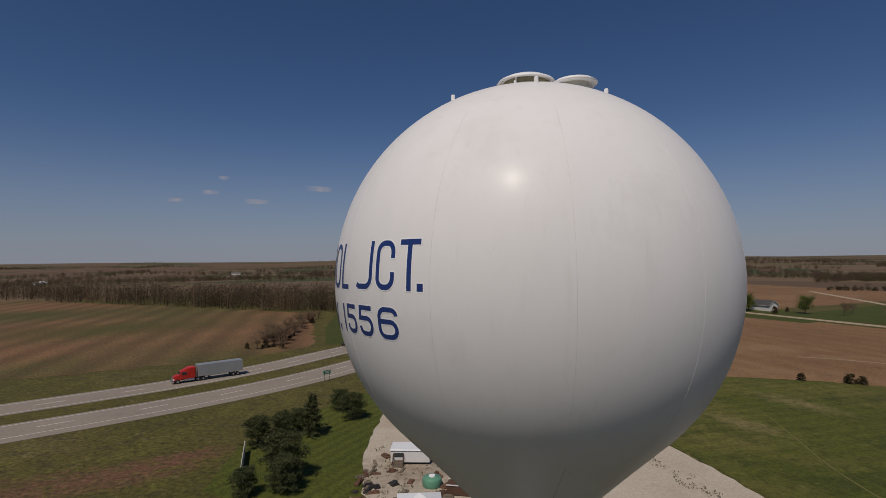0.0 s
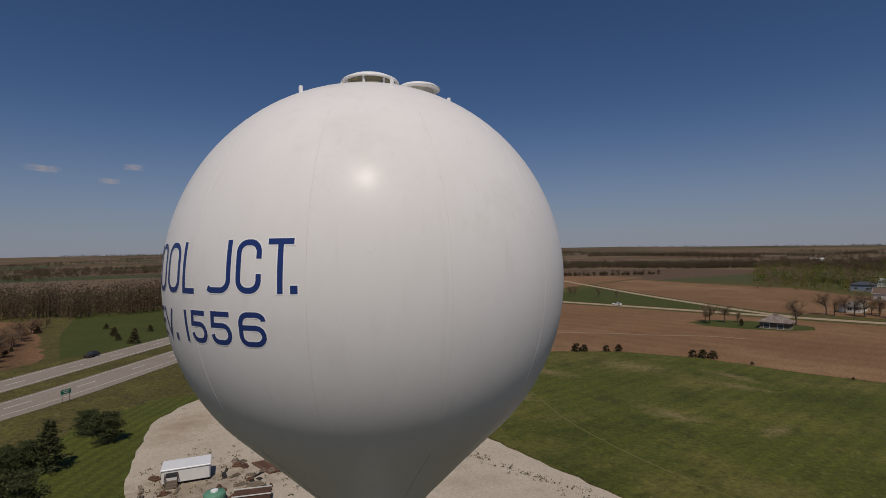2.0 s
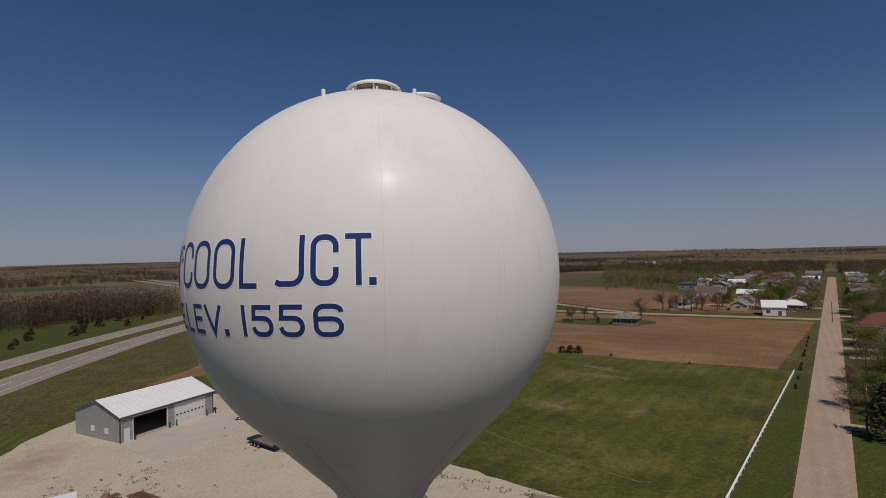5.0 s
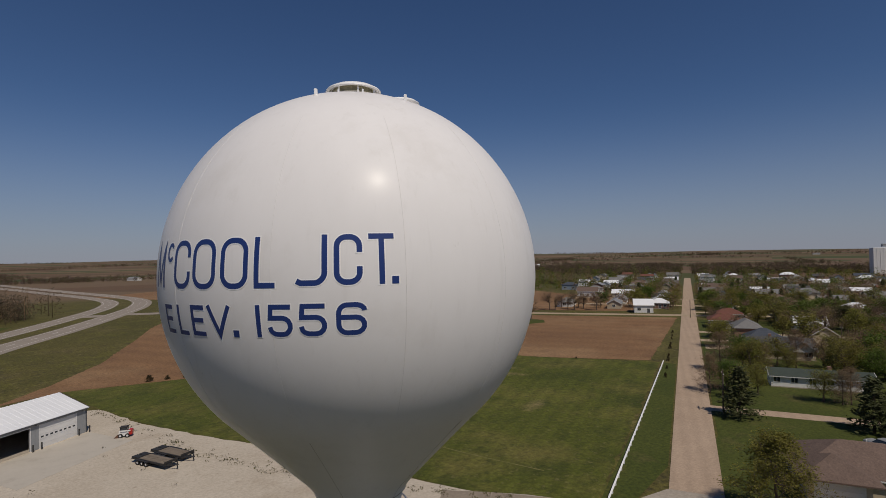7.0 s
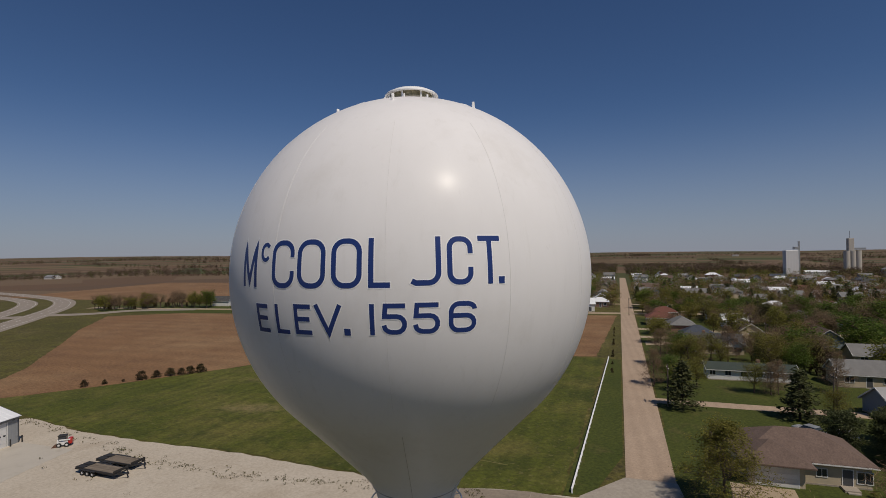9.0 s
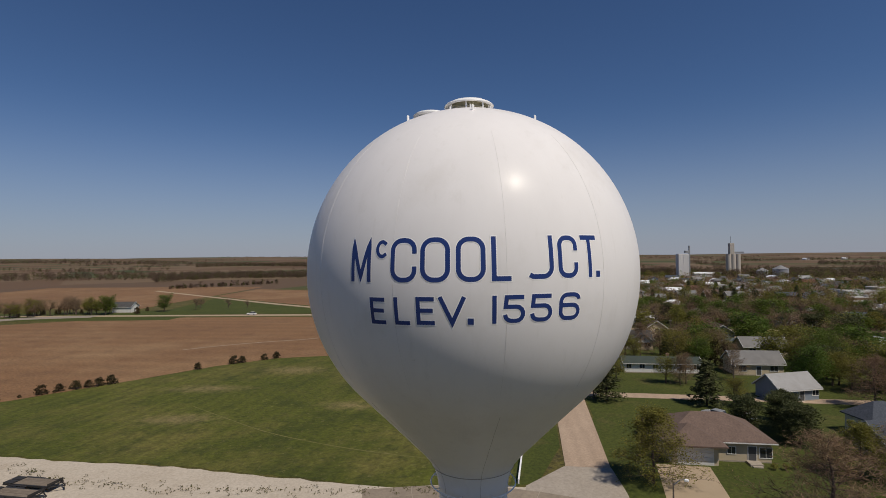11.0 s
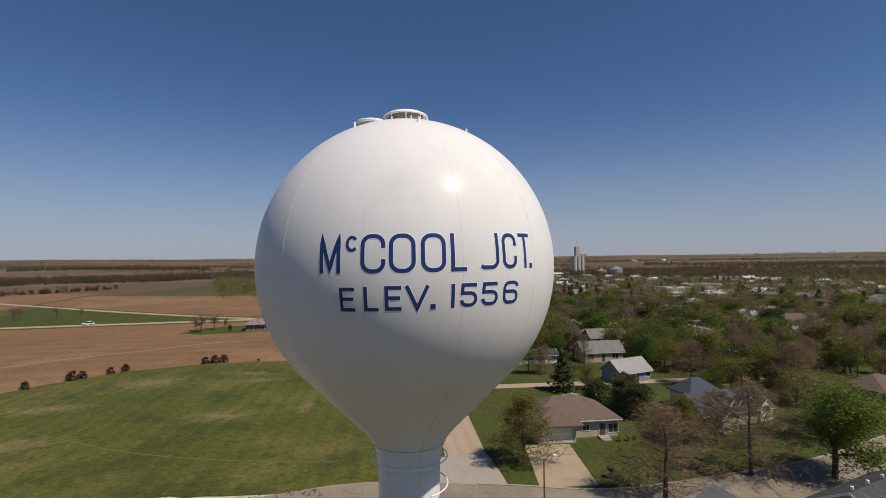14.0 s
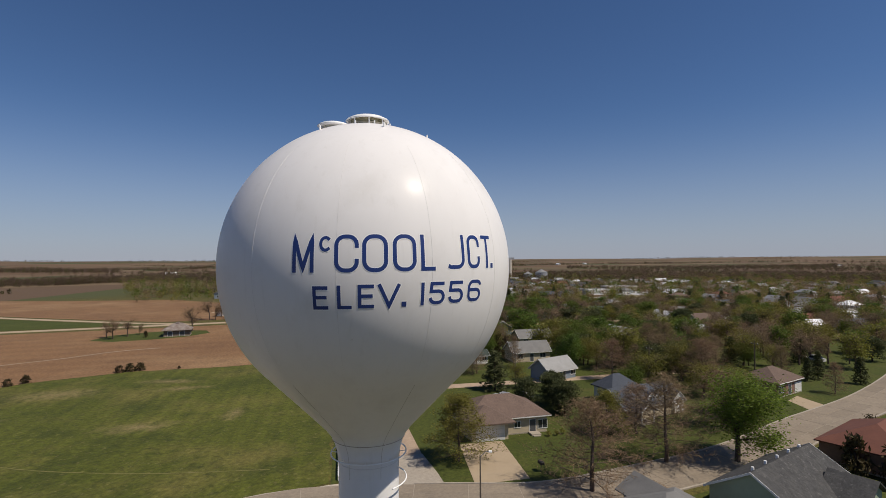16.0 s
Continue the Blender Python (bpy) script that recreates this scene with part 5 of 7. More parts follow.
def flat_trailer(x, y, turn, L, label):
    ob = thing("flatbed_trailer", label, "trailer", "flatbed trailers in the yard", (x, y, 0.05), turn)
    ob.scale = (0.9, 0.9, 0.9)
    W = 2.3
    fr = Mesh().box(-L / 2, -W / 2, 0.62, L / 2, -W / 2 + 0.16, 0.86).box(-L / 2, W / 2 - 0.16, 0.62, L / 2, W / 2, 0.86)
    for i in range(7):
        q = -L / 2 + L * i / 6
        fr.box(q - 0.08, -W / 2, 0.6, q + 0.08, W / 2, 0.74)
    part("frame", fr, M["black"], ob)
    for i in range(9):
        yy = -W / 2 + 0.18 + i * (W - 0.36) / 9
        part("deck_board", Mesh().box(-L / 2 + 1.5, yy + 0.01, 0.78, L / 2 - 0.1, yy + (W - 0.36) / 9 - 0.01, 0.88), M["deck"], ob)
    part("ramp", Mesh().box(-L / 2 - 0.1, -W / 2 + 0.1, 0.8, -L / 2 + 1.4, -0.08, 0.95).box(-L / 2 - 0.1, 0.08, 0.8, -L / 2 + 1.4, W / 2 - 0.1, 0.95), M["black"], ob, "folded black loading ramps")
    hitch = Mesh()
    hitch.tube((L / 2, -0.9, 0.7), (L / 2 + 1.5, 0, 0.7), 0.08, n=6).tube((L / 2, 0.9, 0.7), (L / 2 + 1.5, 0, 0.7), 0.08, n=6).tube((L / 2 + 1.3, 0, 0.05), (L / 2 + 1.3, 0, 1.0), 0.06, n=6)
    part("hitch", hitch, M["black"], ob)
    part("headboard", Mesh().box(L / 2 - 0.12, -W / 2, 0.88, L / 2, W / 2, 1.2), M["black"], ob)
    for s in (-1, 1):
        for q in (-1.2, -0.2, 0.8):
            wheel(ob, q - L * 0.12, s * (W / 2 + 0.16), 0.36, 0.24, "white")
        part("fender", Mesh().box(-1.7 - L * 0.12, s * (W / 2 + 0.17) - 0.15, 0.76, 1.3 - L * 0.12, s * (W / 2 + 0.17) + 0.15, 0.82), M["black"], ob)


shop()
skid_loader(12.2, 83.0, 150)
flat_trailer(12.3, 67.0, -70, 7.6, "black flatbed trailer with a grey board deck and folded ramps")
flat_trailer(14.9, 68.2, -70, 7.2, "second black flatbed trailer parked alongside with board deck")


def camper_shed(x, y, turn):
    ob = thing("white_shed", "low white metal shed with rounded edges among scrap", "shed", at=(x, y, 0.05), turn=turn)
    part("body", Mesh().box(-2.7, -1.5, 0.35, 2.7, 1.5, 1.9, None, 0.12), M["white"], ob)
    part("roof", Mesh().box(-2.8, -1.6, 1.9, 2.8, 1.6, 2.06, None, 0.07), M["steelwhite"], ob)
    part("window", Mesh().box(-2.2, -1.54, 1.05, -0.9, -1.49, 1.6), M["glass"], ob)
    part("skid", Mesh().box(-2.6, -1.2, 0, 2.6, -0.9, 0.35).box(-2.6, 0.9, 0, 2.6, 1.2, 0.35), M["black"], ob)
    for i in range(3):
        part("step", Mesh().box(-2.3, -2.5 + 0.3 * i, 0.0, -0.9, -2.2 + 0.3 * i, 0.2 + 0.25 * i), M["wood"], ob)
    rl = Mesh()
    for px in (-2.3, -0.9):
        rl.tube((px, -2.4, 0.2), (px, -2.4, 1.2), 0.04, n=6).tube((px, -1.6, 0.6), (px, -1.6, 1.6), 0.04, n=6).tube((px, -2.4, 1.15), (px, -1.6, 1.55), 0.035, n=6)
    part("handrail", rl, M["rust"], ob)


camper_shed(-13.2, 57.6, 4)
gt = thing("poly_tank", "squat green plastic tank with a pale lid", "tank", at=(-9.3, 50.0, 0.05))
part("body", Mesh().lathe([(0.0, 0.0), (1.15, 0.0), (1.2, 0.1), (1.2, 0.9), (1.1, 1.05), (0.0, 1.2)], 28), M["greentank"], gt, smooth=True)
part("lid", Mesh().lathe([(0.0, 1.3), (0.4, 1.28), (0.42, 1.14)][::-1], 20), M["halo"], gt)
cb = thing("scrap_bin", "maroon steel bin with white edge rails", "bin", at=(-5.2, 48.2, 0.05), turn=-4)
part("body", Mesh().box(-2, -0.9, 0.1, 2, 0.9, 1.2, None, 0.05), M["rust"], cb)
part("rail", Mesh().box(-2.05, -0.98, 1.2, 2.05, -0.88, 1.3).box(-2.05, 0.88, 1.2, 2.05, 0.98, 1.3), M["white"], cb)
tn = thing("canopy", "white peaked canopy roof on thin posts", "canopy", at=(-9.4, 40.4, 0.05), turn=10)
part("cover", hip_roof(4.6, 4.4, 2.3, 1.0, 0.1, 0.05), M["steelwhite"], tn)
for sx in (-1, 1):
    for sy in (-1, 1):
        part("post", Mesh().tube((2.1 * sx, 2.0 * sy, 0), (2.1 * sx, 2.0 * sy, 2.32), 0.05, n=8), M["chrome"], tn)
jr = random.Random(3)
for i in range(84):                                   # scrap and timber lying about
    x, y = jr.uniform(-19, -3), jr.uniform(44, 62)
    if abs(x + 13.2) < 3.6 and abs(y - 57.6) < 3.4 or math.hypot(x + 9.3, y - 50.0) < 1.6 or abs(x + 5.2) < 2.4 and abs(y - 48.2) < 1.4 or abs(x + 9.4) < 2.6 and abs(y - 40.4) < 4.6 or x > -6 and y > 57:
        continue
    a, b, c = jr.uniform(0.5, 2.0), jr.uniform(0.25, 0.9), jr.uniform(0.12, 0.5)
    k = jr.choice(["rust", "wood", "black", "rust", "deck"])
    m = Mesh().box(-a / 2, -b / 2, 0, a / 2, b / 2, c * 0.6, None, 0.03)
    m.box(-a / 3, -b / 3, c * 0.6, a / 3, b / 4, c, pose(0, 0, 0, 0, 0, 12), 0.02)
    ob = tagged(part("scrap_metal", m, M[k]), {"rust": "small heap of rusty scrap steel", "wood": "short heap of weathered timber", "black": "black scrap metal part on the gravel", "deck": "stack of old grey boards"}[k], "scrap", "scrap in the yard")
    ob.matrix_basis = pose(x, y, 0.04, 0, 0, jr.uniform(0, 180))
for i in range(7):
    ob = tagged(part("pipe", Mesh().tube((-2.4, 0, 0.12), (2.4, 0, 0.12), 0.11, n=8), M["rust"]), "rusty steel pipe lying in a stack", "pipe", "stacked pipes")
    ob.matrix_basis = pose(-4.5 + 0.24 * i, 57.5 + 0.05 * i, 0.05 + (0.2 if i > 4 else 0) * 0, 0, 0, 118)

# ---------------------------------------------------------------- highway traffic and signs
def semi_truck(x, y, turn, k):
    ob = thing("semi_truck", "red tractor truck with a long silver box trailer", "truck", at=(x, y, 0.08), turn=turn)
    ob.scale = (k, k, k)
    part("cab", Mesh().box(5.7, -1.15, 1.0, 7.7, 1.15, 2.9, None, 0.15), M["red"], ob)
    part("sleeper", Mesh().box(4.2, -1.2, 1.0, 5.7, 1.2, 3.7, None, 0.2), M["red"], ob)
    part("roof_fairing", Mesh().add([(5.7, -1.1, 2.9), (5.7, 1.1, 2.9), (7.2, 0.9, 2.95), (7.2, -0.9, 2.95), (5.7, -1.0, 3.65), (5.7, 1.0, 3.65)], [(0, 3, 4), (1, 5, 2), (3, 2, 5, 4), (0, 4, 5, 1), (0, 1, 2, 3)]), M["red"], ob)
    part("hood", Mesh().add([(7.7, -1.0, 0.7), (9.3, -0.85, 0.7), (9.3, 0.85, 0.7), (7.7, 1.0, 0.7), (7.7, -1.0, 2.1), (9.2, -0.75, 1.75), (9.2, 0.75, 1.75), (7.7, 1.0, 2.1)], [(3, 2, 1, 0), (4, 5, 6, 7), (0, 1, 5, 4), (1, 2, 6, 5), (2, 3, 7, 6), (3, 0, 4, 7)]), M["red"], ob)
    part("windscreen", Mesh().box(7.62, -1.0, 2.1, 7.74, 1.0, 2.8), M["glass"], ob)
    part("grille", Mesh().box(9.2, -0.55, 0.8, 9.38, 0.55, 1.7, None, 0.05), M["chrome"], ob)
    part("bumper", Mesh().box(9.1, -1.15, 0.35, 9.5, 1.15, 0.75, None, 0.06), M["chrome"], ob)
    for s in (-1, 1):
        part("headlight", Mesh().box(9.05, s * 0.95 - 0.15, 0.95, 9.3, s * 0.95 + 0.15, 1.2, None, 0.04), M["halo"], ob)
        part("side_window", Mesh().box(6.3, s * 1.16 - 0.02, 2.05, 7.4, s * 1.16 + 0.02, 2.7), M["glass"], ob)
        part("fuel_tank", Mesh().tube((4.6, s * 1.0, 0.75), (6.4, s * 1.0, 0.75), 0.33, n=14), M["chrome"], ob)
        part("stack", Mesh().tube((4.05, s * 1.0, 1.0), (4.05, s * 1.0, 4.0), 0.08, n=8), M["chrome"], ob)
        for px in (8.3, 3.6, 2.4, -5.0, -6.2):
            wheel(ob, px, s * 1.05, 0.5, 0.4 if px < 8 else 0.3)
    part("chassis", Mesh().box(1.8, -0.45, 0.7, 9.0, 0.45, 1.0), M["black"], ob)
    tr = part("trailer_box", Mesh().box(-7.4, -1.28, 1.15, 3.7, 1.28, 4.0, None, 0.05), M["bin"], ob, "silver ribbed trailer box")
    for i in range(24):
        px = -7.2 + i * 0.46
        part("rib", Mesh().box(px - 0.02, -1.31, 1.2, px + 0.02, -1.28, 3.9), M["bin"], tr)
    part("skirt", Mesh().box(-4.0, -1.24, 0.55, 1.6, -1.18, 1.15), M["white"], ob)
    part("landing_gear", Mesh().box(0.6, -0.8, 0.1, 0.8, -0.65, 1.15).box(0.6, 0.65, 0.1, 0.8, 0.8, 1.15), M["black"], ob)


def car(x, y, turn, paint, label, name="car", k=1.0):
    ob = thing(name, label, "car", at=(x, y, 0.075), turn=turn)
    ob.scale = (k, k, k)
    part("body", Mesh().box(-2.2, -0.88, 0.35, 2.2, 0.88, 0.95, None, 0.12), M[paint], ob)
    part("cabin", Mesh().add([(-1.7, -0.8, 0.95), (1.0, -0.8, 0.95), (1.0, 0.8, 0.95), (-1.7, 0.8, 0.95), (-1.2, -0.65, 1.5), (0.4, -0.65, 1.5), (0.4, 0.65, 1.5), (-1.2, 0.65, 1.5)], [(4, 5, 6, 7), (0, 1, 5, 4), (1, 2, 6, 5), (2, 3, 7, 6), (3, 0, 4, 7)]), M["glass"], ob)
    part("roof", Mesh().box(-1.25, -0.66, 1.49, 0.42, 0.66, 1.56, None, 0.04), M[paint], ob)
    for s in (-1, 1):
        for px in (-1.4, 1.4):
            wheel(ob, px, s * 0.8, 0.33, 0.22)


semi_truck(-69.3, 103.6, 227, 0.93)
car(-50.5, 152.0, 247, "black", "dark pickup-size car on the highway")
car(*cross(138, 0.5), 114, "white", "white car on the pale cross road")
sg = thing("road_sign", "green highway sign on two posts", "sign", at=(-40.6, 102.6, 0), turn=55)
part("panel", Mesh().box(-1.0, -0.04, 1.75, 1.0, 0.04, 2.6, None, 0.01), M["sign"], sg)
for i, (w, z) in enumerate(((1.3, 2.36), (0.9, 2.02))):
    part("lettering_bar", Mesh().box(-w / 2, -0.055, z - 0.07, w / 2, -0.041, z + 0.07), M["white"], sg)
for px in (-0.7, 0.7):
    part("post", Mesh().tube((px, 0.07, 0), (px, 0.07, 2.5), 0.05, n=6), M["post"], sg)
# grey board fence by the pines
fn = thing("board_fence", "weathered grey board fence beside the pines", "fence", at=(-35.4, 52.8, 0), turn=-66)
for i in range(36):
    part("board", Mesh().box(-6 + 0.3 * i, -0.02, 0.1, -5.74 + 0.3 * i, 0.02, 1.75), M["grey_board"], fn)
for i in range(5):
    part("post", Mesh().box(-6.05 + 2.4 * i, -0.15, 0, -5.93 + 2.4 * i, -0.03, 1.8), M["grey_board"], fn)
# the long white rail fence along the hay field
fa, fb = Vector((44.6, 16.6, 0)), Vector((121.2, 42.8, 0))
wf = thing("white_fence", "long low white rail fence along the hay field", "fence", at=fa, turn=math.degrees(math.atan2(fb.y - fa.y, fb.x - fa.x)))
flen = (fb - fa).length
nb = 34
for i in range(nb):
    a, b = flen * i / nb, flen * (i + 1) / nb
    part("rail", Mesh().box(a + 0.02, -0.11, 0.5, b - 0.02, 0.11, 0.62, None, 0.03), M["halo"], wf)
    part("post", Mesh().box(a, -0.08, 0, a + 0.16, 0.08, 0.51), M["halo"], wf)

# ---------------------------------------------------------------- trees round the yard and fields
for kind, x, y, size, wide in (("pine", -37.0, 60.5, 0.68, 1.0), ("pine", -34.6, 64.0, 0.66, 1.0), ("conifer", -30.8, 66.5, 0.86, 1.1), ("pine", -33.2, 67.5, 0.58, 1.0), ("pine", -30.6, 80.5, 0.58, 1.05), ("pine", -26.8, 75.5, 0.68, 1.1), ("pine", -28.4, 50.0, 0.82, 1.0), ("pine", -27.0, 46.5, 0.62, 1.0), ("pine", -31.2, 45.0, 0.52, 1.0)):
    tree(kind, x, y, size, group="pines beside the highway", wide=wide)
for x, y, s in ((26, 122.3, 1.1), (29.6, 121.3, 0.75), (33, 120.2, 0.5), (36.4, 119.2, 1.5), (39.4, 118.6, 1.2), (42.2, 117.8, 1.3), (44.4, 117, 1.15), (46.2, 116.4, 1.35), (48.4, 115.6, 1.4), (67, 111.8, 1.2), (76, 109.6, 1.6), (78, 108.9, 1.4), (83.5, 106.6, 1.25), (86.4, 105, 1.25), (100.5, 90.2, 1.5), (102, 88.6, 1.5), (99, 92, 1.3), (105, 80, 0.5), (112, 62, 0.4)):
    tree("juniper", x, y, s * 0.52, group="bushes along the field edge", wide=1.7)
pr = random.Random(5)
for i in range(26):
    a = pr.uniform(0, 1)
    x, y = -62 + 68 * a + pr.uniform(-14, 14), 205 + 70 * a + pr.uniform(-38, 30)
    if x < -14 + (y - 225) * 0.4:
        tree("juniper", x, y, pr.uniform(0.7, 1.6), label="round dark juniper dotted in the pasture", wide=1.25, group="junipers in the pasture")
for i in range(46):
    f = pr.uniform(0, 1)
    tree(pr.choice(["bare", "bare", "bare", "juniper"]), -73 - 16 * f + pr.uniform(-6, 6) * (1.3 - f), 143 + 86 * f ** 1.6, pr.uniform(0.4, 0.8), group="brush beside the stubble field", wide=1.25)
# farmstead behind the tilled field
sheet("pasture", [(84, 296), (102, 262), (126, 219), (150, 232), (152, 262), (132, 294), (100, 328), (86, 318)], 0.044, M["lawn"], "green yard round the farmstead trees", rough=0.6)
FX, FY = 137, 274
for i in range(58):
    a = pr.uniform(0, 1)
    x, y = 86 + 38 * a + pr.uniform(-3, 5), 306 - 26 * a + pr.uniform(-4, 16)
    tree(pr.choice(["bare", "bare", "bare", "olive", "juniper"]), x, y, pr.uniform(0.75, 1.1), group="farmstead trees")
for x, y, s, k in ((125, 270, 1.25, "green"), (129, 274, 1.1, "green"), (122, 277, 1.15, "olive"), (148, 258, 1.2, "green"), (145, 268, 0.9, "juniper"), (138, 264, 1.0, "juniper"), (134, 258, 1.3, "juniper"), (161, 250, 0.8, "bare"), (168, 256, 0.7, "bare"), (174, 240, 0.75, "bare"), (180, 232, 0.6, "bare")):
    tree(k, x, y, s, group="farmstead trees")
house(FX, FY, 118, 10, 6.5, 3.2, 2.2, "gable", "white", "shingle_grey", "small white farmhouse under a dark gable roof", front=(("window", -3, 1, 1.2, 1.2), ("window", 0.5, 1, 1.2, 1.2), ("door", 3, 0.1, 1.0, 2.0)), right=(("window", 0, 1, 1.2, 1.2),), left=(("window", 0, 1, 1.2, 1.2),))
# old barn on its grass island
sheet("pasture", [(144, 141), (143, 131), (149, 121), (157, 113), (167, 110), (173, 115), (173, 125), (166, 135), (156, 143)], 0.045, M["lawn"], "grass island round the old barn")
ob = house(160, 118.5, -62, 8.6, 6.2, 2.2, 2.3, "hip", "wood", "rustroof", "derelict low barn with a patchy rusted tin roof", "barn", "old_barn", front=(("door", -2.2, 0.05, 1.6, 1.8), ("door", 1.8, 0.05, 1.6, 1.8)), trim=False, over=0.7)
part("cupola", Mesh().box(-0.6, -0.6, 4.0, 0.6, 0.6, 4.9, None, 0.05), M["rustroof"], ob)
for x, y, s in ((171, 120, 1.15), (155, 135, 0.9), (151, 140, 0.7), (160, 134, 0.6), (149, 136, 0.85)):
    tree("bare", x, y, s, group="bare trees by the old barn")
tree("juniper", 154, 127, 0.9)
# white barn-like house by the crossing
house(*cross(14, 11), -62, 8, 9.6, 3.7, 2.3, "gable", "white", "steelwhite", "big white gabled building by the crossing", right=(("window", 0, 2.9, 1.5, 1.4),), front=(("window", -2, 1.2, 1.4, 1.3), ("door", 2, 0.05, 1.2, 2.1)))
for i in range(9):
    tree("bare", *cross(34 + pr.uniform(0, 26), 18 + pr.uniform(-4, 12)), pr.uniform(0.9, 1.25), group="bare trees by the white building")

# ---------------------------------------------------------------- village: near houses
sheet("lawn", [(47.3, 10.1), grid(60, -3.3), grid(120, -3.3), grid(205, -3.3), grid(205, -60), grid(190, -150), (145.3, -118.1), (92.2, -73.3), (73.9, -51.6), (59.9, -35.7), (50.7, -21.3), (44.4, -7.6), (42.8, 3.3)], 0.03, M["lawn"], "green lawns round the village houses", "lawn")
sheet("lawn", [(35.4, -11.1), (37.8, -15.2), (45.5, -25.6), (54.9, -39.6), (68.9, -54.7), (88.1, -76.6), (113.4, -102.8), (81.7, -115.5), (42.2, -81.1), (25.6, -40.3), (27.2, -16.1)], 0.03, M["lawn"], "lawn behind the near houses", "lawn")
sheet("verge", [(43.4, 17.2), (46.0, 14.6), grid(45, 3.2), grid(60, 3.2), grid(112, 3.2), (121.6, 42.8)], 0.036, M["lawn"], "dark green verge between fence and gravel road", "lawn")
sheet("driveway", [(59.0, 2.9), (61.2, -3.4), (48.1, -7.2), (45.5, -0.5)], 0.06, M["drive"], "tan concrete driveway to the garage", "driveway", 0.08)
sheet("driveway", [(89.7, -57.6), (93.6, -61.1), (81.4, -64.1), (77.6, -58.8)], 0.06, M["drive"], "concrete driveway to the brick house", "driveway", 0.08)
sheet("driveway", [grid(136, -4), grid(142, -4), grid(146, -16), grid(139, -17)], 0.06, M["drive"], "pale driveway beside the gravel road", "driveway", 0.08)
ribbon(al := Mesh(), [Vector((88.5 + UY * 5 * i, 22.5 - UX * 5 * i, 0)) for i in range(17)], -1.7, 1.7, 0.05)
tagged(part("alley", al, M["gravel"]), "narrow gravel alley behind the houses", "road", kind="structure")
for a in (152, 170, 232, 262, 300):
    ribbon(al := Mesh(), [Vector((*grid(a, -3 - 5 * i), 0)) for i in range(60)], -2.2, 2.2, 0.05)
    tagged(part("road", al, M["drive"]), "pale side street of the village", "road", kind="structure")
for a in (262, 300):
    ribbon(al := Mesh(), [Vector((*grid(a, 3 + 5 * i), 0)) for i in range(14)], -2.2, 2.2, 0.05)
    tagged(part("road", al, M["drive"]), "pale side street beside the gravel road", "road", kind="structure")

FT = -68
for k in range(9):                                    # small dark shrubs on the verge
    tree("juniper", *grid(98 + 8.5 * k + pr.uniform(-2, 2), 5.2), pr.uniform(0.3, 0.5), label="tiny dark shrub on the road verge", group="verge shrubs")
ob = house(68.2, -2.6, FT, 13.2, 9.0, 2.7, 2.5, "hip", "siding_tan", "shingle_brown", "tan ranch house with a brown hip roof and garage", front=(("window", 1.6, 1.1, 1.0, 0.9), ("door", 4.2, 0.1, 1.0, 2.05), ("window", 5.9, 0.7, 1.5, 1.3)), right=(("window", 0, 1, 1.4, 1.2),), over=0.6)
wing = part("garage_wing", Mesh().box(-6.4, -6.2, 0, -0.6, -4.5, 2.6), M["siding_tan"], ob)
part("wing_roof", turned(hip_roof(6.4, 6.6, 0, 1.9, 0.55), pose(-3.5, -3.4, 2.66, 0, 0, 90)), M["shingle_brown"], wing)
garage_door(ob, -3.5, -6.2, 4.4, 2.15, M["white"])
part("porch_step", Mesh().box(3.4, -6.0, 0, 5.0, -4.55, 0.3).box(3.6, -6.4, 0, 4.8, -6.0, 0.15), M["concrete"], ob)
part("roof_vent", Mesh().tube((1.0, 1.5, 4.4), (1.0, 1.5, 5.2), 0.08, n=8), M["white"], ob)
for k, (x, y) in enumerate(((64.1, -10.7), (64.7, -11.9), (65.5, -12.9))):
    tree("shrub", x, y, 0.55)
mb = thing("mailbox", "dark mailbox on a post at the driveway", "mailbox", at=(50.6, -8.7, 0.03), turn=25)
part("post", Mesh().tube((0, 0, 0), (0, 0, 1.0), 0.06, n=6), M["post"], mb)
part("box", Mesh().box(-0.5, -0.28, 0.95, 0.5, 0.28, 1.35, None, 0.08), M["black"], mb)

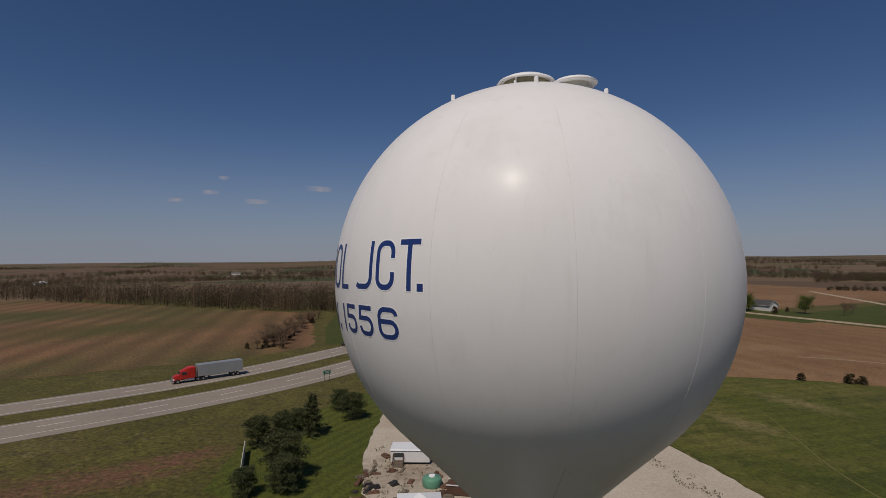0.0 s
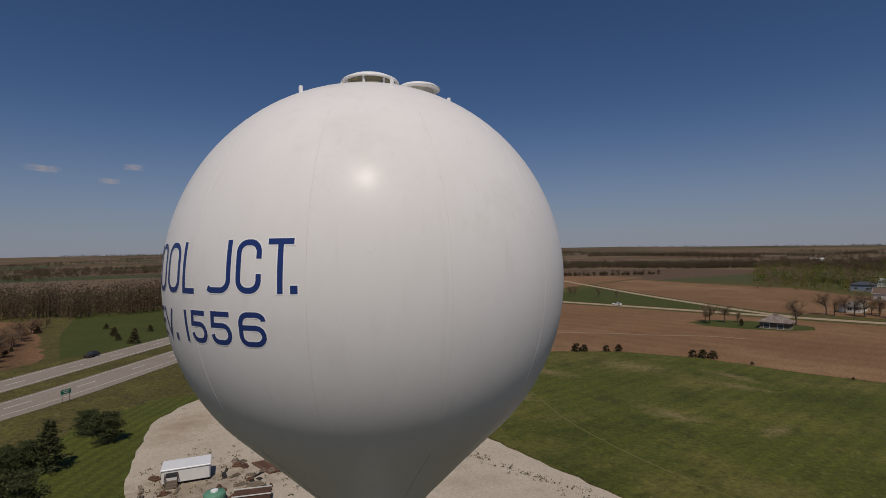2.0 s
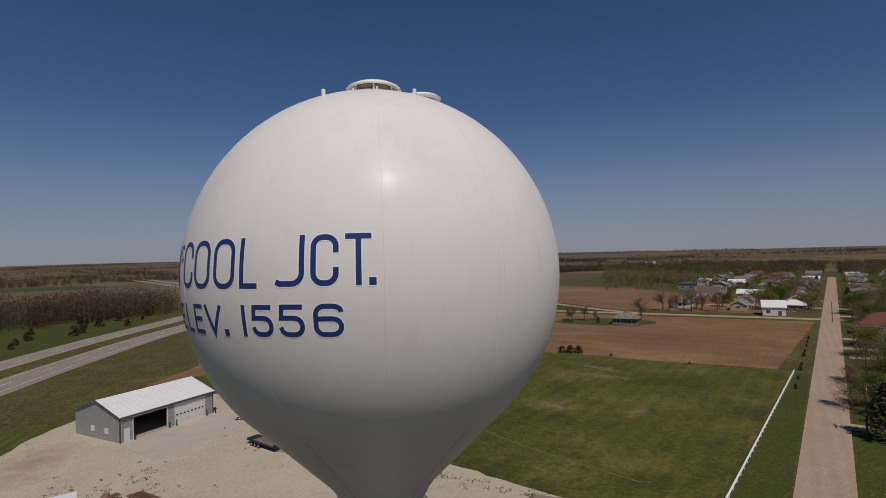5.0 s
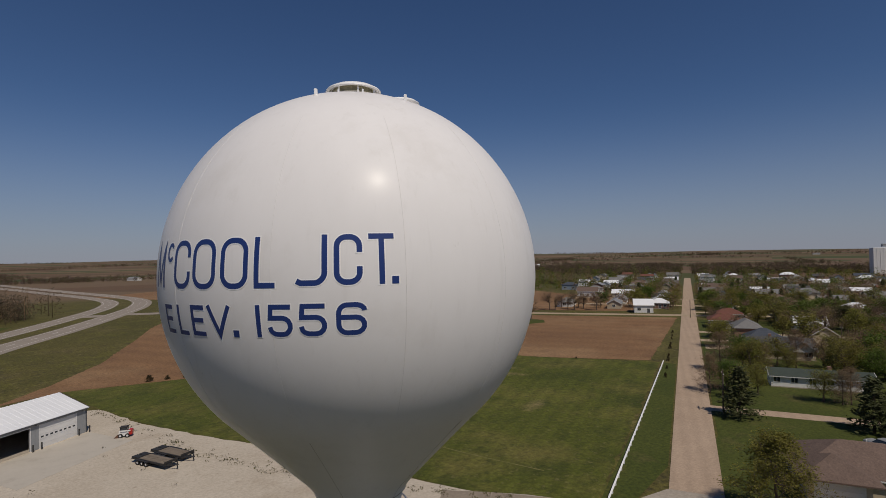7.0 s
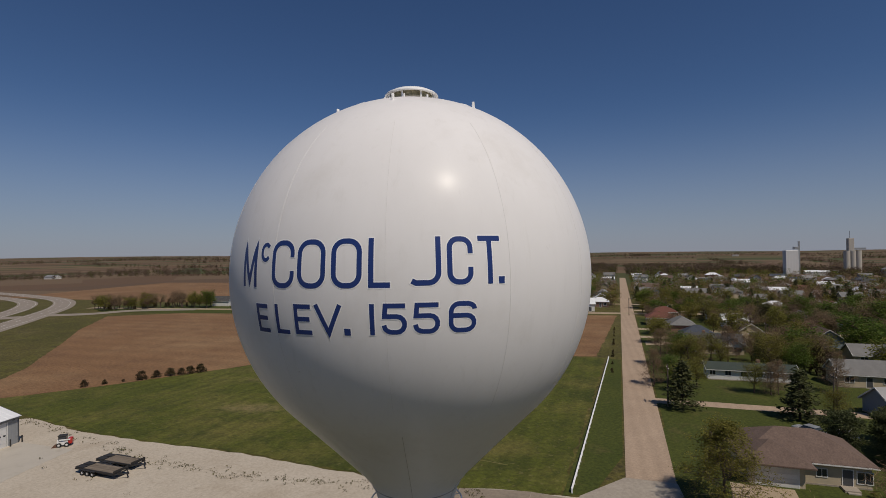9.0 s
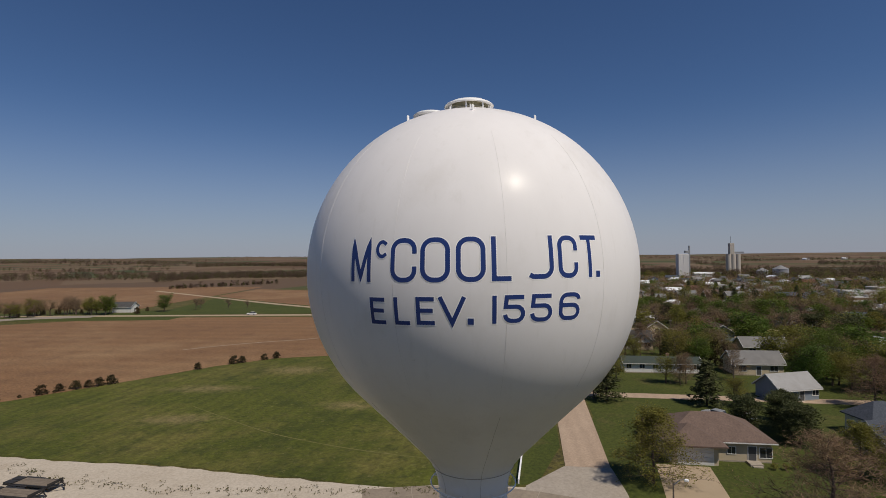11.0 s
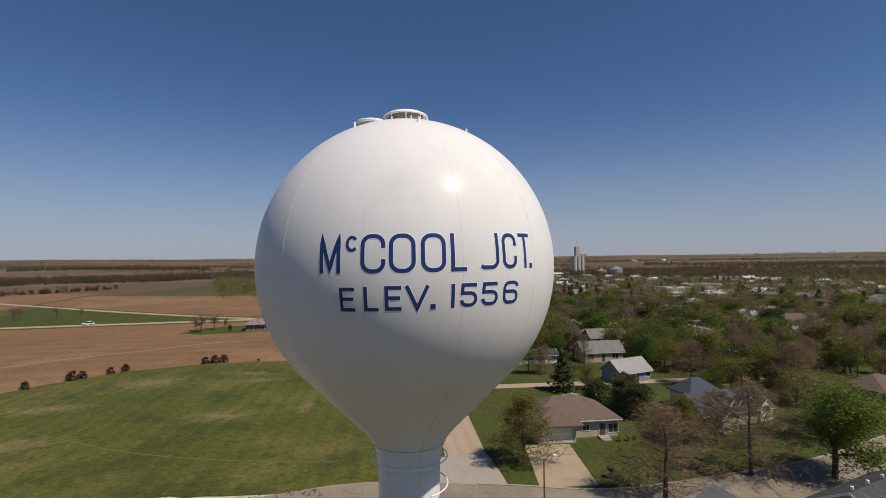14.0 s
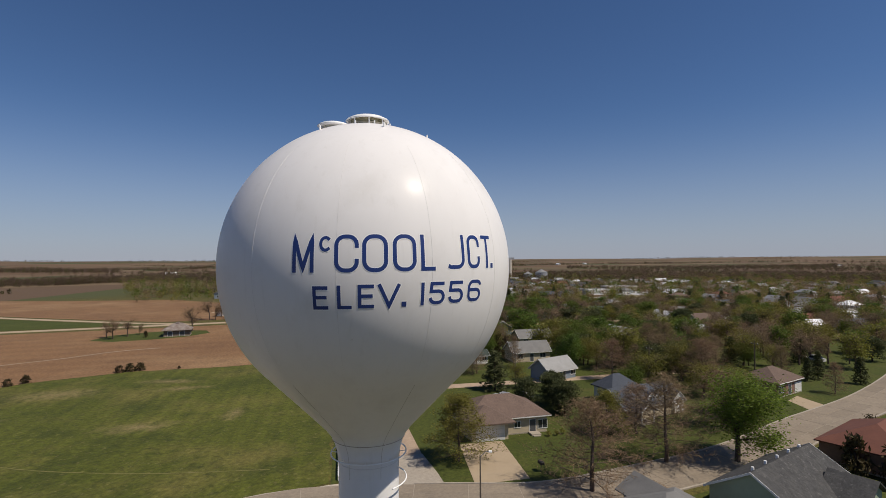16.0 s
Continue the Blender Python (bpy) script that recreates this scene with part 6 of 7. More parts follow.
ob = house(79.2, -27.7, -57, 17, 8.4, 2.9, 3.0, "gable", "siding_tan", "shingle_blue", "large house with blue-grey roof and white dormers", front=(("window", -8, 0.9, 1.6, 1.3), ("door", -5, 0.1, 1.1, 2.1), ("window", 6, 0.9, 1.6, 1.3)), right=(("window", -2, 1, 1.4, 1.3), ("window", 2, 1, 1.4, 1.3)), left=(("window", 0, 1, 1.4, 1.3),))
def gablet(ob, px, y, w, z, rise, back, base, name="dormer"):
    """A small gabled front standing out of a roof slope: wall, roof, boards and window."""
    d = part(name, Mesh().box(px - w / 2, y, base, px + w / 2, y + back * 0.6, z).add([(px - w / 2, y, z), (px + w / 2, y, z), (px, y, z + rise)], [(0, 1, 2)]), M["white"], ob, "white gabled dormer")
    g = gable_roof(back, w, 0, rise, 0.18, 0.09)
    part("dormer_roof", turned(g, pose(px, y + back / 2, z, 0, 0, 90)), M["shingle_blue"], d)
    k = rise * 0.18 / (w / 2)
    for s in (-1, 1):
        part("dormer_trim", Mesh().tube((px + s * (w / 2 + 0.18), y - 0.2, z - k + 0.02), (px, y - 0.2, z + rise + 0.02), 0.075, n=4), M["halo"], d)
    part("pane", Mesh().box(px - w * 0.25, y - 0.04, max(base, z - 1.05), px + w * 0.25, y + 0.02, z - 0.05), M["glass"], d)


for px in (-0.4, 1.7, 3.8):
    gablet(ob, px, -3.5, 1.45, 4.2, 0.85, 2.6, 3.2)
gablet(ob, 6.7, -4.7, 3.0, 3.3, 1.45, 4.2, 0.2, "gable_wing")
ob.scale = (0.82, 0.82, 0.82)
p2 = part("porch", Mesh().box(-7.2, -7.4, 0, -3.4, -4.5, 0.3), M["concrete"], ob)
g = gable_roof(3.2, 4.2, 0, 1.6, 0.3, 0.12)
part("porch_roof", Mesh().add(g.v, g.f, pose(-5.3, -5.9, 2.8, 0, 0, 90)), M["shingle_blue"], p2)
for px in (-7.0, -3.6):
    part("porch_post", Mesh().box(px - 0.12, -7.4, 0.3, px + 0.12, -7.16, 2.8), M["white"], p2)
g = Mesh()
for s in (-1, 1):
    g.tube((-5.3 + s * 2.4, -7.85, 2.7), (-5.3, -7.85, 4.5), 0.13, n=4)
part("porch_trim", g, M["white"], p2)
ob = house(86.6, -25.0, -57, 6.6, 5, 2.8, 2.3, "hip", "white", "shingle_blue", "rear wing under the blue-grey roof", "house")

ob = house(43.6, -34.6, -47.5, 14, 9.2, 2.9, 2.7, "gable", "siding_green", "shingle_grey", "pale green house with grey shingles and ridge vents", right=(("window", -1.8, 0.9, 1.2, 1.2), ("window", 1.6, 0.9, 1.6, 1.3)), back=(("window", -4, 1, 1.4, 1.2), ("window", 2, 1, 1.4, 1.2)), left=(("window", 0, 1, 1.4, 1.2),), front=(("window", -3, 1, 1.4, 1.2),))
ob.scale = (0.98, 0.98, 0.98)
for i in range(5):
    part("ridge_vent", Mesh().tube((-5.6 + 2.9 * i, 0.6, 5.2), (-5.6 + 2.9 * i, 0.6, 5.75), 0.17, 0.15, 10), M["halo"], ob, "white turbine vent")
g = gable_roof(4.0, 5.4, 0, 1.7, 0.35, 0.14)
wing = part("wing_wall", Mesh().box(1.2, -7.2, 0, 6.2, -4.6, 2.9), M["siding_green"], ob)
part("wing_roof", Mesh().add(g.v, g.f, pose(3.7, -5.4, 2.9, 0, 0, 90)), M["shingle_grey"], wing)
part("wing_gable", Mesh().add([(1.2, -7.2, 2.9), (6.2, -7.2, 2.9), (3.7, -7.2, 4.5)], [(0, 1, 2)]), M["siding_green"], wing)
part("patio_door", Mesh().box(2.8, -7.26, 0.2, 4.6, -7.2, 2.2), M["glass"], wing)
ob = house(34.9, -20.3, -62, 9.5, 8.5, 2.8, 2.2, "hip", "siding_tan", "shingle_light", "house under a pale grey hip roof", front=(("window", -2, 1, 1.3, 1.2), ("door", 1.5, 0.1, 1.0, 2.0)), back=(("window", 0, 1, 1.3, 1.2),))
ob.scale = (0.95, 0.95, 0.95)
g = gable_roof(5, 5, 0, 1.5, 0.3, 0.12)
w2 = part("wing_wall", Mesh().box(-0.8, 2.5, 0, 4.0, 6.2, 2.8), M["siding_tan"], ob)
part("wing_roof", Mesh().add(g.v, g.f, pose(1.6, 4.4, 2.8, 0, 0, 90)), M["shingle_light"], w2)
house(59.6, -54.8, -47, 14, 10, 2.8, 2.4, "hip", "siding_brick", "shingle_red", "brick house under a red-brown hip roof", back=(("window", -3, 1, 1.5, 1.2), ("window", 3, 1, 1.5, 1.2)), right=(("window", 0, 1, 1.4, 1.2),))
house(97.3, -57.8, -50, 9.5, 7.5, 2.8, 2.2, "hip", "siding_brick", "shingle_brown", "low brick house under a brown hip roof", front=(("window", -3.5, 0.9, 1.8, 1.3), ("door", 0, 0.1, 1.0, 2.0), ("garage", 3.4, 0, 2.6, 2.1)), left=(("window", 0, 1, 1.4, 1.2),))
house(104.6, -14.3, -48, 8.6, 5.8, 2.5, 2.2, "gable", "siding_blue", "metalroof", "blue-grey house under a galvanised gable roof", right=(("window", -1.5, 1, 1.2, 1.2), ("window", 1.8, 1, 1.2, 1.2)), front=(("window", -3, 1, 1.4, 1.2), ("door", 0.5, 0.1, 1.0, 2.0), ("window", 3.5, 1, 1.4, 1.2)))
house(117.8, 10.2, FT, 17, 4.8, 2.4, 1.0, "gable", "white", "shingle_green", "long low white house with a dark green roof", front=tuple(("window", -7.5 + 3 * i, 1.1, 1.1, 1.0) for i in range(6)), left=(("window", 0, 1, 1.2, 1.0),), chimney=2.0)
ob = house(147.2, 24.2, FT, 15, 8, 2.6, 2.4, "gable", "siding_tan", "shingle_grey", "tan house with grey roof and front gables", front=(("garage", -5.2, 0, 4.6, 2.2), ("window", 0.4, 0.9, 1.6, 1.3), ("door", 3, 0.1, 1.0, 2.0), ("window", 6, 0.9, 1.8, 1.3)), left=(("window", 0, 1, 1.4, 1.2),), chimney=-1.5)
for px in (-5.2, 4.6):
    g = gable_roof(4.4, 5.4, 0, 2.0, 0.3, 0.12)
    gw = part("front_gable", Mesh().box(px - 2.7, -4.5, 2.1, px + 2.7, -3.2, 2.6).add([(px - 2.7, -4.5, 2.6), (px + 2.7, -4.5, 2.6), (px, -4.5, 4.5)], [(0, 1, 2)]), M["white"], ob)
    part("gable_roof", Mesh().add(g.v, g.f, pose(px, -2.6, 2.6, 0, 0, 90)), M["shingle_grey"], gw)
house(159.4, 30.4, FT, 9, 7.5, 2.8, 2.6, "hip", "siding_brick", "shingle_blue", "brick house with a dark hip roof", front=(("window", -3, 1, 1.4, 1.2), ("window", 2, 1, 1.4, 1.2)))
house(194.7, 51.9, FT, 10, 8, 2.8, 2.6, "hip", "siding_tan", "shingle_red", "house with an orange-red hip roof", front=(("window", -3, 1, 1.4, 1.2), ("door", 0, 0.1, 1, 2), ("window", 3, 1, 1.4, 1.2)))
ob = house(151.6, -11.1, FT, 11, 6.4, 2.8, 2.0, "gable", "siding_tan", "shingle_light", "pale grey-roofed house with a small front gable", front=(("window", -3.4, 1, 1.6, 1.2), ("door", 0, 0.1, 1, 2), ("window", 3.2, 1, 1.6, 1.2)))
g = gable_roof(3, 4, 0, 1.5, 0.3, 0.12)
part("front_gable", Mesh().add(g.v, g.f, pose(0.5, -3.4, 2.7, 0, 0, 90)), M["shingle_light"], ob)
house(126.1, -8.9, FT, 10.5, 6.5, 2.8, 2.2, "gable", "siding_tan", "shingle_light", "house with a weathered pale roof among trees", front=(("window", -3.4, 1, 1.6, 1.2), ("door", 0, 0.1, 1, 2), ("window", 3.2, 1, 1.6, 1.2)))
house(175.2, 0.6, FT + 90, 10.5, 7, 2.8, 2.4, "gable", "siding_blue", "shingle_brown", "brown-roofed gabled house behind dark trees", left=(("window", 0, 1, 1.4, 1.2),))
CUSTOM = [(68.0, -0.3, 14), (80.7, -28.3, 17), (88.4, -22.7, 9), (44.7, -36.5, 13), (34.4, -20.6, 10), (59.2, -54.3, 12), (96.8, -57.7, 12), (103.6, -14.2, 11), (117.8, 10.2, 12), (149.3, 25.3, 15), (157.4, 29.4, 10), (194.7, 51.9, 11), (151.6, -11.1, 12), (126.1, -8.9, 12), (175.2, 0.6, 11)]

# near trees of the village
V = "village trees"
tree("conifer", 86.8, 15.6, 1.05, label="tall dark spruce at the alley corner", group=V, wide=1.3)
tree("conifer", 91.6, -1.3, 1.0, label="dark spruce at the gravel alley", group=V, wide=1.3)
for x, y, s in ((78.5, -7.3, 0.8), (81.2, -12.5, 0.9), (76.4, -14.2, 0.8), (86.2, -12.9, 0.8)):
    tree("pine", x, y, s, label="broad dark pine behind the ranch house", group=V)
tree("young", 52.7, 2.3, 1.12, label="young broadleaf tree leafing out on the lawn corner", group=V, wide=1.2)
tree("maple", 57.0, -35.3, 1.5, label="big round maple in bright green leaf", group=V, wide=1.15)
tree("bare", 45.4, -14.4, 1.15, label="leafless tree with wide low twigs at the street", group=V, wide=1.55)
tree("bare", 55.6, -25.6, 1.25, label="leafless young tree at the street", group=V, wide=1.45)
tree("young", 66.3, -19.7, 0.85, group=V, wide=1.3)
tree("bare", 66.9, -24.4, 0.95, group=V, wide=1.6)
tree("olive", 79.4, -43.8, 1.0, group=V, wide=1.3)
tree("bare", 71.7, -39.0, 1.0, group=V, wide=1.6)
for kind, x, y, size in (("bare", 97.4, -44.5, 1.25), ("olive", 91.2, -42.6, 0.9), ("olive", 98.6, -33.6, 0.9), ("bare", 103.4, -27.4, 1.0), ("green", 94.8, -29.4, 0.7)):
    tree(kind, x, y, size, group=V, wide=1.4)
tree("conifer", 105.4, -79.8, 0.75, group=V)
tree("conifer", 109.7, -73.6, 0.75, group=V)
tree("conifer", 107.5, -70.3, 0.7, group=V)
tree("bare", 96.3, -69.6, 0.75, group=V)
tree("shrub", 75.2, -63.2, 1.1, label="dark round shrub on the kerb lawn", crown="juniper")
tree("shrub", 86.2, -80.6, 2.0, label="purple-leaved plum shrub by the street", crown="leaf_red")
tree("juniper", 54.5, -48.4, 1.9, label="dark juniper between two houses")
tree("juniper", 50.6, -50.8, 2.1, label="dark juniper between two houses")
tree("bare", 99.7, 24.6, 0.85, group=V)
tree("olive", 98.4, 18.5, 0.75, group=V)
tree("bare", 105.9, 4.6, 0.7, group=V)
tree("olive", 93.9, -6.1, 0.7, group=V)
for x, y in ((129.7, -3.2), (131.9, -0.9)):
    tree("juniper", x, y, 2.2, label="columnar dark juniper beside a house", wide=0.7)
for x, y, s in ((125.9, 23.4, 1.0), (131.9, 16.9, 1.1), (138.0, 12.7, 1.0), (133.8, -20.4, 1.1), (141.1, -24.5, 1.0), (120.6, -24.3, 1.0), (114.7, -19.5, 1.1), (139.5, 0.1, 1.05)):
    tree(pr.choice(["olive", "green", "bare"]), x, y, s, group=V)
for x, y, s in ((108.7, -38.3, 0.95), (115.5, -45.0, 1.0), (106.1, -44.9, 0.9), (119.4, -37.2, 0.9)):
    tree("pine", x, y, s, label="dark evergreen behind the blue-roofed house", group=V, wide=1.2)
tree("green", 119.8, -32.9, 1.3, label="pale weeping willow in new leaf", group=V, wide=1.3, crown="leaf_olive")

CLEAR = [(63, 21)]
nr = random.Random(61)                                  # trees between the street and the alley
for i in range(1600):
    a, b_ = nr.uniform(62, 215), nr.uniform(-200, -30)
    x, y = grid(a, b_)
    if math.hypot(x, y) < 112 or any(math.hypot(x - p, y - q) < r for p, q, r in CUSTOM) or min((Vector((x, y, 0)) - p).length for p in STREET) < 7.5 or any(math.hypot(x - p, y - q) < 5.5 for p, q in CLEAR) or len(CLEAR) > 185:
        continue
    CLEAR.append((x, y))
    tree(nr.choice(["olive", "green", "bare", "bare", "bare", "bare", "olive", "pine"]), x, y, nr.uniform(0.8, 1.25), group=V, wide=nr.uniform(0.95, 1.2))

# lamp and utility poles
lp = thing("street_lamp", "slim grey street lamp with a curved arm", "lamp", at=(38.0, -1.6, 0.05))
part("pole", Mesh().tube((0, 0, 0), (0, 0, 6.4), 0.1, 0.07, 8), M["post"], lp)
part("arm", Mesh().tube((0, 0, 6.2), (0.5, -0.5, 6.6), 0.04, n=6).tube((0.5, -0.5, 6.6), (1.0, -1.0, 6.55), 0.04, n=6), M["chrome"], lp)
part("lamp_head", Mesh().box(0.85, -1.25, 6.42, 1.15, -0.85, 6.6, None, 0.05), M["halo"], lp)


def utility_pole(x, y, h=7.6, turn=25):
    ob = thing("utility_pole", "wooden utility pole with a crossarm", "pole", "utility poles", (x, y, 0), turn)
    part("pole", Mesh().tube((0, 0, -0.1), (0, 0, h), 0.16, 0.11, 8), M["post"], ob)
    part("crossarm", Mesh().box(-1.1, -0.07, h - 0.8, 1.1, 0.07, h - 0.64), M["post"], ob)
    for s in (-0.9, 0, 0.9):
        part("insulator", Mesh().tube((s, 0, h - 0.64), (s, 0, h - 0.46), 0.05, n=6), M["halo"], ob)


for x, y in ((86.6, 18.0), (96.0, -5.6), (105.7, -36.0), (160.7, 12.7), (171.4, -16.7), (215.3, 71.3), (230, 60), (115.4, -62.7)):
    utility_pole(x, y)
car(85.1, -7.7, 20, "white", "white car parked behind the ranch house")
car(83.9, -3.1, 60, "bin", "silver car parked at the alley")
car(130.3, -83.6, 40, "white", "white van parked in a driveway", "van", 1.15)

# ---------------------------------------------------------------- village: houses on the street grid
vr = random.Random(11)
WALL = ["white", "white", "white", "siding_tan", "siding_blue", "siding_brick", "siding_tan"]
ROOF = ["shingle_grey", "shingle_brown", "shingle_light", "shingle_blue", "metalroof", "steelwhite", "shingle_red", "shingle_light", "shingle_light", "steelwhite"]
WORD = {"white": "white", "siding_tan": "tan", "siding_blue": "blue-grey", "siding_brick": "brown brick", "shingle_grey": "dark grey shingle", "shingle_brown": "brown shingle", "shingle_light": "pale grey shingle", "shingle_blue": "slate blue shingle", "metalroof": "galvanised metal", "steelwhite": "white metal", "shingle_green": "dark green shingle", "shingle_red": "red-brown shingle"}
HOUSES = []


def in_village(x, y):
    az = math.degrees(math.atan2(x, y))
    return 58 < az < 131


def store(a, b, L, W, h, wall_mat):
    """A flat-roofed shop with a parapet, set on the street grid."""
    x, y = grid(a, b)
    HOUSES.append((x, y))
    ob = thing("store_building", "flat-roofed store with a pale roof in the village centre", "store", "village stores", (x, y, 0), FT)
    part("wall", Mesh().box(-L / 2, -W / 2, 0, L / 2, W / 2, h), M[wall_mat], ob)
    part("roof", Mesh().box(-L / 2 + 0.2, -W / 2 + 0.2, h, L / 2 - 0.2, W / 2 - 0.2, h + 0.06), M["flatroof"], ob)
    rim = Mesh()
    for s in (-1, 1):
        rim.box(-L / 2, s * W / 2 - 0.2 * (s > 0), h, L / 2, s * W / 2 + 0.2 * (s < 0), h + 0.4).box(s * L / 2 - 0.2 * (s > 0), -W / 2 + 0.2, h, s * L / 2 + 0.2 * (s < 0), W / 2 - 0.2, h + 0.4)
    part("parapet", rim, M["white"], ob)
    part("roof_unit", Mesh().box(-1, 0.5, h + 0.06, 0.6, 1.9, h + 1.1, None, 0.05), M["bin"], ob)
    for k in range(3):
        opening(ob, "window", -L * 0.32 + k * L * 0.32, -W / 2, 0.8, L * 0.2, 1.6, 0, M["white"], M["glass"])


for a, b, L, W in ((214, -140, 18, 11), (226, -160, 20, 9), (244, -152, 14, 10), (256, -178, 15, 11), (276, -170, 18, 9), (284, -198, 22, 9), (312, -186, 18, 10), (334, -218, 26, 11), (350, -226, 18, 12), (366, -240, 24, 10)):
    store(a, b, L, W, vr.uniform(3.4, 5.2), vr.choice(["white", "siding_tan", "siding_brick", "white"]))

for i in range(26):
    for j in range(-22, 4):
        a, b = 120 + 21 * i + vr.uniform(-3, 3), 24 * j + (10 if j >= 0 else 10) + vr.uniform(-3, 3)
        if abs(b) < 12:
            b = 13 if b > 0 else -14
        x, y = grid(a, b)
        r = math.hypot(x, y)
        if b > 0 and a < 238 or b > 60 and a < 330 or not in_village(x, y) or r > 600 or vr.random() > 0.8:
            continue
        if any(math.hypot(x - cx, y - cy) < cr + 8 for cx, cy, cr in CUSTOM) or any(abs(a - s) < 7 for s in (152, 170, 232, 262, 300)) and b < 0:
            continue
        if min((Vector((x, y, 0)) - p).length for p in STREET) < 11 or any(math.hypot(x - hx2, y - hy2) < 17 for hx2, hy2 in HOUSES):
            continue
        HOUSES.append((x, y))
        wm, rm = vr.choice(WALL), vr.choice(ROOF)
        kind = vr.choice(["gable", "gable", "hip"])
        L, W = vr.uniform(8.5, 13), vr.uniform(6, 7.5)
        tall = vr.choice([2.5, 2.6, 2.7, 3.8])
        near = r < 330
        fr = (("window", -L * 0.3, 1, 1.4, 1.2), ("door", 0.3, 0.1, 1.0, 2.0), ("window", L * 0.3, 1, 1.4, 1.2)) if near else (("window", -L * 0.25, 1, 1.8, 1.3), ("window", L * 0.25, 1, 1.8, 1.3))
        house(x, y, FT + vr.choice([0, 0, 90]), L, W, tall, vr.uniform(1.5, 2.4), kind, wm, rm, "%s house under a %s roof" % (WORD[wm], WORD[rm]), front=fr, left=(("window", 0, 1, 1.4, 1.2),) if near else (), trim=near, group="village houses")

tr_rng = random.Random(21)
count = {"broad": 0, "bare": 0, "conifer": 0}
REST = {"green": [], "olive": [], "bare": [], "conifer": []}
spots = []
for i in range(14000):
    a, b = 75 + 350 * tr_rng.uniform(0, 1) ** 0.95, tr_rng.uniform(-410, 44)
    x, y = grid(a, b)
    r = math.hypot(x, y)
    if b > 0 and a < 240 or abs(b) < 6 or not in_village(x, y) or any(math.hypot(x - cx, y - cy) < cr * 0.85 for cx, cy, cr in CUSTOM):
        continue
    if any(math.hypot(x - hx2, y - hy2) < 6 for hx2, hy2 in HOUSES) or min((Vector((x, y, 0)) - p).length for p in STREET) < 8.5 or any(abs(a - s) < 4 for s in (152, 170, 232, 262, 300)):
        continue
    if r < 104 and tr_rng.random() < 0.8 or any(abs(x - p) < 3.0 and abs(y - q) < 3.0 for _, p, q in spots):
        continue
    spots.append((r, x, y))
    if len(spots) > 1750:
        break
for r, x, y in sorted(spots):
    k = tr_rng.choices(["green", "olive", "bare", "conifer"], [2.2, 3.2, 5.4, 1.3])[0]
    c = {"green": "broad", "olive": "broad"}.get(k, k)
    size = tr_rng.uniform(0.68, 1.12 if r < 300 else 1.22) * (0.85 if k == "conifer" else 1)
    count[c] += 1
    if count[c] < {"broad": 230, "bare": 130, "conifer": 200}[c]:
        tree(k, x, y, size, group=V, wide=tr_rng.uniform(0.95, 1.3))
    else:
        REST[k].append((x, y, size))

# ---------------------------------------------------------------- far woods, joined
def wood(name, spots, material, label, seed, blades=34, size=0.75, tall=9.0):
    """Many far trees, each a short trunk and an uneven crown of blades."""
    rng = np.random.default_rng(seed)
    m = Mesh()
    cen = []
    for x, y, h in spots:
        hh = h * tall * rng.uniform(0.7, 1.2)
        z0 = land(math.hypot(x, y), math.atan2(x, y))
        n = blades
        t = rng.uniform(0.1, 1.0, n)
        wd = hh * 0.48 * np.sqrt(np.clip(1.05 - (1.7 * t - 0.85) ** 2, 0.05, 1)) * rng.uniform(0.3, 1.0, n)
        an = rng.uniform(0, 6.283, n)
        cen.append(np.stack([x + wd * np.cos(an), y + wd * np.sin(an), z0 + hh * t], 1))
        m.tube((x, y, z0 - 0.5), (x, y, z0 + hh * 0.75), hh * 0.02, hh * 0.008, 4, False)
    cards(m, np.concatenate(cen), size, rng, 0.9, 1.2)
    return tagged(part(name, m, M[material]), label, "woods", kind="stuff")


wr = random.Random(31)


def band(points, depth, count):
    res = []
    for _ in range(count):
        s = wr.uniform(0, len(points) - 1)
        i = min(int(s), len(points) - 2)
        f = s - i
        x = points[i][0] + (points[i + 1][0] - points[i][0]) * f
        y = points[i][1] + (points[i + 1][1] - points[i][1]) * f
        res.append((x + wr.uniform(-depth, depth), y + wr.uniform(-depth, depth), wr.uniform(0.7, 1.15)))
    return res


for k, mt, lab in (("green", "leaf", "green leafing trees among the farther houses"), ("olive", "leaf_olive", "olive leafing trees among the farther houses"), ("bare", "bud", "leafless brown trees among the farther houses"), ("conifer", "pine", "dark evergreens among the farther houses")):
    if REST[k]:
        wood("village_trees", REST[k], mt, lab, 50 + len(k), 150, 0.32, 7.6)
w1 = band([(-560, 380), (-345, 352), (-190, 306), (-95, 276), (-30, 310), (10, 330)], 24, 1150)
wood("hedgerow_wood", [s for i, s in enumerate(w1) if i % 3], "farwood", "leafless brown wood behind the stubble field", 1, 120, 0.36, 13.5)
wood("hedgerow_wood", w1[::6], "juniper", "dark evergreens in the hedgerow wood", 2, 110, 0.36, 11)
wood("hedgerow_wood", w1[3::6], "bud", "pale budding trees in the hedgerow wood", 9, 110, 0.36, 15)
belt = []
for i in range(2200):
    az, r = wr.uniform(50, 136), wr.uniform(380, 820)
    x, y = r * math.sin(radians(az)), r * math.cos(radians(az))
    if abs((x - 18) * -UY + (y + 3.0) * UX) < 7 or any(math.hypot(x - p, y - q) < 9 for p, q in HOUSES):
        continue
    belt.append((x, y, wr.uniform(0.7, 1.1)))
wood("village_wood", belt[::3], "leaf_olive", "olive leafing trees across the far village", 3, 70, 0.45, 8)
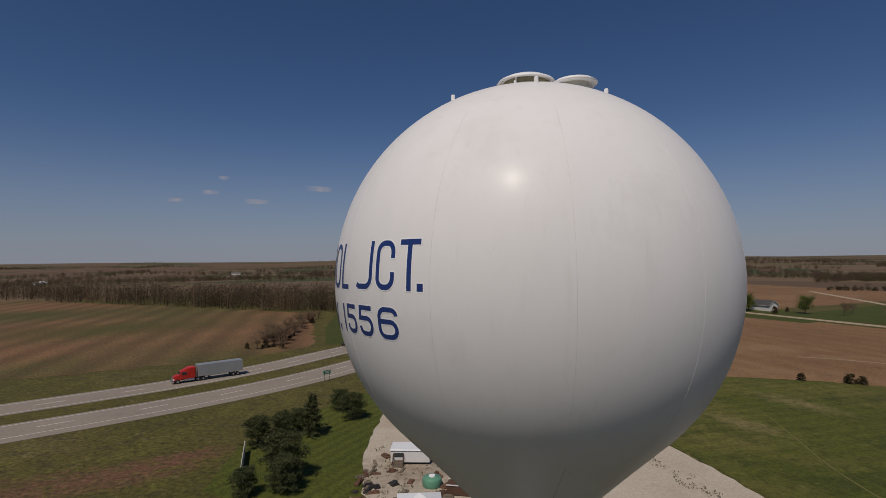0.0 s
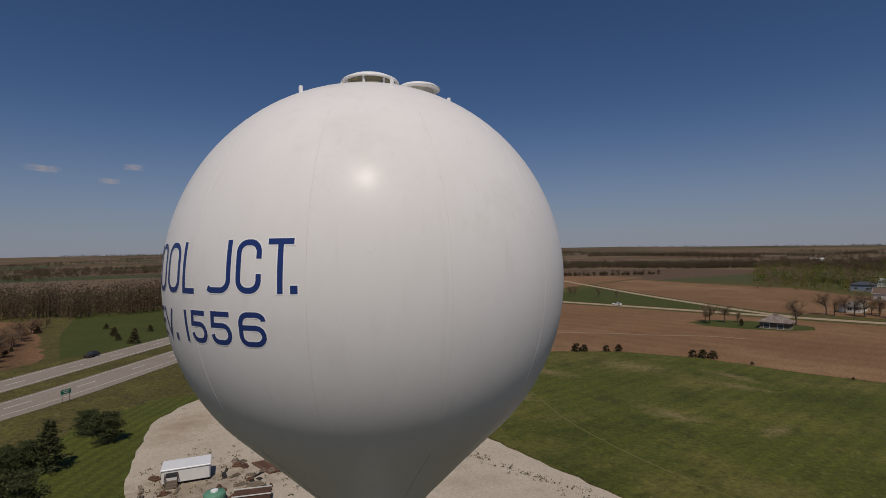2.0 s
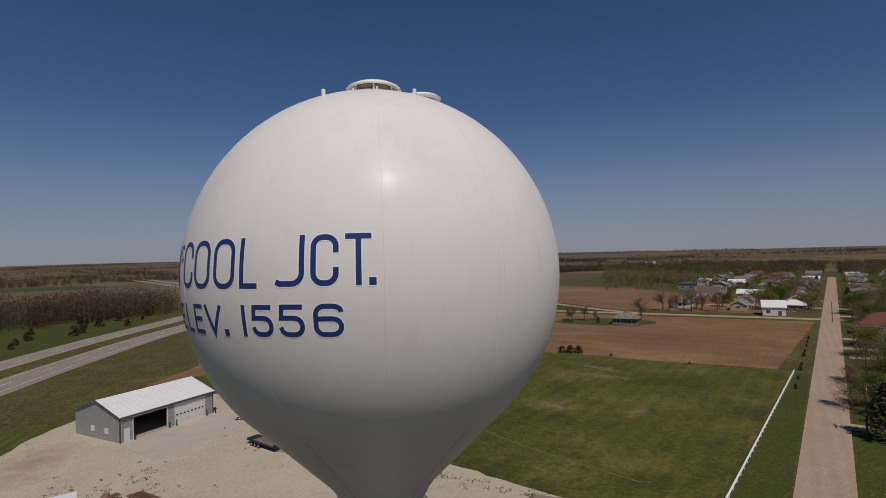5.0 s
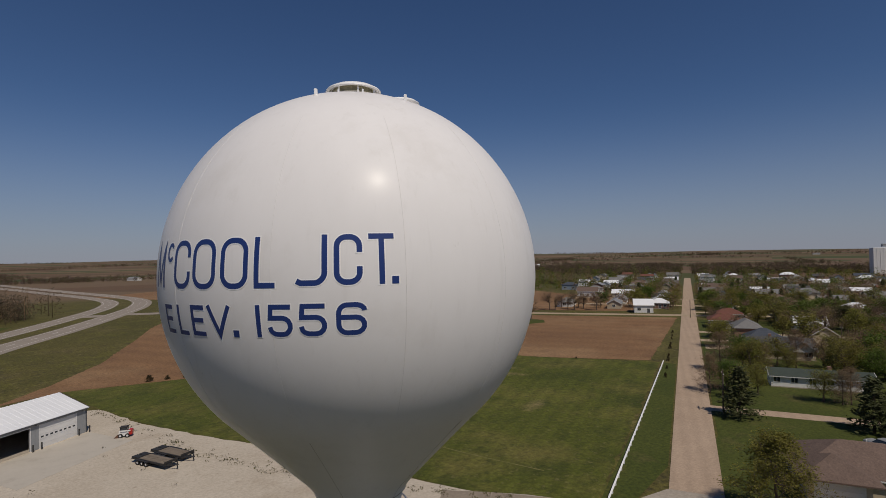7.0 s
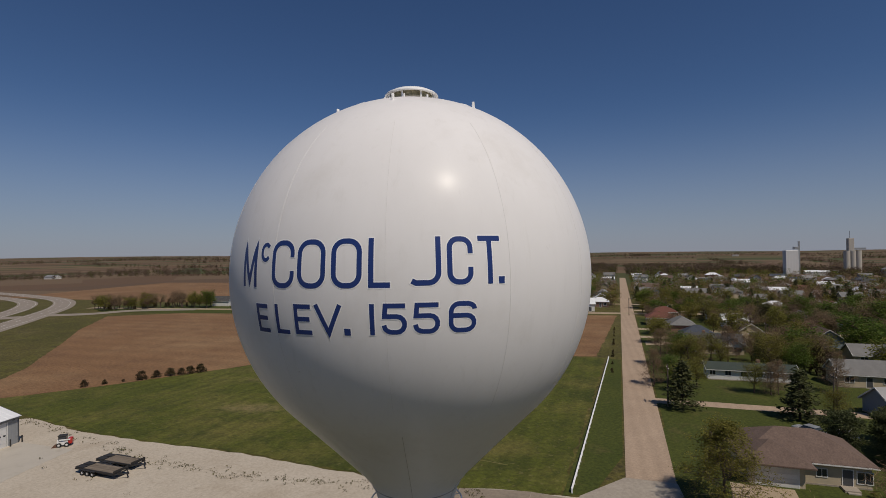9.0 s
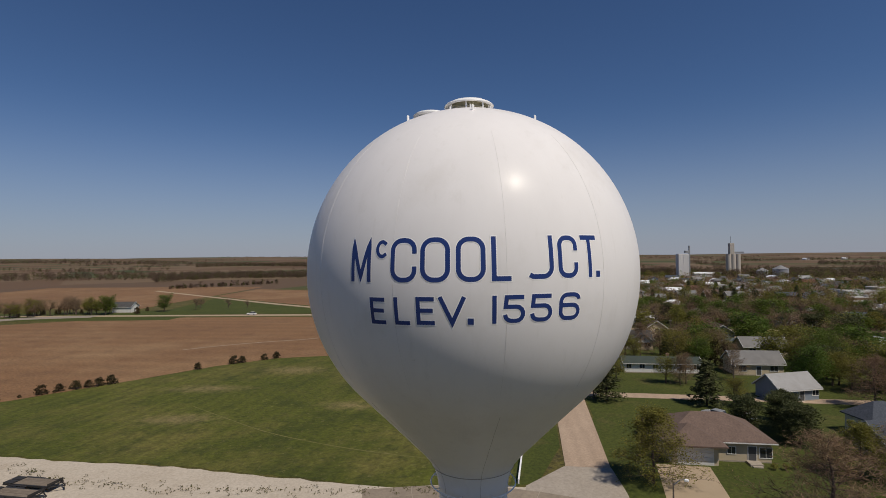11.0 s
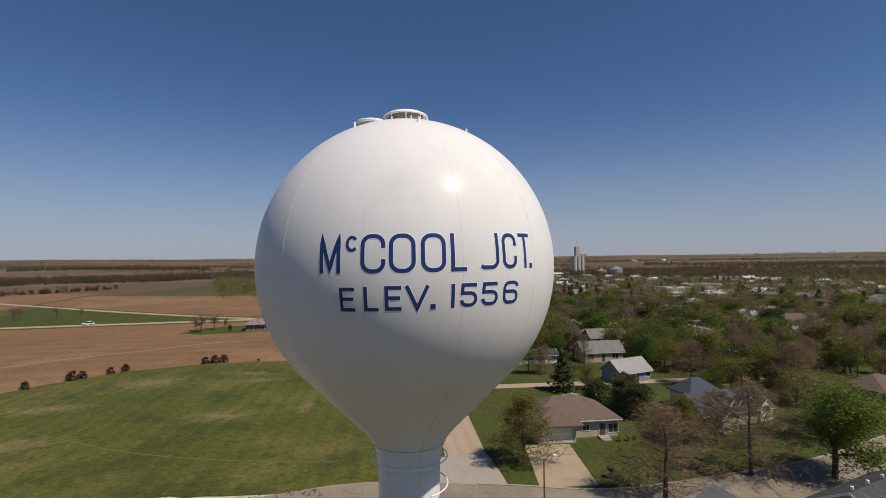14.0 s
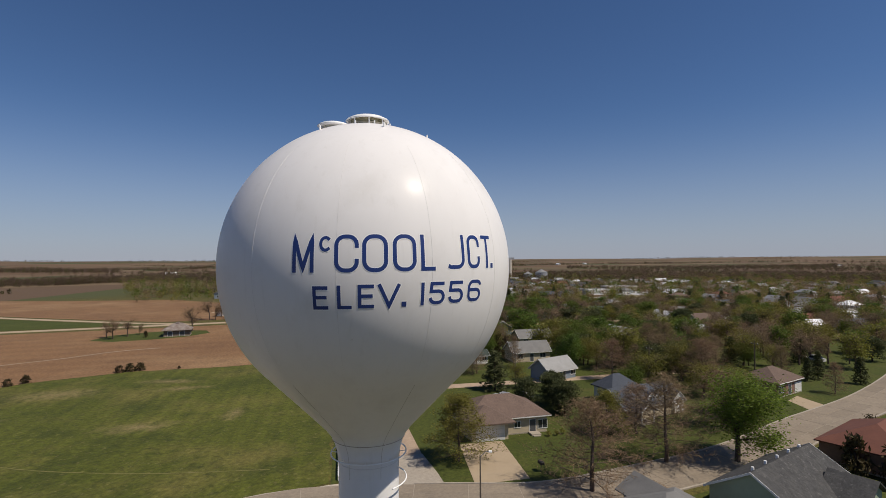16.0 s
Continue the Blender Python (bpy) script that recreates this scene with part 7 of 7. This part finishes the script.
wood("village_wood", belt[1::3], "bud", "bare brown trees across the far village", 4, 70, 0.45, 8)
wood("village_wood", belt[2::3], "leaf", "green trees across the far village", 5, 70, 0.45, 8)
orch = [(*grid(384 + 0.45 * s + wr.uniform(-5, 5), s), wr.uniform(0.35, 0.6)) for s in [wr.uniform(66, 160) for _ in range(80)]]
orch += [(*grid(wr.uniform(350, 380), wr.uniform(12, 62)), wr.uniform(0.3, 0.5)) for _ in range(50)]
orch += [(*grid(430 + 30 * (i % 6) + wr.uniform(-3, 3), 50 + 4.5 * (i // 6) + wr.uniform(-3, 3)), wr.uniform(0.2, 0.32)) for i in range(132) if wr.random() < 0.4]
wood("tree_rows", orch[::2], "farolive", "rows of small olive trees beyond the brown field", 6, 70, 0.3, 8)
wood("tree_rows", orch[1::2], "farwood", "leafless trees beyond the brown field", 16, 70, 0.3, 8)
sheet("plot", [grid(386, 40), grid(398, 156), grid(614, 212), grid(740, 160), grid(640, 20)], 0.035, M["grass"], "green plot with rows of trees", rough=1.0)


def wooded(az0, az1, r0, r1, count):
    """Spots for a continuous belt of wood, uneven along its near and far rims."""
    res = []
    for _ in range(count):
        az = wr.uniform(az0, az1)
        k = radians(az)
        lo = r0 + 45 * math.sin(9 * k + 1) + 30 * math.sin(23 * k)
        hi = r1 + 70 * math.sin(7 * k) + 40 * math.sin(19 * k + 2)
        r = wr.uniform(lo, max(hi, lo + 40))
        x, y = r * math.sin(k), r * math.cos(k)
        if abs((x - 18) * -UY + (y + 3.0) * UX) > 7:
            res.append((x, y, wr.uniform(0.7, 1.15)))
    return res


strips = wooded(30, 62, 700, 900, 1500) + wooded(62, 90, 640, 820, 1500) + wooded(88, 132, 620, 900, 2400) + wooded(-75, -20, 780, 900, 900) + wooded(-20, 30, 860, 960, 700)
for i in range(60):
    az, r = wr.uniform(-75, 150), wr.uniform(900, 2600)
    x, y = r * math.sin(radians(az)), r * math.cos(radians(az))
    d = radians(GRID + wr.choice([0, 90]))
    ln = wr.uniform(150, 600)
    strips += band([(x - math.cos(d) * ln / 2, y - math.sin(d) * ln / 2), (x + math.cos(d) * ln / 2, y + math.sin(d) * ln / 2)], 10 + r * 0.004, int(ln / 4.5))
for az0, az1, r0, r1, n in ((34, 50, 1300, 1420, 500), (52, 80, 1500, 1580, 500), (92, 128, 1100, 1280, 900), (96, 120, 1500, 1640, 600), (-60, -10, 1250, 1330, 500), (0, 40, 1900, 1980, 500), (60, 130, 2200, 2280, 700)):
    strips += wooded(az0, az1, r0, r1, n)
for i in range(70):                                    # hedges and groves on the far rises
    az, r = wr.uniform(-75, 150), wr.uniform(1700, 3700)
    x, y = r * math.sin(radians(az)), r * math.cos(radians(az))
    d = radians(-az + wr.uniform(-35, 35))
    ln = wr.uniform(120, 700)
    strips += band([(x - math.cos(d) * ln / 2, y - math.sin(d) * ln / 2), (x + math.cos(d) * ln / 2, y + math.sin(d) * ln / 2)], 8 + r * 0.005, int(ln / 7))
for s in range(55):                                    # thin hedge on the rise beyond the fields
    strips.append((*cross(236 + 1.2 * s + wr.uniform(-3, 3), 300 - 1.6 * s + wr.uniform(-6, 6)), wr.uniform(0.3, 0.6)))
wood("far_wood", strips[::3] + strips[1::3], "farwood", "distant brown leafless tree lines", 7, 44, 0.62, 9)
wood("far_wood", strips[2::3], "farolive", "distant tree lines just turning green", 8, 44, 0.6, 8)

# ---------------------------------------------------------------- grain elevator and far farms
el = thing("grain_elevator", "tall white grain elevator building", "elevator", at=(677, 58, 0), turn=FT)
part("body", Mesh().box(-6, -6, 0, 6, 6, 27, None, 0.4), M["white"], el)
part("head_house", Mesh().box(3, -3, 28, 7, 3, 31, None, 0.2), M["steelgrey"], el)
part("leg", Mesh().box(7.5, -1, 0, 9, 1, 37), M["steelgrey"], el)
for i in range(5):
    part("rib", Mesh().box(-5.8 + 2.8 * i, -6.2, 0.5, -5.5 + 2.8 * i, -6, 26.5), M["white"], el)
si = thing("concrete_silo", "cluster of tall concrete grain silos with a headhouse", "silo", at=(681, 4, 0), turn=FT)
for px, py in ((-5, 0), (0, 0), (5, 0), (-2.5, 5), (2.5, 5)):
    part("cylinder", Mesh().lathe([(0.0, 26), (3.0, 26), (3.0, 0)][::-1], 20, pose(px, py, 0)), M["silo"], si, smooth=False)
part("head_house", Mesh().box(-4, -2, 26, 1, 4, 39, None, 0.2), M["silo"], si)
part("conveyor", Mesh().box(-1, 0, 27, 12, 1.6, 29), M["steelgrey"], si)
part("mast", Mesh().tube((-2, 1, 39), (-2, 1, 47), 0.15, n=6), M["trim"], si)
for x, y, k in ((646, -24, 1.0), (650, -41, 1.25)):
    b = thing("grain_bin", "round corrugated steel grain bin with a cone roof", "grain bin", "grain bins", (x, y, 0))
    part("wall", Mesh().lathe([(6 * k, 0), (6 * k, 8 * k)], 28), M["bin"], b)
    part("roof", Mesh().lathe([(6.2 * k, 8 * k), (0.6, 11 * k), (0.0, 11.2 * k)], 28), M["metalroof"], b)
house(662, 30, FT, 30, 9, 4, 1.6, "gable", "white", "steelwhite", "long white storage shed by the elevator", "shed", "storage_shed", trim=False)
for i in range(16):
    az, r = wr.uniform(-70, 140), wr.uniform(750, 2300)
    x, y = r * math.sin(radians(az)), r * math.cos(radians(az))
    z = land(r, radians(az))
    house(x, y, GRID + wr.choice([0, 90]), wr.uniform(12, 24), wr.uniform(8, 12), 3.5, 2.4, "gable", "white", wr.choice(["steelwhite", "metalroof", "shingle_light"]), "far white farm building among fields", "farm building", "farm_building", trim=False, z=z - 0.3, group="far farms")

# weeds and tufts along the yard's edge and among the scrap
wd = Mesh()
wrng = np.random.default_rng(77)
edge = [(38, 24.3), (32.9, 33.8), (26.9, 44.3), (21.7, 54.3), (17.7, 67.8), (14.7, 85.8), (12.2, 104)]
pts = []
for (x0, y0), (x1, y1) in zip(edge, edge[1:]):
    for i in range(34):
        t = wrng.uniform()
        o = wrng.normal() * 0.7
        pts.append((x0 + (x1 - x0) * t - 0.9 * o, y0 + (y1 - y0) * t - 0.45 * o))
for i in range(190):
    pts.append((wrng.uniform(-19, 0), wrng.uniform(44, 68)))
for i in range(16):
    pts.append((wrng.uniform(-20, 14), wrng.uniform(44, 104)))
cen = []
for x, y in pts:
    n = 7
    cen.append(np.stack([x + wrng.normal(size=n) * 0.22, y + wrng.normal(size=n) * 0.22, 0.1 + np.abs(wrng.normal(size=n)) * 0.1], 1))
cards(wd, np.concatenate(cen), 0.085, wrng, 1.0, 1.5)
tagged(part("weeds", wd, M["grass"]), "low weeds along the gravel edge and among scrap", "weeds", kind="stuff")

# thin fair-weather clouds, far off and high
def cloud_material():
    m = bpy.data.materials.new("thin_cloud")
    m.use_nodes = True
    nt = m.node_tree
    N, L = nt.nodes, nt.links
    N.clear()
    out, mixs, tr, em = N.new("ShaderNodeOutputMaterial"), N.new("ShaderNodeMixShader"), N.new("ShaderNodeBsdfTransparent"), N.new("ShaderNodeEmission")
    # sunlit brightness of the wisps is put in as emission; the sun doesn't light them
    em.inputs[0].default_value = (0.62, 0.58, 0.62, 1)
    em.inputs[1].default_value = 0.55
    tc2 = N.new("ShaderNodeTexCoord")
    sp = N.new("ShaderNodeVectorMath")
    sp.operation = "LENGTH"
    mp = N.new("ShaderNodeMapping")
    mp.inputs["Location"].default_value = (-1, -1, 0)
    mp.inputs["Scale"].default_value = (2, 2, 0)
    L.new(tc2.outputs["Generated"], mp.inputs[0])
    L.new(mp.outputs[0], sp.inputs[0])
    n = N.new("ShaderNodeTexNoise")
    n.inputs["Scale"].default_value = 0.03
    n.inputs["Detail"].default_value = 6
    L.new(N.new("ShaderNodeNewGeometry").outputs["Position"], n.inputs["Vector"])
    ad = N.new("ShaderNodeMath")
    ad.operation = "MULTIPLY_ADD"
    ad.inputs[1].default_value = 1.1
    L.new(n.outputs["Fac"], ad.inputs[0])
    su = N.new("ShaderNodeMath")
    su.operation = "SUBTRACT"
    su.inputs[0].default_value = 0.0
    L.new(sp.outputs["Value"], su.inputs[1])
    L.new(su.outputs[0], ad.inputs[2])
    mr = N.new("ShaderNodeMapRange")
    mr.inputs["From Min"].default_value = -0.25
    mr.inputs["From Max"].default_value = 0.55
    mr.inputs["To Max"].default_value = 0.6
    L.new(ad.outputs[0], mr.inputs["Value"])
    L.new(mr.outputs[0], mixs.inputs[0])
    L.new(tr.outputs[0], mixs.inputs[1])
    L.new(em.outputs[0], mixs.inputs[2])
    L.new(mixs.outputs[0], out.inputs[0])
    return m


cm = cloud_material()
for az, el, w, h in ((-26.0, 6.5, 240, 34), (-30.5, 7.3, 160, 28), (-29.2, 8.8, 110, 26), (-33.5, 6.4, 150, 22), (-19.6, 8.0, 260, 40), (-14.6, 7.2, 190, 34), (-12.6, 8.6, 180, 40)):
    c = new("cloud", Mesh().add([(-w / 2, 0, -h / 2), (w / 2, 0, -h / 2), (w / 2, 0, h / 2), (-w / 2, 0, h / 2)], [(0, 1, 2, 3)]).data("cloud", cm))
    R = 4200
    c.matrix_basis = pose(R * math.sin(radians(az)), R * math.cos(radians(az)), R * math.tan(radians(el)), 0, wr.uniform(-4, 6), -az)
    c.visible_shadow = False
    tagged(c, "faint thin wisp of high cloud", "cloud", "thin clouds", kind="structure")

# parked cars among the houses
for i in range(26):
    x, y = grid(vr.uniform(110, 330), vr.uniform(-190, -12))
    if in_village(x, y) and not any(math.hypot(x - p, y - q) < 9 for p, q in HOUSES) and not any(math.hypot(x - p, y - q) < r for p, q, r in CUSTOM):
        k = vr.choice(["white", "bin", "black", "red", "white"])
        car(x, y, FT + vr.choice([0, 90, 180]), k, {"white": "white car parked by a house", "bin": "silver car parked by a house", "black": "dark car parked by a house", "red": "red car parked by a house"}[k])
